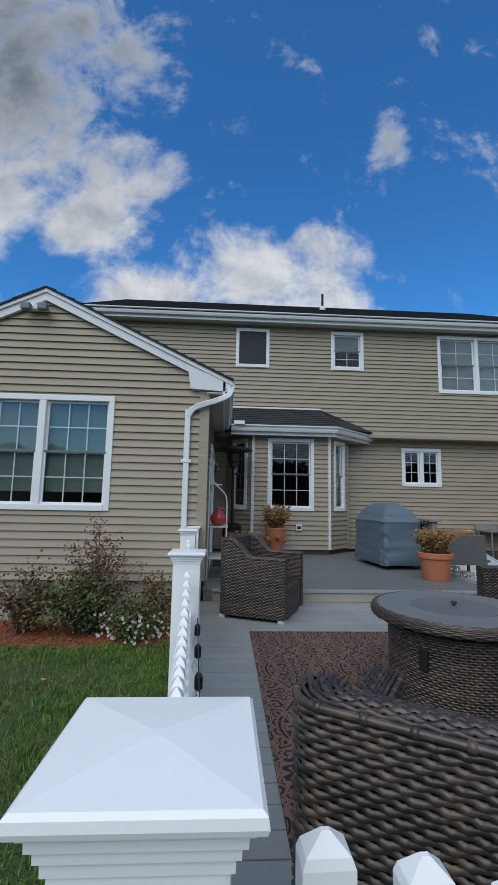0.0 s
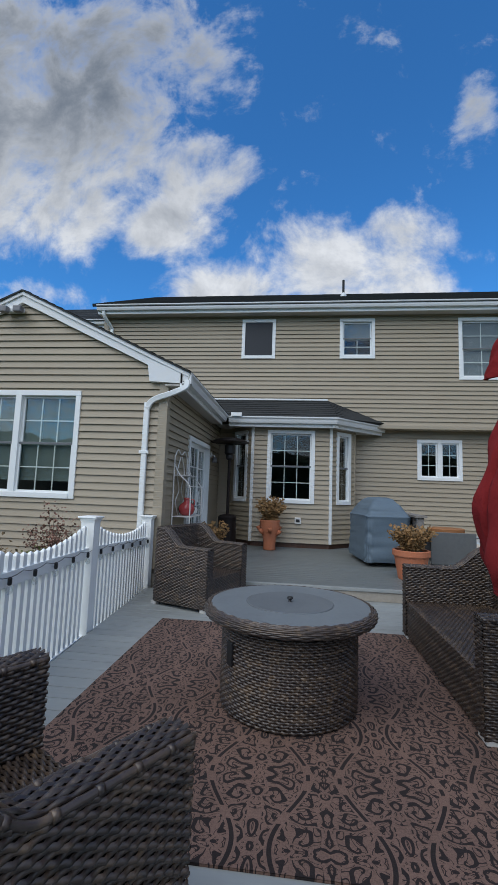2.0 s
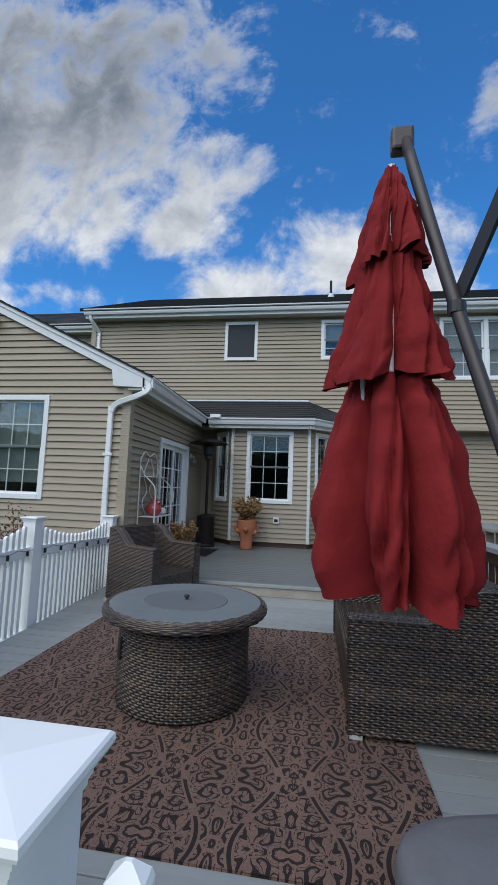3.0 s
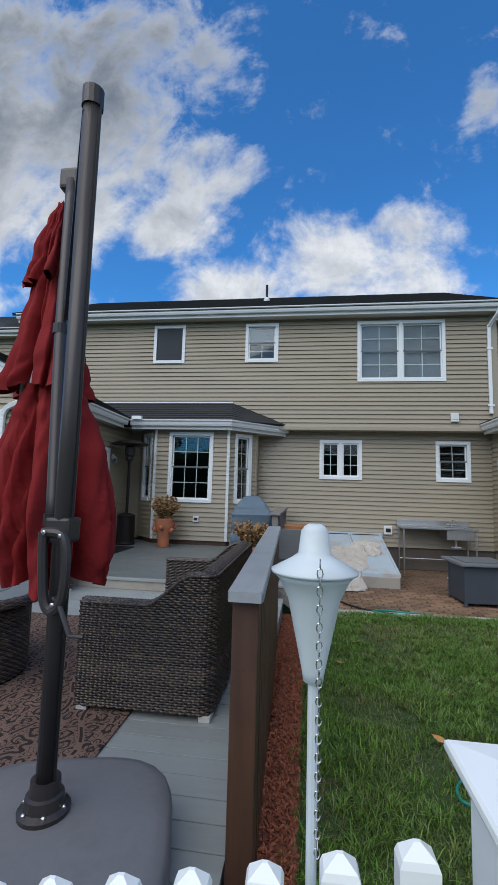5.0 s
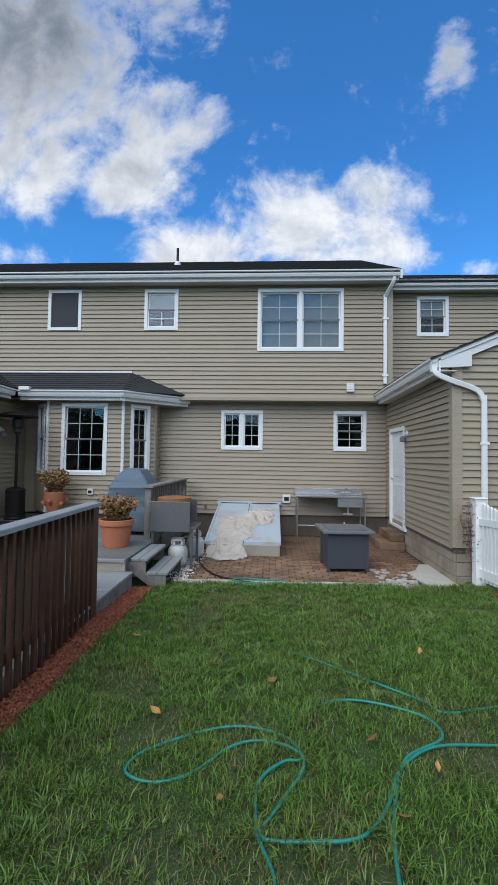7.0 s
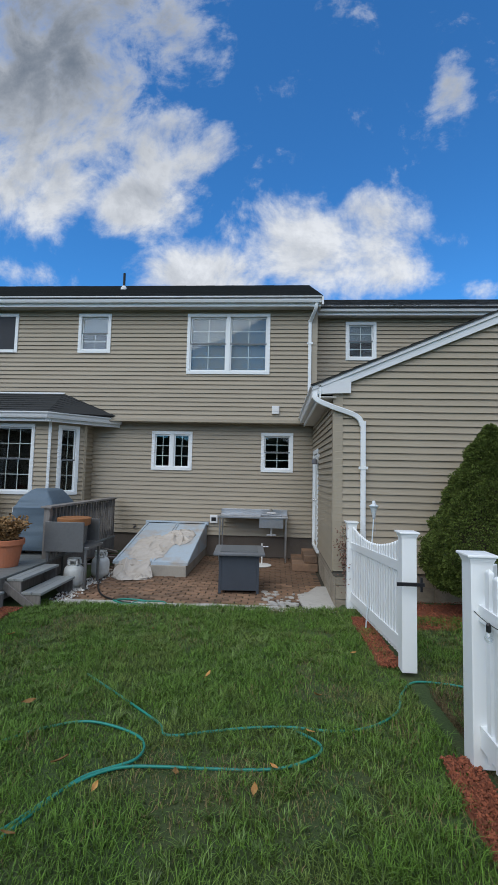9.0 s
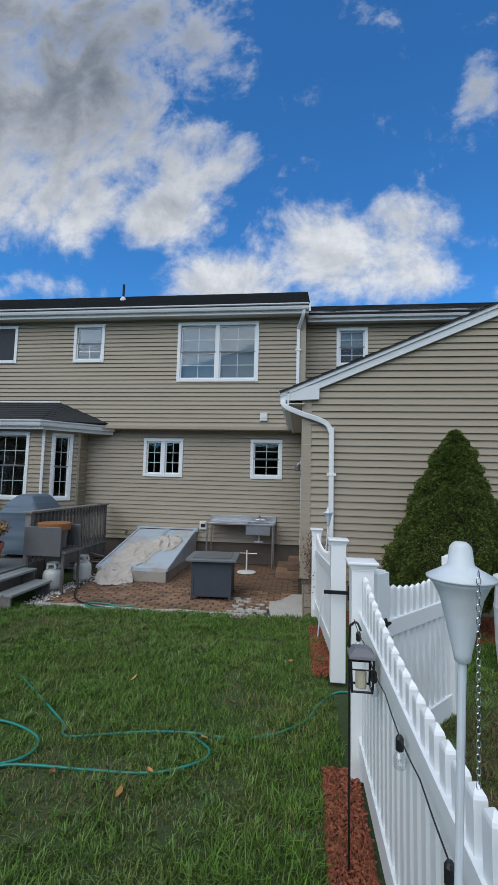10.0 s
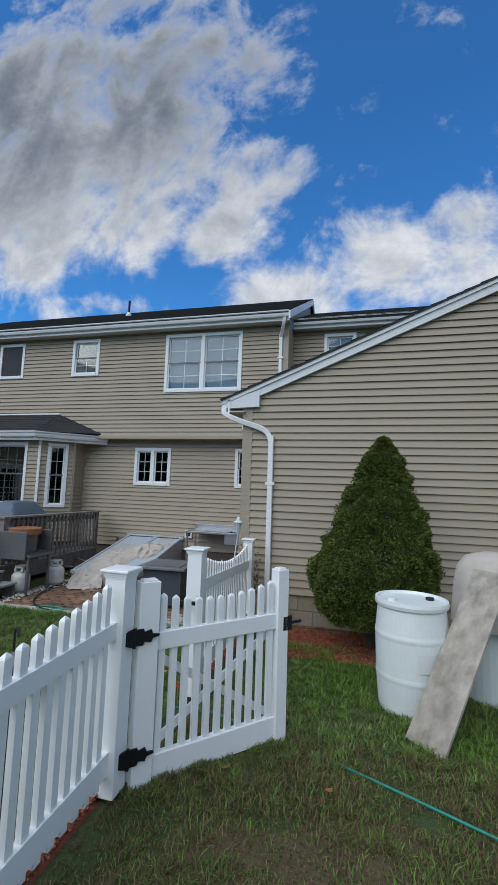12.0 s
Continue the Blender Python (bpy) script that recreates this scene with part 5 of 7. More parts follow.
slide = foot.lerp(top, 0.335)
bm = bm_new()
box(bm, -0.05, 0.045, -0.042, 0.042, 0.06, 0.15, 0.012)
grip = part("slide_grip", bm, MAST, umb)
grip.matrix_basis = at(slide.x, slide.y, slide.z)
bm = bm_new()
loop = curve([(-0.045, -0.05, 0.10), (0.03, -0.055, 0.09), (0.052, -0.06, 0.0), (0.045, -0.06, -0.12), (0.01, -0.055, -0.165), (-0.025, -0.05, -0.13), (-0.04, -0.05, 0.0), (-0.045, -0.05, 0.10)], 5)
tube(bm, loop, 0.017, 8)
part("grip_handle", bm, MAST, grip)
for x, z in ((-0.03, 0.10), (0.03, 0.09), (0.02, -0.14)):
    bm = bm_new()
    turned(bm, [(0.008, 0), (0.008, 0.006), (0.004, 0.009)], 8)
    bolt = part("bolt", bm, STEEL, grip, "bright steel bolt")
    bolt.matrix_basis = pose(x, -0.068, z, 90)
crank = foot.lerp(top, 0.285)
bm = bm_new()
tube(bm, [(crank.x, crank.y - 0.03, crank.z), (crank.x + 0.04, crank.y - 0.07, crank.z), (crank.x + 0.10, crank.y - 0.09, crank.z - 0.10), (crank.x + 0.15, crank.y - 0.09, crank.z - 0.10)], 0.009, 8)
part("crank_handle", bm, MAST, umb)


def cloth_tier(c_top, c_bot, profile, panels, seed, droop):
    """Cloth hanging in loose panels between ribs; profile: (radius, height) pairs from the top down."""
    rng = random.Random(seed)
    ph, drops = rng.uniform(0, 6.28), [rng.uniform(0, 1) for _ in range(panels)]
    n, m = 144, 40
    rows = []
    for j in range(m + 1):
        t = j / m
        f = t * (len(profile) - 1)
        i = min(int(f), len(profile) - 2)
        g = f - i
        g2 = g * g * (3 - 2 * g)
        rad, z = profile[i][0] + (profile[i + 1][0] - profile[i][0]) * g2, profile[i][1] + (profile[i + 1][1] - profile[i][1]) * g
        row = []
        for k in range(n):
            a = 2 * math.pi * k / n
            w = a + 0.22 * math.sin(2 * a + ph) + 0.10 * math.sin(5 * a + 2 * ph + 2.5 * t) * t
            q = panels * w / 2 + ph
            loop = abs(math.sin(q))
            drape = math.sin(2.3 * q + 3 * t + 3 * math.sin(a * 2 + seed)) * 0.05 + 0.055 * abs(math.sin(3.5 * a + 1.2 * math.sin(3 * a + seed) + 0.8 * t)) * t + 0.06 * noise.noise((3.2 * math.cos(a), 3.2 * math.sin(a), 5 * t + seed))
            crease = -0.30 * max(0.0, 1 - 5 * abs(noise.noise((3.2 * math.cos(a + 0.4 * t), 3.2 * math.sin(a + 0.4 * t), 0.5 * t + seed * 3)))) ** 1.5
            crease += -0.09 * max(0.0, 1 - 4 * abs(noise.noise((2.5 * math.cos(a + 1.8 * t), 2.5 * math.sin(a + 1.8 * t), 1.2 * t + seed))))
            deep = 0.42 + 0.36 * t
            r = rad * (1 + 0.14 - deep * (1 - loop) ** 1.5 + (drape + crease) * (0.4 + t))
            d = drops[int((q / math.pi) % panels)]
            zz = z - droop * t * t * (0.25 + 0.75 * loop * (0.5 + 0.5 * d)) + 0.015 * noise.noise((a * 3, t * 7, seed))
            ex, ey = 1.12 * r * math.cos(a), 0.80 * r * math.sin(a)
            row.append((c_top[0] + (c_bot[0] - c_top[0]) * t - 0.65 * ex - 0.76 * ey, c_top[1] + (c_bot[1] - c_top[1]) * t + 0.76 * ex - 0.65 * ey, zz))
        rows.append(row)
    return rows


canopy = None
TIERS = (((2.515, -8.08), (2.50, -8.085), ((0.03, 2.98), (0.07, 2.88), (0.125, 2.73), (0.175, 2.56)), 5, 1, 0.08),
         ((2.505, -8.085), (2.50, -8.075), ((0.085, 2.62), (0.125, 2.48), (0.17, 2.30), (0.21, 2.14), (0.235, 2.04)), 6, 2, 0.09),
         ((2.515, -8.06), (2.55, -7.99), ((0.16, 1.99), (0.19, 1.93), (0.235, 1.84), (0.29, 1.66), (0.335, 1.42), (0.335, 1.25), (0.30, 1.13)), 6, 7, 0.11))
for ct, cb, prof, f, sd, dr in TIERS:
    bm = bm_new()
    g = quadmesh(bm, cloth_tier(ct, cb, prof, f, sd, dr), close_u=True)
    if canopy is None:
        bm.faces.new(g[0])
    ob = part("canopy" if canopy is None else "canopy_fold", bm, RED, umb if canopy is None else canopy, smooth=True)
    canopy = canopy or ob
for k in range(6):
    a = k * math.pi / 3 + 0.4
    bm = bm_new()
    tube(bm, [(2.52 + 0.03 * math.cos(a), -8.08 + 0.03 * math.sin(a), 2.9), (2.515 + 0.13 * math.cos(a), -8.07 + 0.13 * math.sin(a), 1.98), (2.54 + 0.14 * math.cos(a), -8.02 + 0.14 * math.sin(a), 1.45)], 0.011, 6)
    part("rib", bm, GUTTER, umb, "grey metal rib")
bm = bm_new()
tube(bm, [(2.52, -8.08, 3.0), (2.545, -8.0, 1.25)], 0.02, 8)
part("rib_bundle", bm, GUTTER, umb)

# ---- doors ----
DOORW = material("white door paint", (0.74, 0.78, 0.765), 0.45, grain=0.04, stain=0.2, stain_scale=3.0, dark=(0.5, 0.5, 0.48))
sl = thing("door_1", "white sliding patio door with gridded glass", "door", at(LWX1, -2.88, UZ, 90), kind="structure")
for b in ((0, 1.68, 1.95, 2.03), (0, 0.08, 0, 1.95), (1.60, 1.68, 0, 1.95), (0.08, 1.60, 0, 0.05)):
    bm = bm_new()
    box(bm, b[0], b[1], -0.04, 0.10, b[2], b[3], 0.005)
    part("door_frame", bm, WHITE, sl)
for k, (a, b, dy) in enumerate(((0.08, 0.88, 0.01), (0.80, 1.60, 0.05))):
    bm = bm_new()
    for q in ((a, a + 0.075, 0.05, 1.95), (b - 0.075, b, 0.05, 1.95), (a + 0.075, b - 0.075, 0.05, 0.15), (a + 0.075, b - 0.075, 1.87, 1.95)):
        box(bm, q[0], q[1], dy, dy + 0.035, q[2], q[3], 0.003)
    leaf = part("sliding_leaf", bm, WHITE, sl)
    bm = bm_new()
    box(bm, a + 0.075, b - 0.075, dy + 0.014, dy + 0.019, 0.15, 1.87)
    pane = part("pane", bm, GLASS, leaf)
    pane.visible_shadow = False
    for i in range(1, 3):
        bm = bm_new()
        x = a + 0.075 + (b - a - 0.15) * i / 3
        box(bm, x - 0.009, x + 0.009, dy + 0.006, dy + 0.013, 0.15, 1.87)
        part("muntin", bm, WHITE, leaf)
    for i in range(1, 5):
        bm = bm_new()
        z = 0.15 + 1.72 * i / 5
        box(bm, a + 0.075, b - 0.075, dy + 0.005, dy + 0.012, z - 0.009, z + 0.009)
        part("muntin", bm, WHITE, leaf)
    bm = bm_new()
    xx = b - 0.05 if k == 0 else a + 0.04
    box(bm, xx - 0.012, xx + 0.012, dy - 0.04, dy, 0.9, 1.1, 0.005)
    part("door_handle", bm, WHITE, leaf)
sd = thing("door_2", "white service door in a white frame above brick steps", "door", at(RWX, -0.04, 0.28, -90), kind="structure")
for b in ((0, 1.09, 1.94, 2.02), (0, 0.09, 0, 1.94), (1.0, 1.09, 0, 1.94), (-0.02, 1.12, -0.05, 0.0)):
    bm = bm_new()
    box(bm, b[0], b[1], -0.035, 0.10, b[2], b[3], 0.005)
    part("door_frame", bm, WHITE, sd)
bm = bm_new()
box(bm, 0.095, 0.995, 0.02, 0.06, 0.005, 1.935, 0.003)
leaf = part("door_leaf", bm, DOORW, sd)
for z0, z1 in ((0.18, 0.85), (1.0, 1.75)):
    bm = bm_new()
    box(bm, 0.22, 0.87, 0.008, 0.021, z0, z1, 0.006)
    part("door_panel", bm, DOORW, leaf)
bm = bm_new()
turned(bm, [(0.02, 0), (0.012, 0.02), (0.028, 0.035), (0.026, 0.06), (0.008, 0.066)], 12)
knob = part("door_knob", bm, STEEL, leaf, "brushed steel knob")
knob.matrix_basis = pose(0.18, 0.02, 0.95, 90)

# ---- small fittings on the walls ----
PLASTIC = material("pale plastic", (0.70, 0.70, 0.68), 0.5, grain=0.03)


def wall_box(name, label, x, y, z, w, h, d=0.07, dark=None):
    root = thing(name, label, "fitting", at(x, y, z))
    bm = bm_new()
    box(bm, -w / 2, w / 2, -d, -0.012, -h / 2, h / 2, 0.012)
    part("housing", bm, PLASTIC, root)
    bm = bm_new()
    box(bm, -w * 0.3, w * 0.3, -d - 0.008, -d + 0.002, -h * 0.22, h * 0.22, 0.003)
    part("cover", bm, dark or PLASTIC, root)
    return root


wall_box("vent_hood", "pale square vent on the upper wall", 7.01, 0, 3.23, 0.17, 0.19)
wall_box("outlet_box", "pale weatherproof outlet box on the bay", 1.41, -0.665, 0.86, 0.13, 0.13, 0.06, BLACK)
wall_box("dryer_vent", "pale round-mouthed vent on the lower wall", 5.62, 0.31, 0.70, 0.18, 0.19, 0.08, BLACK)
tap = thing("garden_tap", "small dark garden tap on the wall", "tap", at(3.75, 0.29, 0.48))
bm = bm_new()
tube(bm, [(0, 0.03, 0), (0, -0.07, 0), (0, -0.09, -0.05)], 0.016, 8)
part("spout", bm, MAST, tap)
bm = bm_new()
tube(bm, [(-0.04, -0.05, 0.04), (0.04, -0.05, 0.04)], 0.009, 6)
part("handle", bm, MAST, tap)


def flood(x, y, z, turn, label):
    root = thing("wall_light", label, "lamp", at(x, y, z, turn))
    bm = bm_new()
    turned(bm, [(0.055, 0), (0.055, 0.025), (0.03, 0.04)], 14)
    plate = part("plate", bm, GUTTER, root)
    plate.matrix_basis = pose(0, -0.005, 0, 90)
    bm = bm_new()
    tube(bm, curve([(0, -0.03, 0), (0, -0.08, -0.01), (0, -0.10, -0.05)], 4), 0.012, 8)
    part("arm", bm, GUTTER, root)
    bm = bm_new()
    turned(bm, [(0.05, -0.16), (0.058, -0.14), (0.055, -0.08), (0.03, -0.05), (0.015, -0.045)], 14, 0, -0.10)
    part("lamp_head", bm, BASEP, root)


flood(RWX, -1.27, 2.14, -90, "small grey wall lamp beside the service door")
flood(LWX1, -1.02, 2.16, 90, "small dark wall lamp beside the patio door")
sec = thing("security_light", "twin-headed security light high on the gable", "lamp", at(-2.78, LWY - 0.02, 3.95))
bm = bm_new()
box(bm, -0.13, 0.13, -0.10, -0.015, -0.03, 0.04, 0.012)
part("housing", bm, GUTTER, sec)
for s in (-1, 1):
    bm = bm_new()
    box(bm, s * 0.11 - 0.06, s * 0.11 + 0.06, -0.20, -0.105, -0.06, 0.03, 0.015)
    part("lamp_head", bm, BASEP, sec)

# ---- things on the upper deck ----
TERRA = material("terracotta", (0.45, 0.155, 0.075), 0.85, grain=0.15, scale=30, stain=0.45, stain_scale=8.0, bump=0.15, dark=(0.33, 0.16, 0.11))
DRY = material("dry leaves", (0.26, 0.145, 0.055), 0.8, island=0.9, grain=0.2, stain=0.6, stain_scale=20.0, dark=(0.10, 0.10, 0.03))
COVER = material("blue grey cover fabric", (0.105, 0.150, 0.190), 0.75, grain=0.15, scale=60, stain=0.35, stain_scale=3.0, dark=(0.075, 0.10, 0.13), bump=0.1)
EARTH = material("potting soil", (0.05, 0.035, 0.025), 0.95, grain=0.4, scale=60, bump=0.6)


def sprigs(bm, n, base, spread, height, leaf, seed, stems=True):
    """Thin stems with small leaves, as one plant."""
    rng = random.Random(seed)
    for _ in range(n):
        a, r = rng.uniform(0, 6.283), rng.random() ** 0.5
        tip = Vector((math.cos(a) * spread * r, math.sin(a) * spread * r, height * rng.uniform(0.45, 1.0)))
        b = Vector((math.cos(a) * spread * 0.35 * r, math.sin(a) * spread * 0.35 * r, 0))
        bow = curve([b, b.lerp(tip, 0.5) + Vector((0, 0, 0.1 * height)), tip], 3)
        if stems:
            tube(bm, [base + p for p in bow], 0.0028, 4, cap=False, taper=0.5)
        for p in bow[1:]:
            for _ in range(3):
                d = Vector((rng.uniform(-1, 1), rng.uniform(-1, 1), rng.uniform(-0.3, 0.9))).normalized()
                s = d.orthogonal().normalized() * leaf * 0.32
                l = leaf * rng.uniform(0.6, 1.3)
                q = base + p
                vs = [bm.verts.new(v) for v in (q, q + d * l * 0.5 + s, q + d * l, q + d * l * 0.5 - s)]
                bm.faces.new(vs)


face = thing("strawberry_pot", "terracotta strawberry pot with side pockets and dry plants", "pot", at(0.86, -1.17, UZ))
bm = bm_new()
turned(bm, [(0.115, 0), (0.125, 0.02), (0.118, 0.10), (0.13, 0.22), (0.165, 0.34), (0.20, 0.46), (0.192, 0.53), (0.20, 0.56), (0.20, 0.585), (0.182, 0.585), (0.172, 0.54)], 28)
part("body", bm, TERRA, face, smooth=True)
for k, (a, z) in enumerate(((-2.5, 0.36), (-1.5, 0.40), (-0.4, 0.34), (0.7, 0.40), (1.7, 0.36), (2.8, 0.40))):
    bm = bm_new()
    r = 0.20 if z > 0.36 else 0.165
    c, s = math.cos(a), math.sin(a)
    tube(bm, [(c * (r - 0.03), s * (r - 0.03), z - 0.04), (c * (r + 0.035), s * (r + 0.035), z), (c * (r + 0.06), s * (r + 0.06), z + 0.045)], 0.033, 10, taper=1.25)
    part("pocket", bm, TERRA, face, smooth=True)
bm = bm_new()
sprigs(bm, 80, Vector((0, 0, 0.55)), 0.30, 0.46, 0.07, 3)
part("plant", bm, DRY, face, "dry brown stems and leaves")


def pot(label, x, y, z, r, h, seed, spread, tall, n=60):
    root = thing("flower_pot", label, "pot", at(x, y, z))
    bm = bm_new()
    turned(bm, [(r * 0.68, 0), (r * 0.70, 0.01), (r * 0.86, h * 0.6), (r * 0.90, h * 0.78), (r * 0.98, h * 0.79), (r, h * 0.82), (r, h * 0.98), (r * 0.97, h), (r * 0.88, h), (r * 0.86, h * 0.93)], 32)
    part("body", bm, TERRA, root, smooth=False)
    bm = bm_new()
    turned(bm, [(r * 0.86, h * 0.88), (r * 0.84, h * 0.93), (0.01, h * 0.95)], 24)
    part("soil", bm, EARTH, root)
    bm = bm_new()
    sprigs(bm, n, Vector((0, 0, h * 0.93)), spread, tall, 0.055, seed)
    part("plant", bm, DRY, root, "dry straw-coloured stems")
    return root


pot("large terracotta pot with dry straw-coloured plants on the deck", 3.00, -3.50, UZ, 0.255, 0.40, 8, 0.32, 0.36, 90)
pot("terracotta pot with dry plants behind the armchair", 0.08, -2.97, UZ, 0.17, 0.28, 11, 0.24, 0.36, 50)

grill = thing("covered_grill", "barbecue grill under a blue grey fabric cover", "grill", at(2.80, -2.03, UZ, 97))
bm = bm_new()
rows = []
SHAPE = ((0.07, 0.60, 0.365), (0.14, 0.615, 0.37), (0.45, 0.60, 0.355), (0.76, 0.60, 0.355), (0.80, 0.615, 0.365), (0.815, 0.595, 0.35), (0.96, 0.50, 0.265), (1.08, 0.38, 0.16), (1.11, 0.28, 0.10))
LEVELS = [tuple(p + (q - p) * s / 8 for p, q in zip(u, v)) for u, v in zip(SHAPE, SHAPE[1:]) for s in range(8)] + [SHAPE[-1]]
for z, sx, sy in LEVELS:
    row = []
    for k in range(96):
        a = 2 * math.pi * k / 96 + 0.12 * math.sin(8 * math.pi * k / 96)
        c, s = math.cos(a), math.sin(a)
        e = 0.17
        x, y = sx * math.copysign(abs(c) ** e, c), sy * math.copysign(abs(s) ** e, s)
        f = 1 + 0.02 * (1 - min(1, z / 0.9)) * math.sin(11 * a + 2 * z) + 0.06 * abs(noise.noise((x * 4, y * 4, z * 3 + x))) - 0.05 * max(0.0, 1 - 5 * abs(noise.noise((x * 3 + z * 2.2, y * 3 - z * 1.4, z * 2.0))))
        row.append((x * f, y * f, z + (0.03 * noise.noise((x * 3, y * 3, 1)) if z < 0.2 else 0.012 * noise.noise((x * 7, y * 7, z)))))
    rows.append(row)
g = quadmesh(bm, rows, close_u=True)
bm.faces.new(g[-1])
part("cover", bm, COVER, grill, smooth=True)
bm = bm_new()
box(bm, -0.38, 0.38, -0.26, 0.26, 0.07, 0.12, 0.005)
part("shelf", bm, STEEL, grill)
for sx in (-1, 1):
    for sy in (-1, 1):
        bm = bm_new()
        turned(bm, [(0.03, 0), (0.035, 0.02), (0.035, 0.05), (0.02, 0.07)], 12, sx * 0.34, sy * 0.22)
        part("caster", bm, BLACK, grill)

BRONZE = material("dark hammered bronze", (0.014, 0.010, 0.009), 0.45, grain=0.3, scale=80, spec=0.25)
heater = thing("patio_heater", "dark bronze patio heater with a round reflector", "heater", at(-0.02, -1.06, UZ))
bm = bm_new()
turned(bm, [(0.20, 0), (0.205, 0.03), (0.19, 0.06), (0.185, 0.55), (0.19, 0.60), (0.16, 0.63), (0.06, 0.66)], 28)
part("tank_housing", bm, BRONZE, heater, smooth=False)
bm = bm_new()
tube(bm, [(0, 0, 0.64), (0, 0, 1.80)], 0.03, 12)
part("pole", bm, BRONZE, heater)
bm = bm_new()
turned(bm, [(0.05, 1.76), (0.08, 1.80), (0.08, 1.86), (0.11, 1.90), (0.11, 2.06), (0.07, 2.10)], 20)
part("burner", bm, BLACK, heater)
bm = bm_new()
turned(bm, [(0.39, 2.125), (0.40, 2.12), (0.40, 2.13), (0.30, 2.18), (0.15, 2.215), (0.02, 2.225)], 36)
part("reflector", bm, BRONZE, heater, "dark bronze reflector")

rack = thing("plant_rack", "white wire plant rack with a curled top", "rack", at(-0.27, -3.38, UZ, 90))
RACKW = material("white painted wire", (0.66, 0.66, 0.64), 0.45)
for x in (-0.36, 0.36):
    for y in (-0.13, 0.13):
        bm = bm_new()
        tube(bm, [(x, y, 0), (x, y, 1.05 if y < 0 else 1.62)], 0.010, 8)
        part("leg", bm, RACKW, rack)
bm = bm_new()
tube(bm, curve([(-0.36, 0.13, 1.60), (-0.2, 0.13, 1.72), (0, 0.13, 1.66), (0.2, 0.13, 1.72), (0.36, 0.13, 1.60)], 6), 0.009, 6)
part("top_curl", bm, RACKW, rack)
for s in (-1, 1):
    bm = bm_new()
    tube(bm, curve([(s * 0.36, -0.13, 1.05), (s * 0.36, -0.10, 1.2), (s * 0.36, 0.05, 1.35), (s * 0.36, 0.13, 1.5)], 5), 0.009, 6)
    part("side_curl", bm, RACKW, rack)
    bm = bm_new()
    tube(bm, curve([(s * 0.05, 0.13, 0.74), (s * 0.22, 0.13, 0.95), (s * 0.06, 0.13, 1.12), (s * 0.2, 0.13, 1.38), (s * 0.04, 0.13, 1.62)], 6), 0.008, 6)
    part("back_scroll", bm, RACKW, rack)
for z, d in ((0.30, 0.14), (0.74, 0.14), (1.34, 0.09)):
    bm = bm_new()
    box(bm, -0.36, 0.36, 0.13 - 2 * d, 0.13, z - 0.012, z, 0.003)
    part("shelf", bm, RACKW, rack)
REDGLAZE = material("red glazed ceramic", (0.38, 0.055, 0.055), 0.25, grain=0.1)
jug = thing("ceramic_jug", "red glazed ceramic jug on the plant rack", "jug", at(-0.26, -3.46, UZ + 0.742))
bm = bm_new()
turned(bm, [(0.06, 0), (0.10, 0.03), (0.125, 0.09), (0.11, 0.15), (0.05, 0.20), (0.04, 0.235), (0.052, 0.265)], 24)
part("body", bm, REDGLAZE, jug, smooth=True)
bm = bm_new()
tube(bm, curve([(0.045, 0, 0.24), (0.11, 0, 0.23), (0.115, 0, 0.16)], 5), 0.010, 8)
part("handle", bm, REDGLAZE, jug)
lan = thing("white_lantern", "small white lidded pot on the plant rack", "ornament", at(-0.26, -3.20, UZ + 0.742))
bm = bm_new()
turned(bm, [(0.06, 0), (0.10, 0.03), (0.105, 0.08), (0.08, 0.12)], 20)
part("bowl", bm, PLASTIC, lan)
bm = bm_new()
turned(bm, [(0.09, 0.121), (0.05, 0.15), (0.01, 0.19)], 20)
part("lid", bm, MAST, lan)
mat_ = thing("door_mat", "black door mat by the patio door", "mat", at(0.05, -2.0, UZ))
bm = bm_new()
box(bm, -0.42, 0.30, -0.40, 0.55, 0.001, 0.014, 0.004)
part("pad", bm, BLACK, mat_)

# old railing beside the steps
old = thing("old_railing", "weathered grey wooden railing on the upper deck", "railing")
for y in (-2.86, -0.02):
    bm = bm_new()
    box(bm, 3.24, 3.34, y - 0.05, y + 0.05, -0.1, 1.12, 0.006)
    part("post", bm, OLDWOOD, old)
bm = bm_new()
box(bm, 3.20, 3.38, -2.95, 0.06, 1.12, 1.155, 0.006)
part("cap_board", bm, OLDWOOD, old)
for z in (0.38, 0.98):
    bm = bm_new()
    box(bm, 3.27, 3.31, -2.81, -0.07, z, z + 0.085, 0.004)
    part("stringer", bm, OLDWOOD, old)
bm = bm_new()
box(bm, -0.018, 0.018, -0.018, 0.018, 0.25, 1.118, 0.003)
bal2 = part("baluster", bm, OLDWOOD, old)
bal2.matrix_basis = at(3.33, -2.70)
for k in range(1, 21):
    shared("baluster", bal2.data, old, at(3.33, -2.70 + k * 0.127))

# steps from the deck down to the patio
steps = thing("deck_steps", "weathered grey wooden steps down to the patio", "steps")
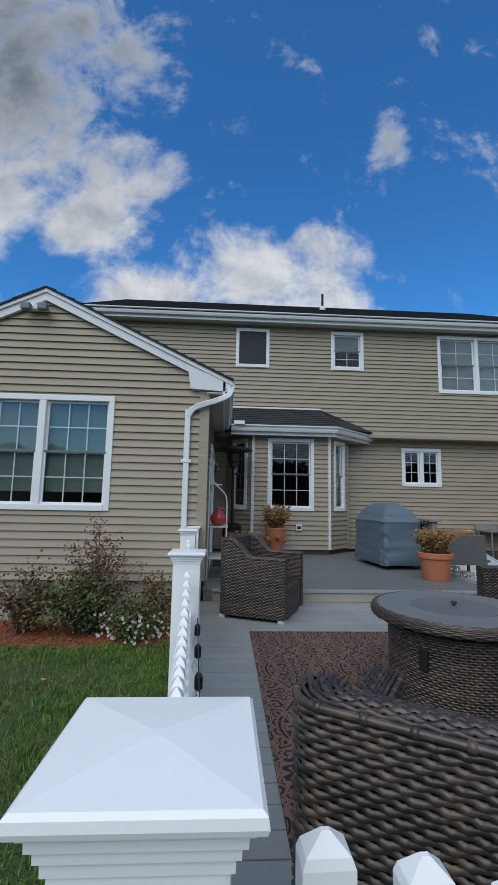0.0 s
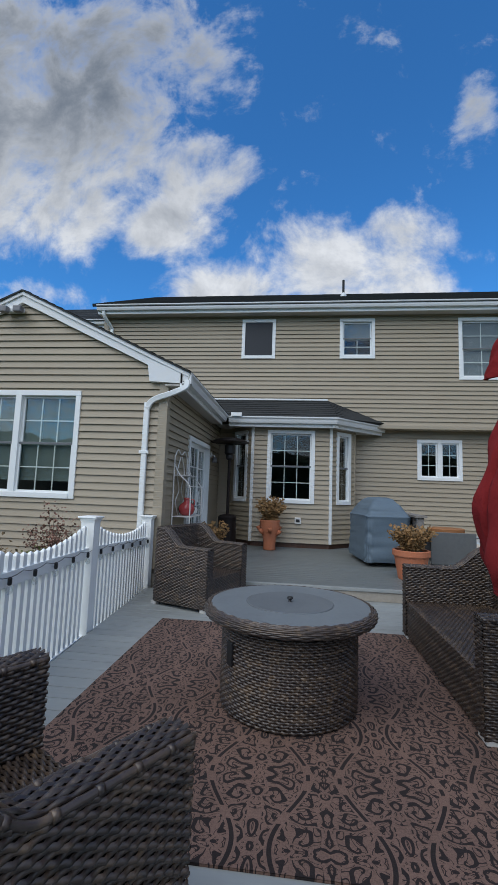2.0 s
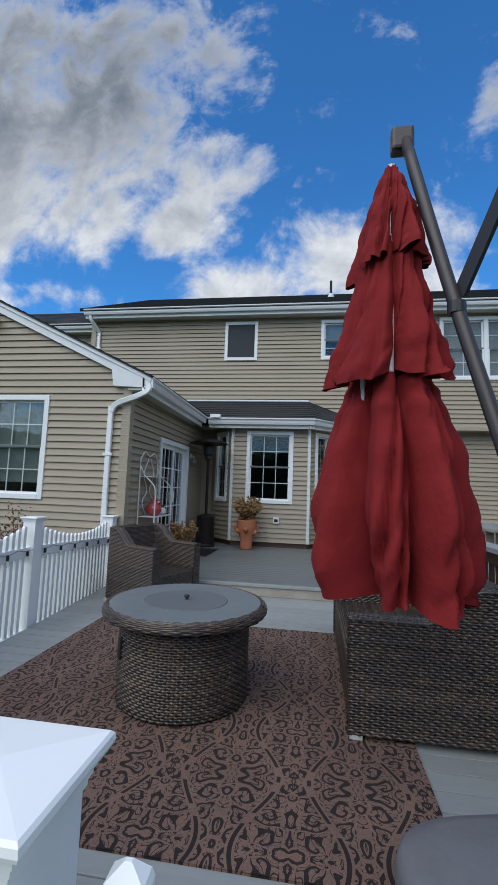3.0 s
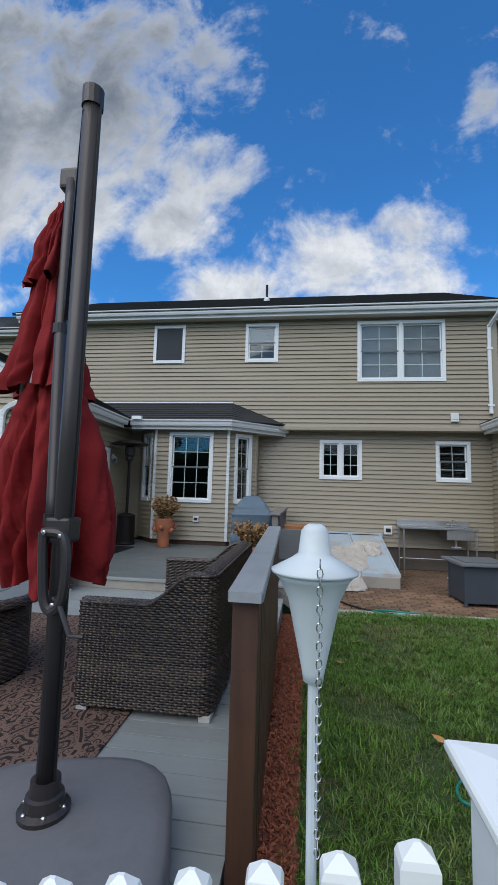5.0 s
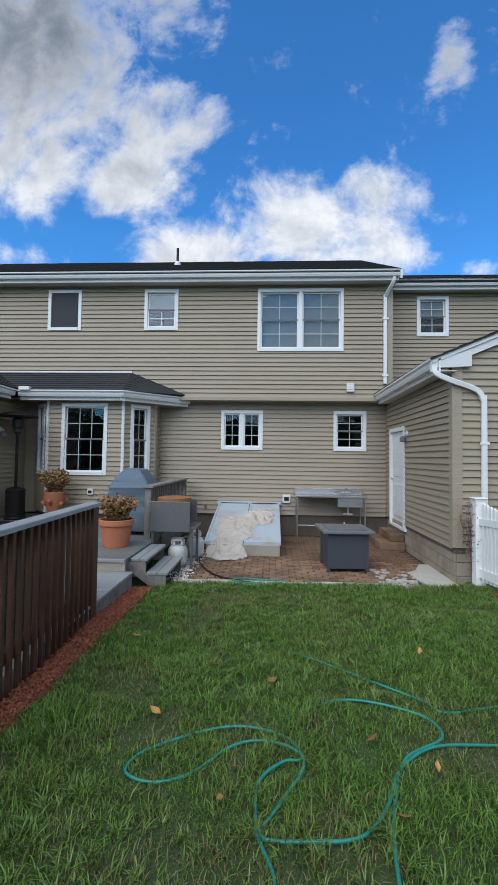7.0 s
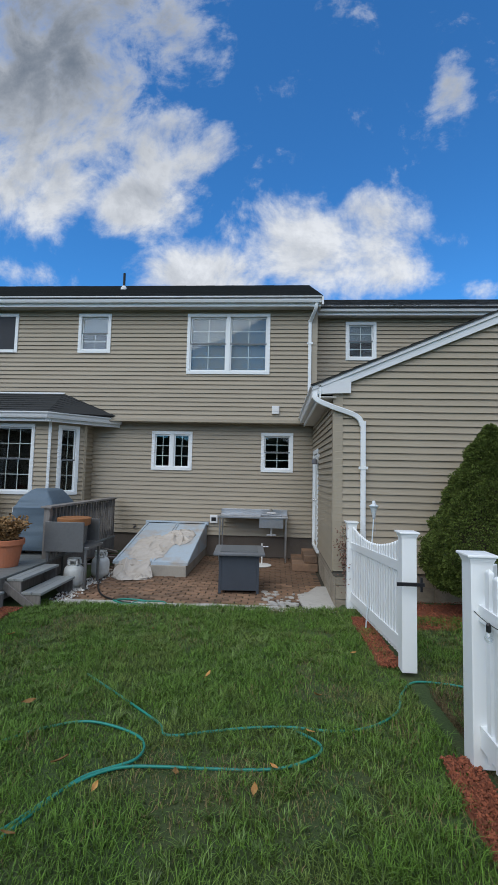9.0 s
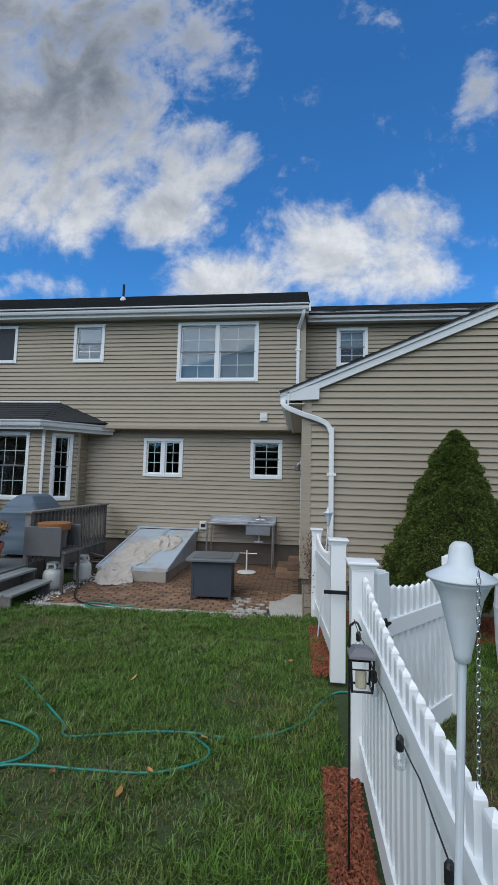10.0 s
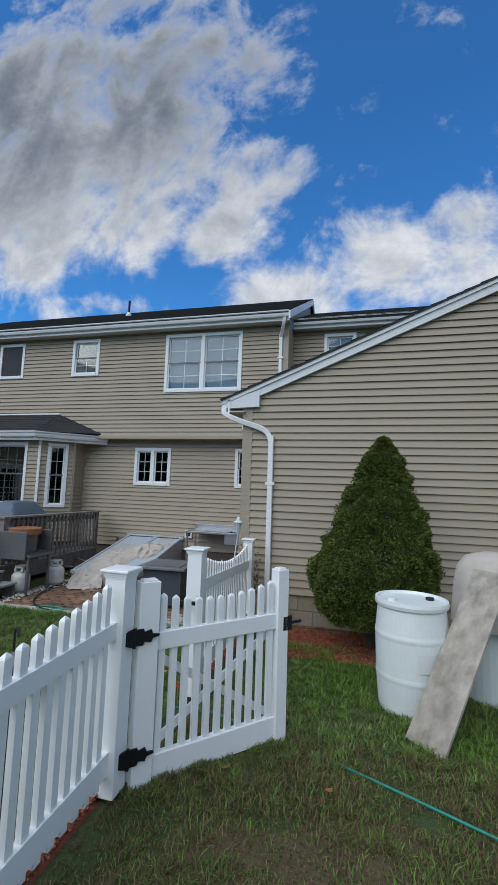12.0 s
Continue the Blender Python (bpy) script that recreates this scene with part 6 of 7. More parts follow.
for k, (x0, x1, z) in enumerate(((3.425, 3.66, 0.275), (3.64, 3.93, 0.10))):
    for j in range(2):
        bm = bm_new()
        xa = x0 + j * (x1 - x0) / 2
        box(bm, xa + 0.004, xa + (x1 - x0) / 2 - 0.004, -4.13, -3.14, z - 0.035, z, 0.005)
        part("tread", bm, DECK, steps)
    bm = bm_new()
    box(bm, x0 + 0.02, x1 - 0.03, -3.18, -3.15, z - 0.24, z - 0.036)
    part("stringer", bm, OLDWOOD, steps)
    bm = bm_new()
    box(bm, x0 + 0.02, x1 - 0.03, -4.12, -4.09, z - 0.24, z - 0.036)
    part("stringer", bm, OLDWOOD, steps)
bm = bm_new()
vs = box(bm, -0.05, 0.05, -0.018, 0.018, 0, 0.52, 0.003)
brace = part("brace", bm, OLDWOOD, steps, "pale diagonal brace board")
brace.matrix_basis = pose(3.40, -4.155, 0.20, 0, 125, 0)

# ---- patio ----
PZ = -0.13
patio = thing("patio", "worn red brick paver patio with mortar stains", "patio", kind="structure")
bm = bm_new()
box(bm, 3.72, 7.928, -3.80, 0.34, PZ - 0.12, PZ - 0.016)
part("bedding", bm, material("dark joint sand", (0.045, 0.036, 0.026), 0.95, grain=0.5, scale=60, bump=0.5, stain=0.6, dark=(0.05, 0.06, 0.02)), patio)
slab_mat = material("pale concrete patch", (0.48, 0.46, 0.42), 0.85, grain=0.2, scale=40, bump=0.3, stain=0.5, stain_scale=4.0)
bm = bm_new()
slab(bm, [(7.50, -3.70), (7.92, -3.70), (7.925, -2.30), (7.76, -2.32), (7.58, -2.72), (7.42, -3.15)], PZ - 0.05, PZ + 0.010)
part("concrete_strip", bm, slab_mat, patio, "pale broken concrete edge")
bm = bm_new()
pts = [(3.75 + 0.2 * k, -3.80 - 0.03 * random.random()) for k in range(18)] + [(7.3 - 0.25 * k, -3.60 + 0.06 * random.random()) for k in range(14)]
slab(bm, pts, PZ - 0.05, PZ + 0.012)
part("concrete_edge", bm, slab_mat, patio, "pale mortar edge")
bm = bm_new()
box(bm, -0.091, 0.091, -0.0415, 0.0415, -0.04, 0.0, 0.008)
brick0 = None
rest = bm_new()
count = 0
for j in range(40):
    for i in range(21):
        x, y = 3.86 + 0.2 * i + (0.1 if j % 2 else 0.0), -3.68 + 0.1 * j
        if x > 7.82 or y > 0.2 or (x > 7.1 and y < -3.2):
            continue
        m = pose(x + random.uniform(-0.004, 0.004), y + random.uniform(-0.003, 0.003), PZ + random.uniform(-0.010, 0.005), random.uniform(-2, 2), random.uniform(-1.5, 1.5), random.uniform(-2.5, 2.5))
        if count < 300:
            if brick0 is None:
                brick0 = part("paver", bm, PAVER, patio)
                brick0.matrix_basis = m
            else:
                shared("paver", brick0.data, patio, m)
            count += 1
        else:
            vs = [rest.verts.new(m @ Vector(q)) for q in ((-0.088, -0.039, 0), (0.088, -0.039, 0), (0.088, 0.039, 0), (-0.088, 0.039, 0), (-0.092, -0.043, -0.03), (0.092, -0.043, -0.03), (0.092, 0.043, -0.03), (-0.092, 0.043, -0.03))]
            for q in ((0, 1, 2, 3), (4, 5, 1, 0), (5, 6, 2, 1), (6, 7, 3, 2), (7, 4, 0, 3)):
                rest.faces.new([vs[k] for k in q])
tagged(part("pavers_beyond", rest, PAVER, patio), kind="stuff")
bm = bm_new()
rng = random.Random(14)
for _ in range(150):
    f = rng.random()
    x, y = (7.62 - 0.85 * rng.random() ** 1.6, -2.75 - 0.95 * rng.random()) if f < 0.6 else (rng.uniform(5.2, 8.05), -3.70 + rng.gauss(0, 0.05))
    r, n = rng.uniform(0.02, 0.06), rng.randint(5, 7)
    slab(bm, [(x + r * rng.uniform(0.7, 1.25) * math.cos(2 * math.pi * k / n), y + 0.8 * r * rng.uniform(0.7, 1.25) * math.sin(2 * math.pi * k / n)) for k in range(n)], PZ - 0.02, PZ + rng.uniform(0.006, 0.016))
tagged(part("broken_concrete", bm, slab_mat, patio, "pale broken mortar and stones"), kind="stuff")
GRAVEL = material("white gravel", (0.55, 0.53, 0.48), 0.85, island=0.7, grain=0.15)
rng = random.Random(4)
bm = bm_new()
for _ in range(420):
    x, y = rng.uniform(3.78, 4.12), rng.uniform(-3.75, -1.6)
    if rng.random() < 0.5:
        x, y = 3.95 + rng.gauss(0, 0.05), rng.uniform(-3.8, -1.8)
    r = rng.uniform(0.010, 0.024)
    c = Vector((x, y, PZ + r * 0.5))
    vs = [bm.verts.new(c + Vector(d) * r * rng.uniform(0.7, 1.2)) for d in ((1, 0, 0), (0, 1, 0), (-1, 0, 0), (0, -1, 0), (0, 0, 0.9), (0, 0, -0.6))]
    for q in ((0, 1, 4), (1, 2, 4), (2, 3, 4), (3, 0, 4), (1, 0, 5), (2, 1, 5), (3, 2, 5), (0, 3, 5)):
        bm.faces.new([vs[k] for k in q])
tagged(part("gravel", bm, GRAVEL), "loose white gravel beside the patio", "gravel", kind="stuff")

# bulkhead hatch
HATCH = material("rusty white sheet metal", (0.42, 0.50, 0.56), 0.5, grain=0.1, scale=20, stain=0.7, stain_scale=2.2, dark=(0.42, 0.26, 0.12))
hatch = thing("cellar_bulkhead", "rusty pale metal cellar bulkhead on a concrete curb", "bulkhead")
bm = bm_new()
box(bm, 4.11, 5.44, -1.95, 0.34, PZ - 0.05, 0.06, 0.012)
part("curb", bm, CONCRETE, hatch, "stained concrete curb")
for s, x0, x1 in ((-1, 4.06, 4.78), (1, 4.78, 5.46)):
    bm = bm_new()
    prof = [(-1.92, 0.06), (0.28, 0.56), (0.28, 0.59), (-1.92, 0.09)]
    lo, hi = [bm.verts.new((x0 + 0.004, y, z)) for y, z in prof], [bm.verts.new((x1 - 0.004, y, z)) for y, z in prof]
    bm.faces.new(lo), bm.faces.new(hi[::-1])
    for i in range(4):
        bm.faces.new((lo[i], lo[(i + 1) % 4], hi[(i + 1) % 4], hi[i]))
    leaf_ = part("hatch_door", bm, HATCH, hatch)
    for xa, xb, ya, yb in ((x0 + 0.006, x0 + 0.045, -1.915, 0.275), (x1 - 0.045, x1 - 0.006, -1.915, 0.275), (x0 + 0.045, x1 - 0.045, -1.915, -1.86), (x0 + 0.045, x1 - 0.045, 0.22, 0.275)):
        bm = bm_new()
        q = [(xa, ya), (xb, ya), (xb, yb), (xa, yb)]
        lo = [bm.verts.new((x, y, 0.091 + (y + 1.92) * 0.2273)) for x, y in q]
        hi = [bm.verts.new((x, y, 0.109 + (y + 1.92) * 0.2273)) for x, y in q]
        bm.faces.new(lo), bm.faces.new(hi)
        for i in range(4):
            bm.faces.new((lo[i], lo[(i + 1) % 4], hi[(i + 1) % 4], hi[i]))
        part("rim", bm, HATCH, leaf_)
    bm = bm_new()
    xe = 4.06 if s < 0 else 5.43
    prof = [(-1.90, 0.055), (0.28, 0.055), (0.28, 0.585), (-1.90, 0.10)]
    lo, hi = [bm.verts.new((xe, y, z)) for y, z in prof], [bm.verts.new((xe + 0.03, y, z)) for y, z in prof]
    bm.faces.new(lo), bm.faces.new(hi[::-1])
    for i in range(4):
        bm.faces.new((lo[i], lo[(i + 1) % 4], hi[(i + 1) % 4], hi[i]))
    part("side_panel", bm, HATCH, hatch)
bm = bm_new()
box(bm, 4.02, 5.50, 0.22, 0.29, 0.55, 0.63, 0.006)
part("header", bm, HATCH, hatch)
CLOTH = material("dirty canvas cloth", (0.50, 0.46, 0.41), 0.9, grain=0.10, scale=40, stain=0.6, stain_scale=5.0, dark=(0.38, 0.31, 0.23), bump=0.15)


def heap(name, label, x0, x1, y0, y1, base, lift, seed):
    """A crumpled cloth lying on a surface given by base(x, y)."""
    bm = bm_new()
    n, rows = 80, []
    for j in range(n + 1):
        row = []
        for i in range(n + 1):
            u, v = i / n * 2 - 1, j / n * 2 - 1
            wob = 0.16 * noise.noise((u * 1.6 + seed, v * 1.6, seed))
            x = (x0 + x1) / 2 + (x1 - x0) / 2 * u * math.sqrt(1 - 0.42 * v * v) * (1 + wob)
            y = (y0 + y1) / 2 + (y1 - y0) / 2 * v * math.sqrt(1 - 0.42 * u * u) * (1 + wob)
            e = max(abs(u), abs(v))
            x += 0.05 * noise.noise((u * 4, v * 4, seed + 3)) * e
            y += 0.05 * noise.noise((u * 4, v * 4, seed + 7)) * e
            wx, wy = x + 0.10 * noise.noise((x * 3, y * 3, seed)), y + 0.10 * noise.noise((x * 3, y * 3, seed + 5))
            fold = 0.0
            for ang, fr in ((0.5 + seed, 9.0), (1.7 + seed, 12.0), (2.6 + seed, 17.0)):
                t = math.sin(fr * (wx * math.cos(ang) + wy * math.sin(ang)) + 2.5 * noise.noise((x * 2, y * 2, ang)))
                fold = max(fold, (1 - abs(t)) ** 1.6 * (0.55 + 0.6 * noise.noise((x * 3.1, y * 3.1, ang * 2))))
            bulk = 0.5 + 0.7 * noise.noise((x * 2.6, y * 2.6, seed))
            z = base(x, y) + 0.006 + lift * max(0.0, 1 - e ** 4) * (0.30 * max(0.0, bulk) + 0.75 * max(0.0, fold))
            row.append((x, y, z))
        rows.append(row)
    quadmesh(bm, rows)
    return tagged(part(name, bm, CLOTH, smooth=True), label, "cloth")


def on_hatch(x, y):
    return 0.09 + (y + 1.92) * 0.2273 if y > -1.92 else PZ + max(0.0, 0.17 * (1 - (-1.92 - y) / 0.16))


heap("drop_cloth", "dirty white canvas drop cloth crumpled on the bulkhead", 4.20, 5.00, -1.88, -0.55, on_hatch, 0.075, 3.0)
heap("drop_cloth", "beige canvas drop cloth bunched on the bulkhead", 4.70, 5.34, -1.05, -0.20, on_hatch, 0.13, 6.0)
heap("drop_cloth", "dirty white drop cloth spilling onto the pavers", 4.14, 4.86, -2.36, -1.82, on_hatch, 0.14, 9.0)

# steel sink table
sink = thing("sink_table", "stainless steel outdoor sink table against the wall", "sink")
TIN = material("stainless steel", (0.50, 0.50, 0.50), 0.35, metal=0.9, grain=0.12, scale=20, stain=0.3, stain_scale=3.0)
bm = bm_new()
for b in ((5.80, 6.72, -0.40, 0.22, 0.80, 0.84), (7.20, 7.32, -0.40, 0.22, 0.80, 0.84), (6.72, 7.20, -0.40, -0.34, 0.80, 0.84), (6.72, 7.20, 0.12, 0.22, 0.80, 0.84)):
    box(bm, *b, 0.004)
part("worktop", bm, TIN, sink)
bm = bm_new()
box(bm, 5.80, 7.32, 0.19, 0.23, 0.84, 0.96, 0.004)
part("backsplash", bm, TIN, sink)
bm = bm_new()
rows = [[(x, y, z) for x, y in ((6.70 + e, -0.37 + e), (7.22 - e, -0.37 + e), (7.22 - e, 0.15 - e), (6.70 + e, 0.15 - e))] for z, e in ((0.835, 0.02), (0.62, 0.03), (0.60, 0.05), (0.59, 0.05), (0.60, 0.0), (0.80, 0.0))]
g = quadmesh(bm, rows, close_u=True)
bm.faces.new(g[2]), bm.faces.new(g[3])
part("basin", bm, TIN, sink)
for x in (5.84, 7.28):
    for y in (-0.36, 0.15):
        bm = bm_new()
        tube(bm, [(x, y, PZ), (x, y, 0.80)], 0.018, 10)
        part("leg", bm, TIN, sink)
bm = bm_new()
tube(bm, [(5.84, 0.15, 0.12), (6.9, 0.15, 0.12)], 0.014, 8)
part("stretcher", bm, TIN, sink)
bm = bm_new()
tube(bm, curve([(6.96, 0.16, 0.84), (6.96, 0.16, 0.95), (6.95, 0.05, 0.98), (6.95, -0.05, 0.93)], 5), 0.013, 8)
tube(bm, [(6.86, 0.16, 0.88), (7.06, 0.16, 0.88)], 0.012, 8)
part("faucet", bm, STEEL, sink)
bm = bm_new()
tube(bm, [(6.96, -0.1, 0.60), (6.96, -0.1, 0.40)], 0.022, 8)
tube(bm, [(6.86, -0.1, 0.42), (7.06, -0.1, 0.42)], 0.018, 8)
part("drain", bm, PLASTIC, sink)

# square fire table under the garden windows
SLATE = material("slate blue painted metal", (0.050, 0.060, 0.075), 0.5, grain=0.1, scale=30, stain=0.25)
ft = thing("fire_table", "square slate grey fire table on the patio", "table", at(6.46, -2.62, PZ, 4))
bm = bm_new()
box(bm, -0.405, 0.405, -0.405, 0.405, 0.60, 0.645, 0.012)
part("tabletop", bm, material("grey slab top", (0.16, 0.17, 0.18), 0.4, grain=0.15, stain=0.3), ft)
bm = bm_new()
box(bm, -0.30, 0.30, -0.30, 0.30, 0.646, 0.658, 0.004)
part("lid", bm, TABLELID, ft)
for s in range(4):
    bm = bm_new()
    box(bm, -0.28, 0.28, -0.312, -0.295, 0.05, 0.60, 0.003)
    ob = part("side_panel", bm, SLATE, ft)
    ob.matrix_basis = at(0, 0, 0, 90 * s)
    bm = bm_new()
    box(bm, -0.32, -0.28, -0.32, -0.28, 0.0, 0.60, 0.004)
    ob = part("corner_leg", bm, SLATE, ft)
    ob.matrix_basis = at(0, 0, 0, 90 * s)

# griddle table, gas bottles, saucer
gt = thing("griddle_stand", "grey steel griddle stand with a folded side plate", "stand")
GREYST = material("dull grey steel", (0.17, 0.175, 0.175), 0.5, metal=0.6, grain=0.15, scale=25, stain=0.35, stain_scale=4.0)
bm = bm_new()
box(bm, 3.38, 4.02, -3.12, -3.09, 0.46, 0.93, 0.008)
part("front_plate", bm, GREYST, gt)
bm = bm_new()
box(bm, 3.38, 4.02, -2.50, -2.47, 0.56, 0.93, 0.008)
part("back_plate", bm, GREYST, gt)
bm = bm_new()
box(bm, 3.38, 4.10, -3.085, -2.51, 0.50, 0.54, 0.006)
part("top", bm, GREYST, gt)
for x in (3.42, 4.04):
    for y in (-3.05, -2.54):
        bm = bm_new()
        box(bm, x - 0.02, x + 0.02, y - 0.02, y + 0.02, PZ if x > 3.7 else PZ, 0.50, 0.003)
        part("leg", bm, GREYST, gt)
saucer = thing("wooden_lid", "round orange wooden lid on the griddle stand", "lid", at(3.70, -2.78, 0.545))
ORANGE = material("orange wood", (0.33, 0.14, 0.05), 0.6, grain=0.3, scale=25, stain=0.4, stretch=(0.2, 1, 1))
bm = bm_new()
turned(bm, [(0.24, 0.30), (0.26, 0.32), (0.27, 0.42), (0.25, 0.43)], 28)
part("disc", bm, ORANGE, saucer)
bm = bm_new()
turned(bm, [(0.20, 0.0), (0.22, 0.30)], 24)
part("bowl", bm, GREYST, saucer)
TANKW = material("scuffed white steel", (0.55, 0.57, 0.55), 0.5, grain=0.05, stain=0.4, stain_scale=7.0, dark=(0.33, 0.30, 0.25))
for k, (x, y) in enumerate(((3.80, -2.92), (3.95, -2.20))):
    tank = thing("gas_bottle", "white steel gas bottle beside the steps", "gas bottle", at(x, y, PZ), group="gas bottles")
    bm = bm_new()
    turned(bm, [(0.11, 0), (0.112, 0.035), (0.135, 0.045), (0.150, 0.075), (0.154, 0.11), (0.154, 0.26), (0.146, 0.305), (0.12, 0.34), (0.07, 0.365), (0.035, 0.372)], 28)
    part("body", bm, TANKW, tank, smooth=True)
    bm = bm_new()
    arc = [0.6 + 5.0 * i / 20 for i in range(21)]
    for z0, z1 in ((0.35, 0.375), (0.43, 0.465)):
        quadmesh(bm, [[(r * math.cos(a), r * math.sin(a), z) for a in arc] for r, z in ((0.100, z0), (0.104, z1), (0.096, z1), (0.092, z0))], close_v=True)
    for a in (0.6, 1.9, 3.1, 4.3, 5.6):
        box(bm, 0.098 * math.cos(a) - 0.014, 0.098 * math.cos(a) + 0.014, 0.098 * math.sin(a) - 0.014, 0.098 * math.sin(a) + 0.014, 0.37, 0.435)
    part("collar", bm, TANKW, tank)
    bm = bm_new()
    tube(bm, [(0, 0, 0.37), (0, 0, 0.43), (0.05, 0, 0.43)], 0.018, 8)
    part("valve", bm, STEEL, tank)
stp = thing("brick_steps", "worn brown brick steps below the service door", "steps", at(7.62, -0.58, PZ))
for k, (w, d, z) in enumerate(((0.50, 1.15, 0.0), (0.27, 0.95, 0.145))):
    for j in range(5):
        bm = bm_new()
        y0 = -d / 2 + d * j / 5
        box(bm, 0.28 - w, 0.275, y0 + 0.005, y0 + d / 5 - 0.005, z + 0.001, z + 0.14, 0.012)
        part("brick", bm, PAVER, stp)

# ---- gate, tree, barrel and the side yard ----
HINGE = material("black iron", (0.015, 0.015, 0.017), 0.45, metal=0.3)
gz = 0.062
gate = thing("garden_gate", "open white vinyl picket gate with diagonal braces", "gate", at(8.305, -7.148, gz, 48.0), group="")
GL = 1.10
for x in (0.05, GL - 0.05):
    bm = bm_new()
    box(bm, x - 0.045, x + (0.075 if x < 0.1 else 0.045), -0.045, 0.045, 0.0, 1.16, 0.004), box(bm, x - 0.03, x + (0.06 if x < 0.1 else 0.03), -0.03, 0.03, 1.16, 1.172, 0.005)
    part("stile", bm, VINYL, gate)
for z, h in ((0.03, 0.15), (0.76, 0.10)):
    bm = bm_new()
    box(bm, 0.126, GL - 0.096, -0.025, 0.025, z, z + h, 0.003)
    part("rail", bm, VINYL, gate)
for k in range(11):
    x = 0.125 + (k + 0.5) * (GL - 0.22) / 11
    f = 2 * x / GL - 1
    bm = bm_new()
    picket_mesh(bm, 1.13 - 0.10 * (1 - f * f) - 0.03, 0.020, 0.013)
    ob = part("picket", bm, VINYL, gate)
    ob.matrix_basis = at(x, 0.0, 0.03)
for s in (1, -1):
    bm = bm_new()
    a, b = ((0.10, 0.18), (GL - 0.10, 0.74)) if s > 0 else ((0.10, 0.74), (GL - 0.10, 0.18))
    dz = 0.03
    prism(bm, [(a[0], a[1] - dz), (b[0], b[1] - dz), (b[0], b[1] + dz), (a[0], a[1] + dz)], 0.027 + 0.012 * (s < 0), 0.038 + 0.012 * (s < 0))
    part("brace", bm, VINYL, gate)
for z in (0.22, 0.86):
    bm = bm_new()
    prism(bm, [(-0.095, z - 0.03), (-0.03, z - 0.052), (-0.03, z + 0.052), (-0.095, z + 0.03)], -0.062, -0.050)
    prism(bm, [(-0.018, z - 0.045), (0.028, z - 0.045), (0.036, z - 0.026), (0.075, z - 0.036), (0.085, z - 0.012), (0.125, z - 0.006), (0.125, z + 0.006), (0.085, z + 0.012), (0.075, z + 0.036), (0.036, z + 0.026), (0.028, z + 0.045), (-0.018, z + 0.045)], -0.058, -0.047)
    tube(bm, [(-0.025, -0.058, z - 0.055), (-0.025, -0.058, z + 0.055)], 0.010, 8)
    for x, dz in ((-0.07, 0.018), (-0.07, -0.018), (0.01, 0.028), (0.01, -0.028), (0.06, 0.0)):
        box(bm, x - 0.005, x + 0.005, -0.066, -0.056, z + dz - 0.005, z + dz + 0.005)
    part("hinge", bm, HINGE, gate, "black iron strap hinge")
bm = bm_new()
box(bm, GL - 0.05, GL + 0.03, -0.045, -0.031, 0.74, 0.84, 0.003), box(bm, GL + 0.02, GL + 0.12, -0.043, -0.031, 0.78, 0.80, 0.003)
part("latch", bm, HINGE, gate, "black iron latch")
catch = thing("gate_catch", "black iron gate catch on a fence post", "latch", at(8.22, -6.0, lawn_z(8.22, -6) + 0.80))
bm = bm_new()
box(bm, 0.055, 0.075, -0.085, -0.066, -0.06, 0.06, 0.003), box(bm, -0.14, 0.09, -0.087, -0.068, -0.015, 0.015, 0.003)
part("plate", bm, HINGE, catch)

# dwarf spruce: a trunk, limbs and thousands of needle tufts
SPRUCE = material("spruce needles", (0.098, 0.134, 0.028), 0.75, island=1.1, grain=0.2, stain=0.9, stain_scale=15.0, dark=(0.026, 0.040, 0.010), spec=0.2)
# brown-black that stands in for the shade deep inside the crown
CROWN_SHADOW = material("crown inner shadow", (0.035, 0.027, 0.014), 0.9, grain=0.5, scale=60, bump=0.6)
BARK = material("bark", (0.07, 0.05, 0.04), 0.9, grain=0.4, scale=40, bump=0.5)
tree = thing("dwarf_spruce", "dense dark green conical dwarf spruce by the wall", "tree", at(9.66, -4.10, lawn_z(9.66, -4.10)))
bm = bm_new()
tube(bm, [(0, 0, -0.05), (0.01, 0, 0.8), (0.05, -0.02, 2.2)], 0.07, 10, taper=0.2)
part("trunk", bm, BARK, tree)
rng = np.random.default_rng(12)
verts, faces = [], []
PROFILE = [(0.30, 0.46), (0.48, 0.68), (0.70, 0.76), (1.0, 0.71), (1.5, 0.56), (1.9, 0.35), (2.18, 0.23), (2.32, 0.11), (2.43, 0.012)]


def spruce_r(z):
    for (z0, r0), (z1, r1) in zip(PROFILE, PROFILE[1:]):
        if z0 <= z <= z1:
            return r0 + (r1 - r0) * (z - z0) / (z1 - z0)
    return 0.0


def spruce_lean(z):
    return 0.17 * (z / 2.5) ** 1.3


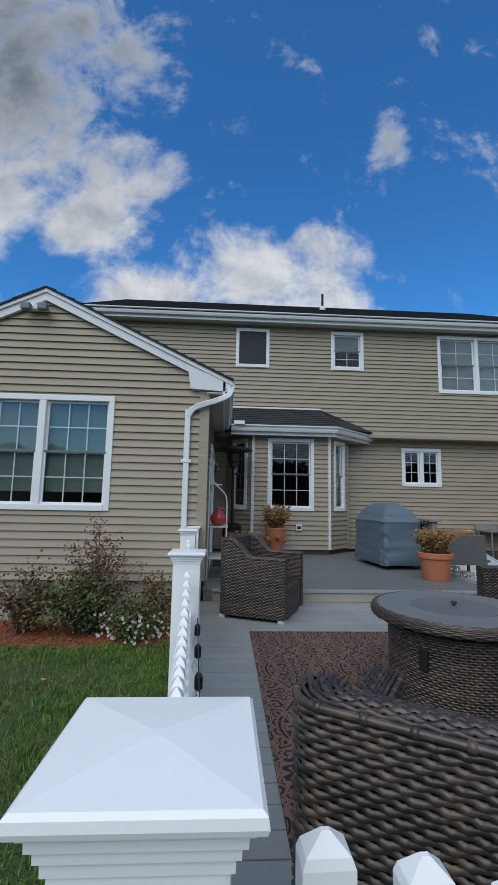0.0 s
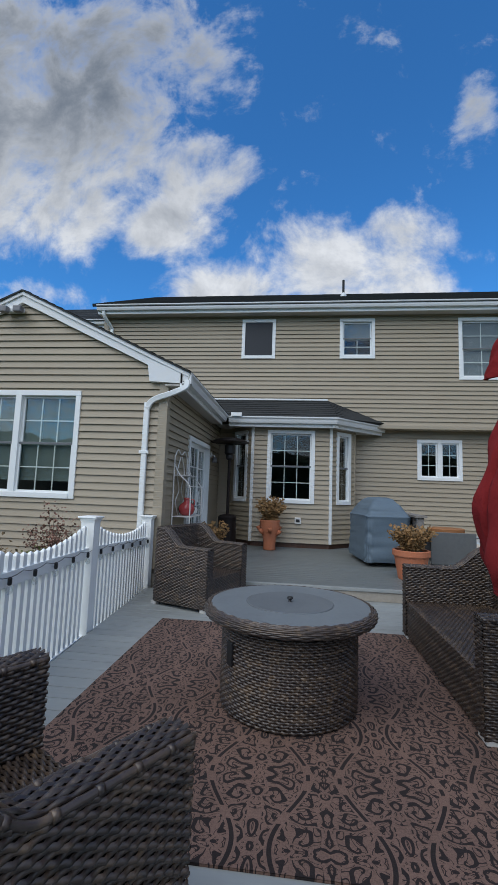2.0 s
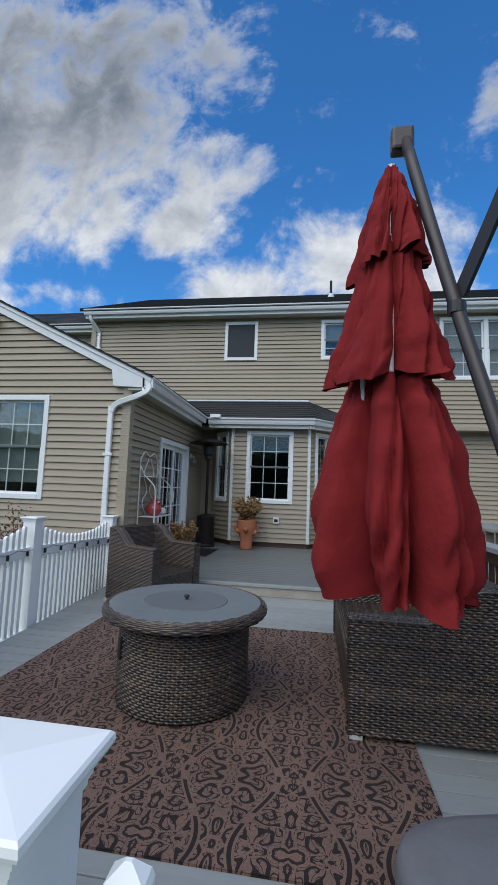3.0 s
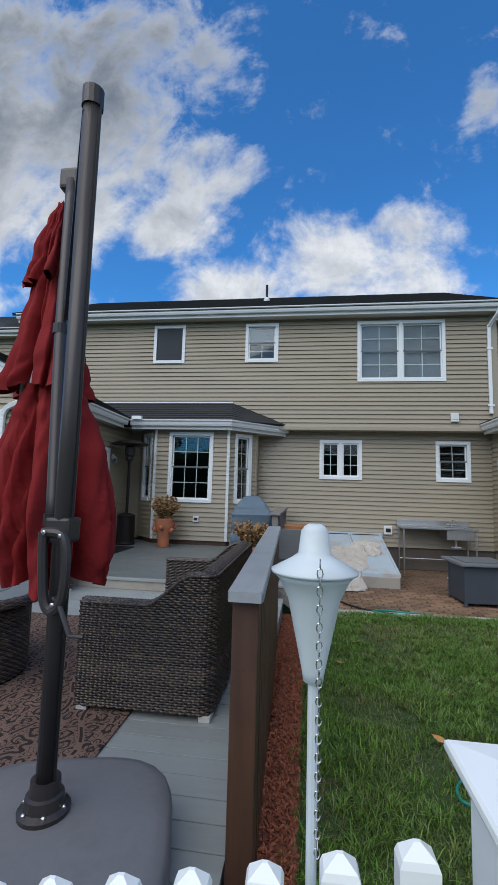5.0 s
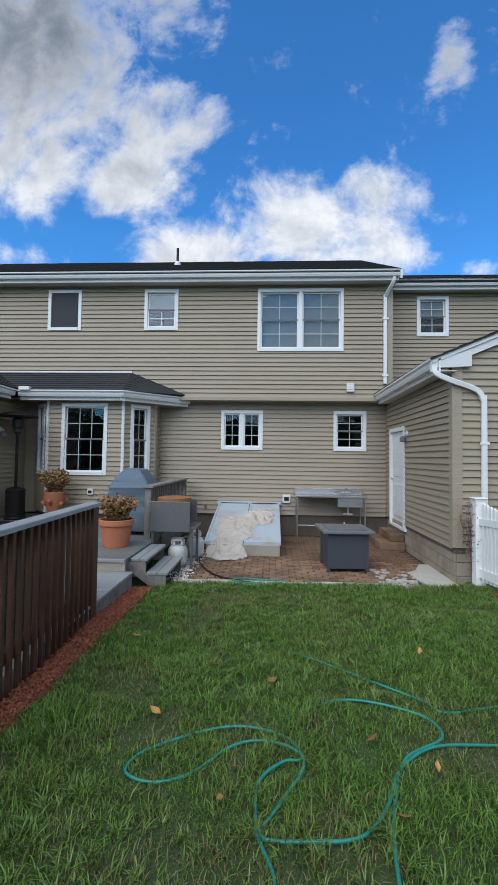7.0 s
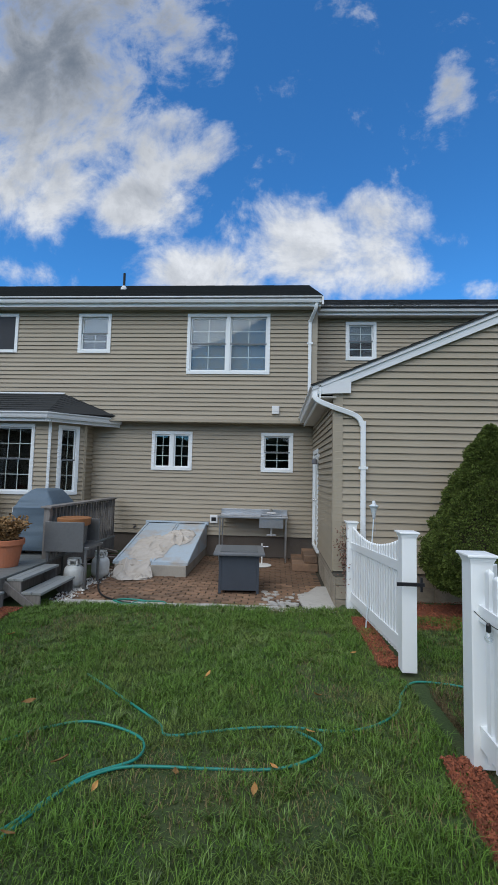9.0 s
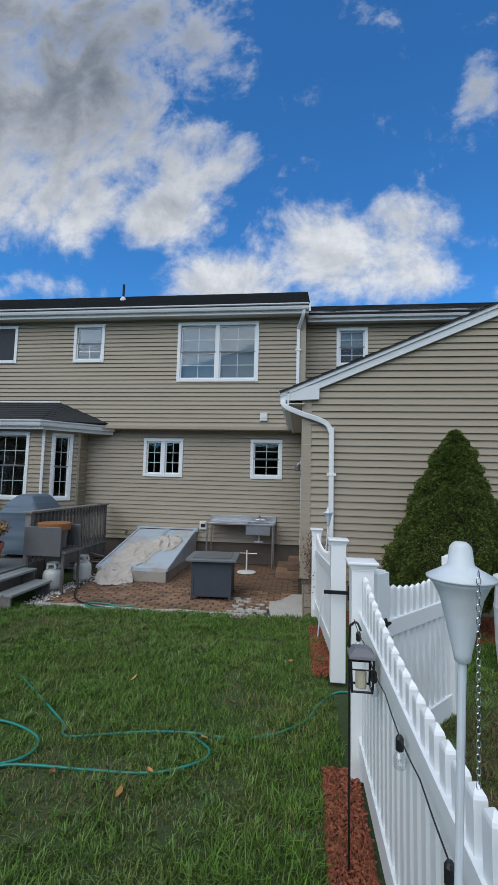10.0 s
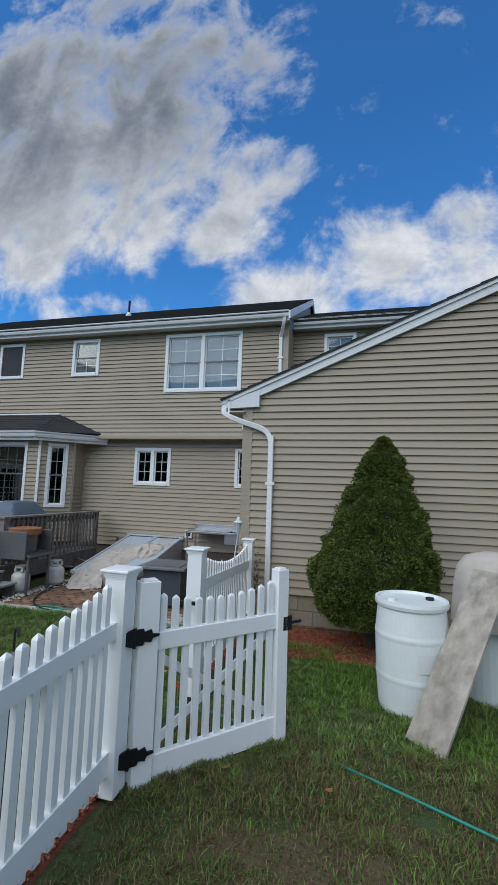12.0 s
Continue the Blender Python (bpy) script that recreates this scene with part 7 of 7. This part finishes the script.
for k in range(7400):
    z = 0.36 + 2.06 * rng.random() ** 1.45
    a = rng.uniform(0, 6.283)
    lump = noise.noise((math.cos(a) * 1.9, math.sin(a) * 1.9, z * 2.6))
    r0 = spruce_r(z)
    spray = noise.voronoi(Vector((r0 * math.cos(a), r0 * math.sin(a), z * 0.85)) * 6.5)[0][0]
    r = r0 * (0.92 + 0.14 * lump) + min(0.03, r0 * 0.08) - min(0.15, r0 * 0.4) * min(1.0, spray * 1.25) ** 1.5 - 0.04 * rng.random() ** 2
    mid = Vector((r * math.cos(a) + spruce_lean(z), r * math.sin(a), z))
    out = Vector((math.cos(a), math.sin(a), 0.5)).normalized()
    rad = rng.uniform(0.035, 0.065)
    for _ in range(22):
        d = (out * 0.8 + Vector(rng.normal(0, 0.75, 3))).normalized()
        p = mid + d * rad * rng.uniform(0.75, 1.0)
        n = d.orthogonal().normalized()
        ph = rng.uniform(0, 6.283)
        n = (n * math.cos(ph) + d.cross(n) * math.sin(ph)) * 0.0075
        l = rng.uniform(0.012, 0.024)
        i = len(verts)
        verts += [p - n, p + n, p + d * l + n * 0.4, p + d * l - n * 0.4]
        faces.append((i, i + 1, i + 2, i + 3))
me = bpy.data.meshes.new("crown")
me.from_pydata(verts, [], faces)
me.materials.append(SPRUCE)
crown = new("crown", me)
crown.parent = tree
# smooth inner body, coloured as shade behind the gaps between tufts
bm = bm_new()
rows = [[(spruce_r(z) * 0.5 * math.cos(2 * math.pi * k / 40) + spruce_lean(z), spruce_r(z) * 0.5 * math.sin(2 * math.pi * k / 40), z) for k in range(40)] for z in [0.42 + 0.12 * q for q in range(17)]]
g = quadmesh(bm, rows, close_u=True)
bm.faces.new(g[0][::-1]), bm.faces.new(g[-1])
part("shadow_body", bm, CROWN_SHADOW, tree, "dark brown body that paints the shade inside the crown")

BARREL = material("white barrel plastic", (0.74, 0.80, 0.78), 0.4, grain=0.04, stain=0.2, stain_scale=4.0, dark=(0.55, 0.52, 0.45))
barrel = thing("plastic_barrel", "white plastic barrel standing on the lawn", "barrel", at(9.98, -5.50, lawn_z(9.98, -5.5) - 0.01))
bm = bm_new()
turned(bm, [(0.245, 0), (0.262, 0.015), (0.268, 0.06), (0.284, 0.26), (0.2885, 0.285), (0.2885, 0.30), (0.286, 0.32), (0.292, 0.58), (0.2955, 0.60), (0.2955, 0.615), (0.290, 0.64), (0.275, 0.80), (0.270, 0.82), (0.292, 0.835), (0.297, 0.86), (0.292, 0.885), (0.275, 0.887), (0.268, 0.865)], 48)
part("body", bm, BARREL, barrel, smooth=False)
for a in (0.4, 3.5):
    bm = bm_new()
    turned(bm, [(0.035, 0.864), (0.035, 0.885), (0.028, 0.888)], 16, 0.17 * math.cos(a), 0.17 * math.sin(a))
    part("bung", bm, BLACK if a < 1 else BARREL, barrel, "screw bung")
bm = bm_new()
rows = [[(0.293 * math.cos(a) * 1.003, 0.293 * math.sin(a) * 1.003, z) for a in [-1.5 + 0.5 * i / 8 for i in range(9)]] for z in (0.38, 0.52)]
quadmesh(bm, rows)
part("paper_label", bm, PLASTIC, barrel, "faded paper label")
PLY = material("weathered board", (0.36, 0.33, 0.275), 0.85, grain=0.8, scale=10, bump=0.2, stain=0.6, stain_scale=5.0, stretch=(1, 1, 0.1), dark=(0.17, 0.14, 0.11))
plank = thing("leaning_board", "weathered grey wooden board leaning by the barrel", "board")
A, B, C = Vector((9.885, -6.06, 0.07)), Vector((10.10, -6.29, 0.07)), Vector((10.62, -5.45, 1.16))
up = (C - (A + B) / 2)
nrm = (B - A).cross(up).normalized() * 0.018
bm = bm_new()
q = [A, B, B + up, A + up]
lo, hi = [bm.verts.new(p) for p in q], [bm.verts.new(p + nrm) for p in q]
bm.faces.new(lo), bm.faces.new(hi[::-1])
for i in range(4):
    bm.faces.new((lo[i], lo[(i + 1) % 4], hi[(i + 1) % 4], hi[i]))
part("plank", bm, PLY, plank)
drum = thing("covered_drum", "drum under a pale fabric cover beside the wall", "drum", at(10.74, -5.05, lawn_z(10.74, -5.05) + 0.0))
bm = bm_new()
turned(bm, [(0.27, 0), (0.28, 1.0)], 28)
part("drum_body", bm, BARREL, drum)
bm = bm_new()
rows = []
for z, r in ((0.62, 0.36), (0.70, 0.355), (0.95, 0.34), (1.12, 0.31), (1.21, 0.24), (1.25, 0.1)):
    rows.append([((r * (1 + 0.06 * math.sin(7 * a) * (1.2 - z))) * math.cos(a), (r * (1 + 0.06 * math.sin(7 * a) * (1.2 - z))) * math.sin(a), z + (0.05 * math.sin(4 * a) if z < 0.6 else 0)) for a in [2 * math.pi * k / 48 for k in range(48)]])
g = quadmesh(bm, rows, close_u=True)
bm.faces.new(g[-1])
part("fabric_cover", bm, CLOTH, drum, "pale pinkish fabric cover", smooth=True)


# torches, lantern, string lights
TORCH = material("white painted torch metal", (0.62, 0.68, 0.70), 0.45, grain=0.05, stain=0.25, stain_scale=12.0, dark=(0.45, 0.36, 0.26))


def torch(label, x, y, ztop, lean=(0, 0)):
    zg = lawn_z(x, y) if not (-0.2 < x < 3.6) else DZ
    h = ztop - zg
    root = thing("garden_torch", label, "torch", at(x, y, zg), group="garden torches")
    bm = bm_new()
    tube(bm, [(lean[0], lean[1], -0.02), (0, 0, h - 0.195)], 0.0072, 10)
    part("pole", bm, TORCH, root)
    bm = bm_new()
    turned(bm, [(0.009, h - 0.210), (0.0135, h - 0.208), (0.0155, h - 0.195), (0.036, h - 0.10), (0.048, h - 0.075), (0.057, h - 0.066)], 28)
    part("bowl", bm, TORCH, root, smooth=True)
    bm = bm_new()
    turned(bm, [(0.059, h - 0.066), (0.0595, h - 0.062), (0.032, h - 0.047), (0.0225, h - 0.040), (0.019, h - 0.010), (0.014, h - 0.003), (0.009, h)], 40)
    part("snuffer", bm, TORCH, root, smooth=True)
    for k in range(32):
        bm = bm_new()
        z = h - 0.045 - k * 0.011
        rows = []
        for i in range(9):
            a = 2 * math.pi * i / 8
            c = Vector((0.006, -0.064 + 0.0006 * k, z)) + Vector((0.0035 * math.cos(a) * (k % 2), 0.0035 * math.cos(a) * ((k + 1) % 2), 0.0065 * math.sin(a)))
            rows.append(c)
        tube(bm, rows, 0.0009, 4, cap=False)
        part("chain_link", bm, STEEL, root)
    return root


torch("white metal garden torch with a conical snuffer and chain", 3.817, -9.452, 1.477)
torch("white metal garden torch with a conical snuffer", 8.165, -9.062, 1.655, (-0.03, 0.05))
torch("white metal garden torch by the far fence", 8.20, -4.65, 1.47, (-0.12, -0.13))
hook = thing("solar_lantern", "black hanging lantern on a thin shepherd hook", "lantern", at(8.10, -7.86, lawn_z(8.10, -7.86) - 0.07))
bm = bm_new()
tube(bm, curve([(0, 0, -0.02), (0, 0, 0.6), (0, 0, 1.06), (0.01, -0.01, 1.12), (0.03, -0.02, 1.13), (0.045, -0.03, 1.10)], 5), 0.005, 8)
part("hook", bm, HINGE, hook)
LC = Vector((0.045, -0.03, 0))
corners = [Vector((x, y, 0)) for x, y in ((-0.042, -0.042), (0.042, -0.042), (0.042, 0.042), (-0.042, 0.042))]
for a, b in zip(corners, corners[1:] + corners[:1]):
    for name_, p, q, r in (("upright", (a, 0.86), (a * 1.15, 1.0), 0.005), ("base_bar", (a, 0.864), (b, 0.864), 0.005), ("top_bar", (a * 1.15, 1.0), (b * 1.15, 1.0), 0.006), ("cross_bar", (a * 1.1, 0.955), (b * 1.1, 0.955), 0.0035)):
        bm = bm_new()
        tube(bm, [LC + p[0] + Vector((0, 0, p[1])), LC + q[0] + Vector((0, 0, q[1]))], r, 6)
        part(name_, bm, HINGE, hook)
bm = bm_new()
rows = [[(0.045 + s[0] * e, -0.03 + s[1] * e, z) for s in ((-1, -1), (1, -1), (1, 1), (-1, 1))] for e, z in ((0.056, 1.0), (0.054, 1.01), (0.028, 1.035), (0.006, 1.04))]
g = quadmesh(bm, rows, close_u=True)
bm.faces.new(g[0]), bm.faces.new(g[-1])
part("lantern_roof", bm, BASEP, hook, "grey solar panel roof")
bm = bm_new()
turned(bm, [(0.022, 0.866), (0.024, 0.872), (0.024, 0.93), (0.01, 0.936)], 14, 0.045, -0.03)
part("candle", bm, material("ivory candle", (0.55, 0.50, 0.36), 0.6), hook, "ivory candle")
BULB = glass_material("bulb glass", (0.93, 0.95, 0.95), even=0.14)


def string_lights(label, pts, every):
    root = thing("string_lights", label, "string lights")
    line = []
    for a, b in zip(pts, pts[1:]):
        a, b = Vector(a), Vector(b)
        n = max(2, round((b - a).length / every))
        for k in range(n):
            for f in (0, 0.25, 0.5, 0.75):
                s = (k + f) / n
                line.append(a.lerp(b, s) + Vector((0, 0, -0.022 * math.sin(math.pi * f))))
    line.append(Vector(pts[-1]))
    bm = bm_new()
    tube(bm, line, 0.0024, 6)
    part("cable", bm, BLACK, root)
    sm, bb = None, None
    for k in range(2, len(line), 4):
        p = line[k]
        if sm is None:
            bm = bm_new()
            turned(bm, [(0.007, -0.045), (0.013, -0.04), (0.013, -0.005), (0.007, 0.005)], 10)
            s_ob = part("socket", bm, BLACK, root)
            s_ob.matrix_basis = at(*p)
            sm = s_ob.data
            bm = bm_new()
            turned(bm, [(0.009, -0.042), (0.018, -0.058), (0.023, -0.075), (0.019, -0.093), (0.006, -0.102)], 12)
            ob = part("bulb", bm, BULB, root, "clear glass bulb", smooth=True)
            ob.matrix_basis = at(*p)
            bb = ob.data
        else:
            shared("socket", sm, root, at(*p))
            shared("bulb", bb, root, at(*p))
    return root


string_lights("black cable with clear bulbs along the white fence", [(x + 0.055, y, FOOT_Z[x, y] + 0.885) for x, y in LEFT], 0.30)
string_lights("black cable with clear bulbs on the fence by the lawn", [(x - 0.05, y, FOOT_Z[x, y] + 0.86) for x, y in RIGHT], 0.42)

# garden hose, as laid in loops on the lawn
HOSE = material("teal garden hose", (0.018, 0.24, 0.185), 0.4, grain=0.15, stain=0.3, stain_scale=8.0)


def hose(label, pts, r=0.0085, mat=None):
    root = thing("garden_hose", label, "hose")
    flat = curve([(x, y, 0) for x, y in pts], 10)
    line = [Vector((p.x, p.y, (PZ if (p.y > -3.8 and 3.72 < p.x < 7.9) else lawn_z(p.x, p.y) + 0.004) + 0.010 + 0.008 * math.sin(6 * p.x + 4 * p.y))) for p in flat]
    bm = bm_new()
    tube(bm, line, r, 8)
    part("hose_line", bm, mat or HOSE, root, smooth=True)
    return root


hose("teal garden hose looped on the lawn", [(5.31, -8.40), (5.31, -8.17), (5.24, -7.98), (5.24, -7.72), (5.36, -7.58), (5.46, -7.55), (5.38, -7.38), (5.13, -7.30), (4.85, -7.36), (4.62, -7.50), (4.57, -7.66), (4.72, -7.72), (4.90, -7.65), (5.08, -7.47), (5.25, -7.42), (5.42, -7.48), (5.46, -7.62), (5.34, -7.84), (5.26, -8.0), (5.45, -8.03), (5.66, -8.01), (5.80, -7.86), (5.95, -7.58), (6.15, -7.42), (6.39, -7.37), (6.7, -7.34), (7.09, -7.33), (7.30, -7.21), (7.33, -7.08), (7.18, -6.93)])
hose("teal garden hose trailing over the lawn", [(5.74, -8.35), (5.80, -8.0), (5.88, -7.75), (6.0, -7.5), (6.25, -7.32), (6.2, -7.1), (5.83, -6.96), (5.55, -7.05), (5.38, -7.22)])
hose("teal garden hose running to the gate", [(5.48, -6.22), (5.95, -6.62), (6.27, -6.90), (6.36, -7.04), (6.60, -6.98), (6.83, -6.94), (7.17, -6.90), (7.45, -6.91), (7.72, -6.84), (7.93, -6.64), (8.04, -6.34), (8.2, -6.12), (8.45, -6.15), (8.75, -6.27), (9.05, -6.32), (9.6, -6.62), (10.22, -6.98), (10.8, -7.3)])
hose("black feed hose on the pavers", [(4.02, -1.9), (4.08, -2.5), (4.25, -3.0), (4.5, -3.4), (4.85, -3.64), (5.0, -3.66)], 0.014, BLACK)
hose("coiled dark green hose at the patio edge", [(4.72, -3.60), (4.9, -3.72), (5.15, -3.66), (5.2, -3.52), (4.95, -3.48), (4.75, -3.58), (4.95, -3.74), (5.3, -3.76), (5.5, -3.66), (5.4, -3.52), (5.1, -3.55), (5.05, -3.72), (5.45, -3.82), (5.75, -3.80)], 0.012)

# fallen leaves
LEAF = material("fallen leaf", (0.34, 0.17, 0.05), 0.8, random_tint=0.9, grain=0.2, scale=60, stain=0.5, stain_scale=30.0, dark=(0.42, 0.34, 0.10))
bm = bm_new()
prof = [(-0.045, 0.0), (-0.02, 0.016), (0.0, 0.022), (0.025, 0.014), (0.05, 0.0)]
rows = [[(x, -y, 0.012 * (x * 18) ** 2 + 0.006) for x, y in prof], [(x, 0, 0.012 * (x * 18) ** 2 - 0.002) for x, y in prof], [(x, y, 0.012 * (x * 18) ** 2 + 0.007) for x, y in prof]]
quadmesh(bm, rows)
leaf0 = part("fallen_leaf", bm, LEAF)
spots = [(5.30, -6.79), (4.85, -6.56), (5.84, -7.42), (6.51, -7.45), (6.12, -7.6), (5.07, -7.85), (5.86, -7.93), (7.38, -6.49), (7.05, -7.36), (7.28, -7.0), (6.95, -7.55), (8.80, -6.88), (4.1, -6.0), (4.6, -7.2), (6.5, -6.2), (5.7, -5.0), (4.3, -5.4), (9.4, -6.9), (7.8, -5.6), (-1.6, -6.2), (-2.4, -7.4), (-1.0, -7.0)]
for k, (x, y) in enumerate(spots):
    m = pose(x, y, lawn_z(x, y) + 0.045, random.uniform(-25, 25), random.uniform(-25, 25), random.uniform(0, 360))
    ob = leaf0 if k == 0 else shared("fallen_leaf", leaf0.data, None, m)
    ob.matrix_basis = m @ Matrix.Diagonal((random.uniform(0.6, 1.1),) * 3 + (1,))
    tagged(ob, "curled brown fallen leaf lying on the grass", "leaf", "fallen leaves")

# shrubs by the garden wing
SHRUB = material("shrub leaves", (0.070, 0.095, 0.026), 0.7, island=1.0, grain=0.2, stain=0.8, stain_scale=4.0, dark=(0.16, 0.085, 0.035))
RUSSET = material("russet leaves", (0.14, 0.09, 0.04), 0.75, island=1.0, grain=0.2, stain=0.6, stain_scale=5.0, dark=(0.06, 0.075, 0.02))
REDLEAF = material("reddish leaves", (0.17, 0.085, 0.06), 0.75, island=0.8, grain=0.2, stain=0.5, stain_scale=6.0)
PETAL = material("white petals", (0.75, 0.75, 0.72), 0.7)


def shrub(label, x, y, w, h, n, leaf, mat, seed, flowers=0):
    z0 = lawn_z(x, y)
    root = thing("shrub", label, "shrub", at(x, y, z0))
    rng = random.Random(seed)
    stems, lv = bm_new(), []
    verts, faces = [], []
    for _ in range(n):
        a, r = rng.uniform(0, 6.283), rng.random() ** 0.6
        tip = Vector((math.cos(a) * w * r, math.sin(a) * w * 0.6 * r, h * rng.uniform(0.35, 1.0) * (1 - 0.35 * r * r)))
        line = curve([(0.06 * math.cos(a), 0.06 * math.sin(a), 0), tip * 0.5 + Vector((0, 0, 0.12 * h)), tip], 4)
        tube(stems, line, 0.006, 4, cap=False, taper=0.3)
        for p in line[2:]:
            for _ in range(9):
                d = Vector((rng.uniform(-1, 1), rng.uniform(-1, 1), rng.uniform(-0.5, 1))).normalized()
                q = p + Vector((rng.gauss(0, 0.05), rng.gauss(0, 0.05), rng.gauss(0, 0.05)))
                s = d.orthogonal().normalized() * leaf * 0.33
                l = leaf * rng.uniform(0.6, 1.3)
                i = len(verts)
                verts += [q, q + d * l * 0.45 + s, q + d * l, q + d * l * 0.45 - s]
                faces.append((i, i + 1, i + 2, i + 3))
    tagged(part("stem", stems, BARK, root), kind="stuff")
    me = bpy.data.meshes.new("leaves")
    me.from_pydata(verts, [], faces)
    me.materials.append(mat)
    ob = new("leaves", me)
    ob.parent = root
    if flowers:
        bm = bm_new()
        for _ in range(flowers):
            a, r = rng.uniform(3.4, 6.0), rng.uniform(0.7, 1.05)
            c = Vector((math.cos(a) * w * r, math.sin(a) * w * 0.65 * r, h * rng.uniform(0.15, 0.75)))
            for k in range(6):
                b = 2 * math.pi * k / 6
                e, f = Vector((math.cos(b), -0.5, math.sin(b))) * 0.016, Vector((math.cos(b + 0.5), -0.5, math.sin(b + 0.5))) * 0.013
                bm.faces.new([bm.verts.new(c), bm.verts.new(c + f), bm.verts.new(c + e * 1.2)])
        tagged(part("blossom", bm, PETAL, root), "small white flowers", kind="stuff")
    return root


shrub("leafy olive green shrub with bare twigs against the wing", -1.72, -4.85, 0.60, 0.86, 62, 0.045, SHRUB, 21)
shrub("low green shrub with small white flowers", -1.12, -5.08, 0.42, 0.46, 48, 0.036, SHRUB, 22, 60)
shrub("spreading shrub with russet autumn leaves", -2.42, -4.78, 0.50, 0.84, 34, 0.045, RUSSET, 23)
shrub("russet-leaved shrub beside the downspout", -1.0, -4.72, 0.36, 0.86, 22, 0.042, RUSSET, 26)
shrub("tall sparse bush with reddish autumn leaves", -1.62, -4.72, 0.44, 1.42, 30, 0.040, REDLEAF, 24)
shrub("sparse climbing bush with reddish leaves at the fence", 8.10, -3.66, 0.22, 1.35, 10, 0.035, REDLEAF, 25)

disc = thing("drain_cover", "white perforated round cover on the pavers under the sink", "cover", at(6.78, -0.75, PZ + 0.005))
bm = bm_new()
turned(bm, [(0.19, 0.0), (0.20, 0.012), (0.19, 0.022), (0.05, 0.03)], 28)
part("plate", bm, PLASTIC, disc)
bm = bm_new()
tube(bm, [(0, 0, 0.03), (0, 0.02, 0.45)], 0.016, 8)
part("stem", bm, PLASTIC, disc)
pile = thing("wood_pile", "untidy heap of dark sticks and hose by the railing", "wood pile", at(3.75, -1.25, PZ))
rngp = random.Random(31)
for k in range(16):
    bm = bm_new()
    a = rngp.uniform(-0.5, 0.5)
    c = Vector((rngp.uniform(-0.22, 0.22), rngp.uniform(-0.5, 0.5), 0.02 + 0.016 * k))
    d = Vector((math.cos(a), math.sin(a), rngp.uniform(-0.08, 0.08))) * rngp.uniform(0.18, 0.32)
    tube(bm, [c - d, c + Vector((0, 0, rngp.uniform(-0.01, 0.02))), c + d], rngp.uniform(0.012, 0.024), 6)
    part("stick", bm, BARK if k % 3 else OLDWOOD, pile)
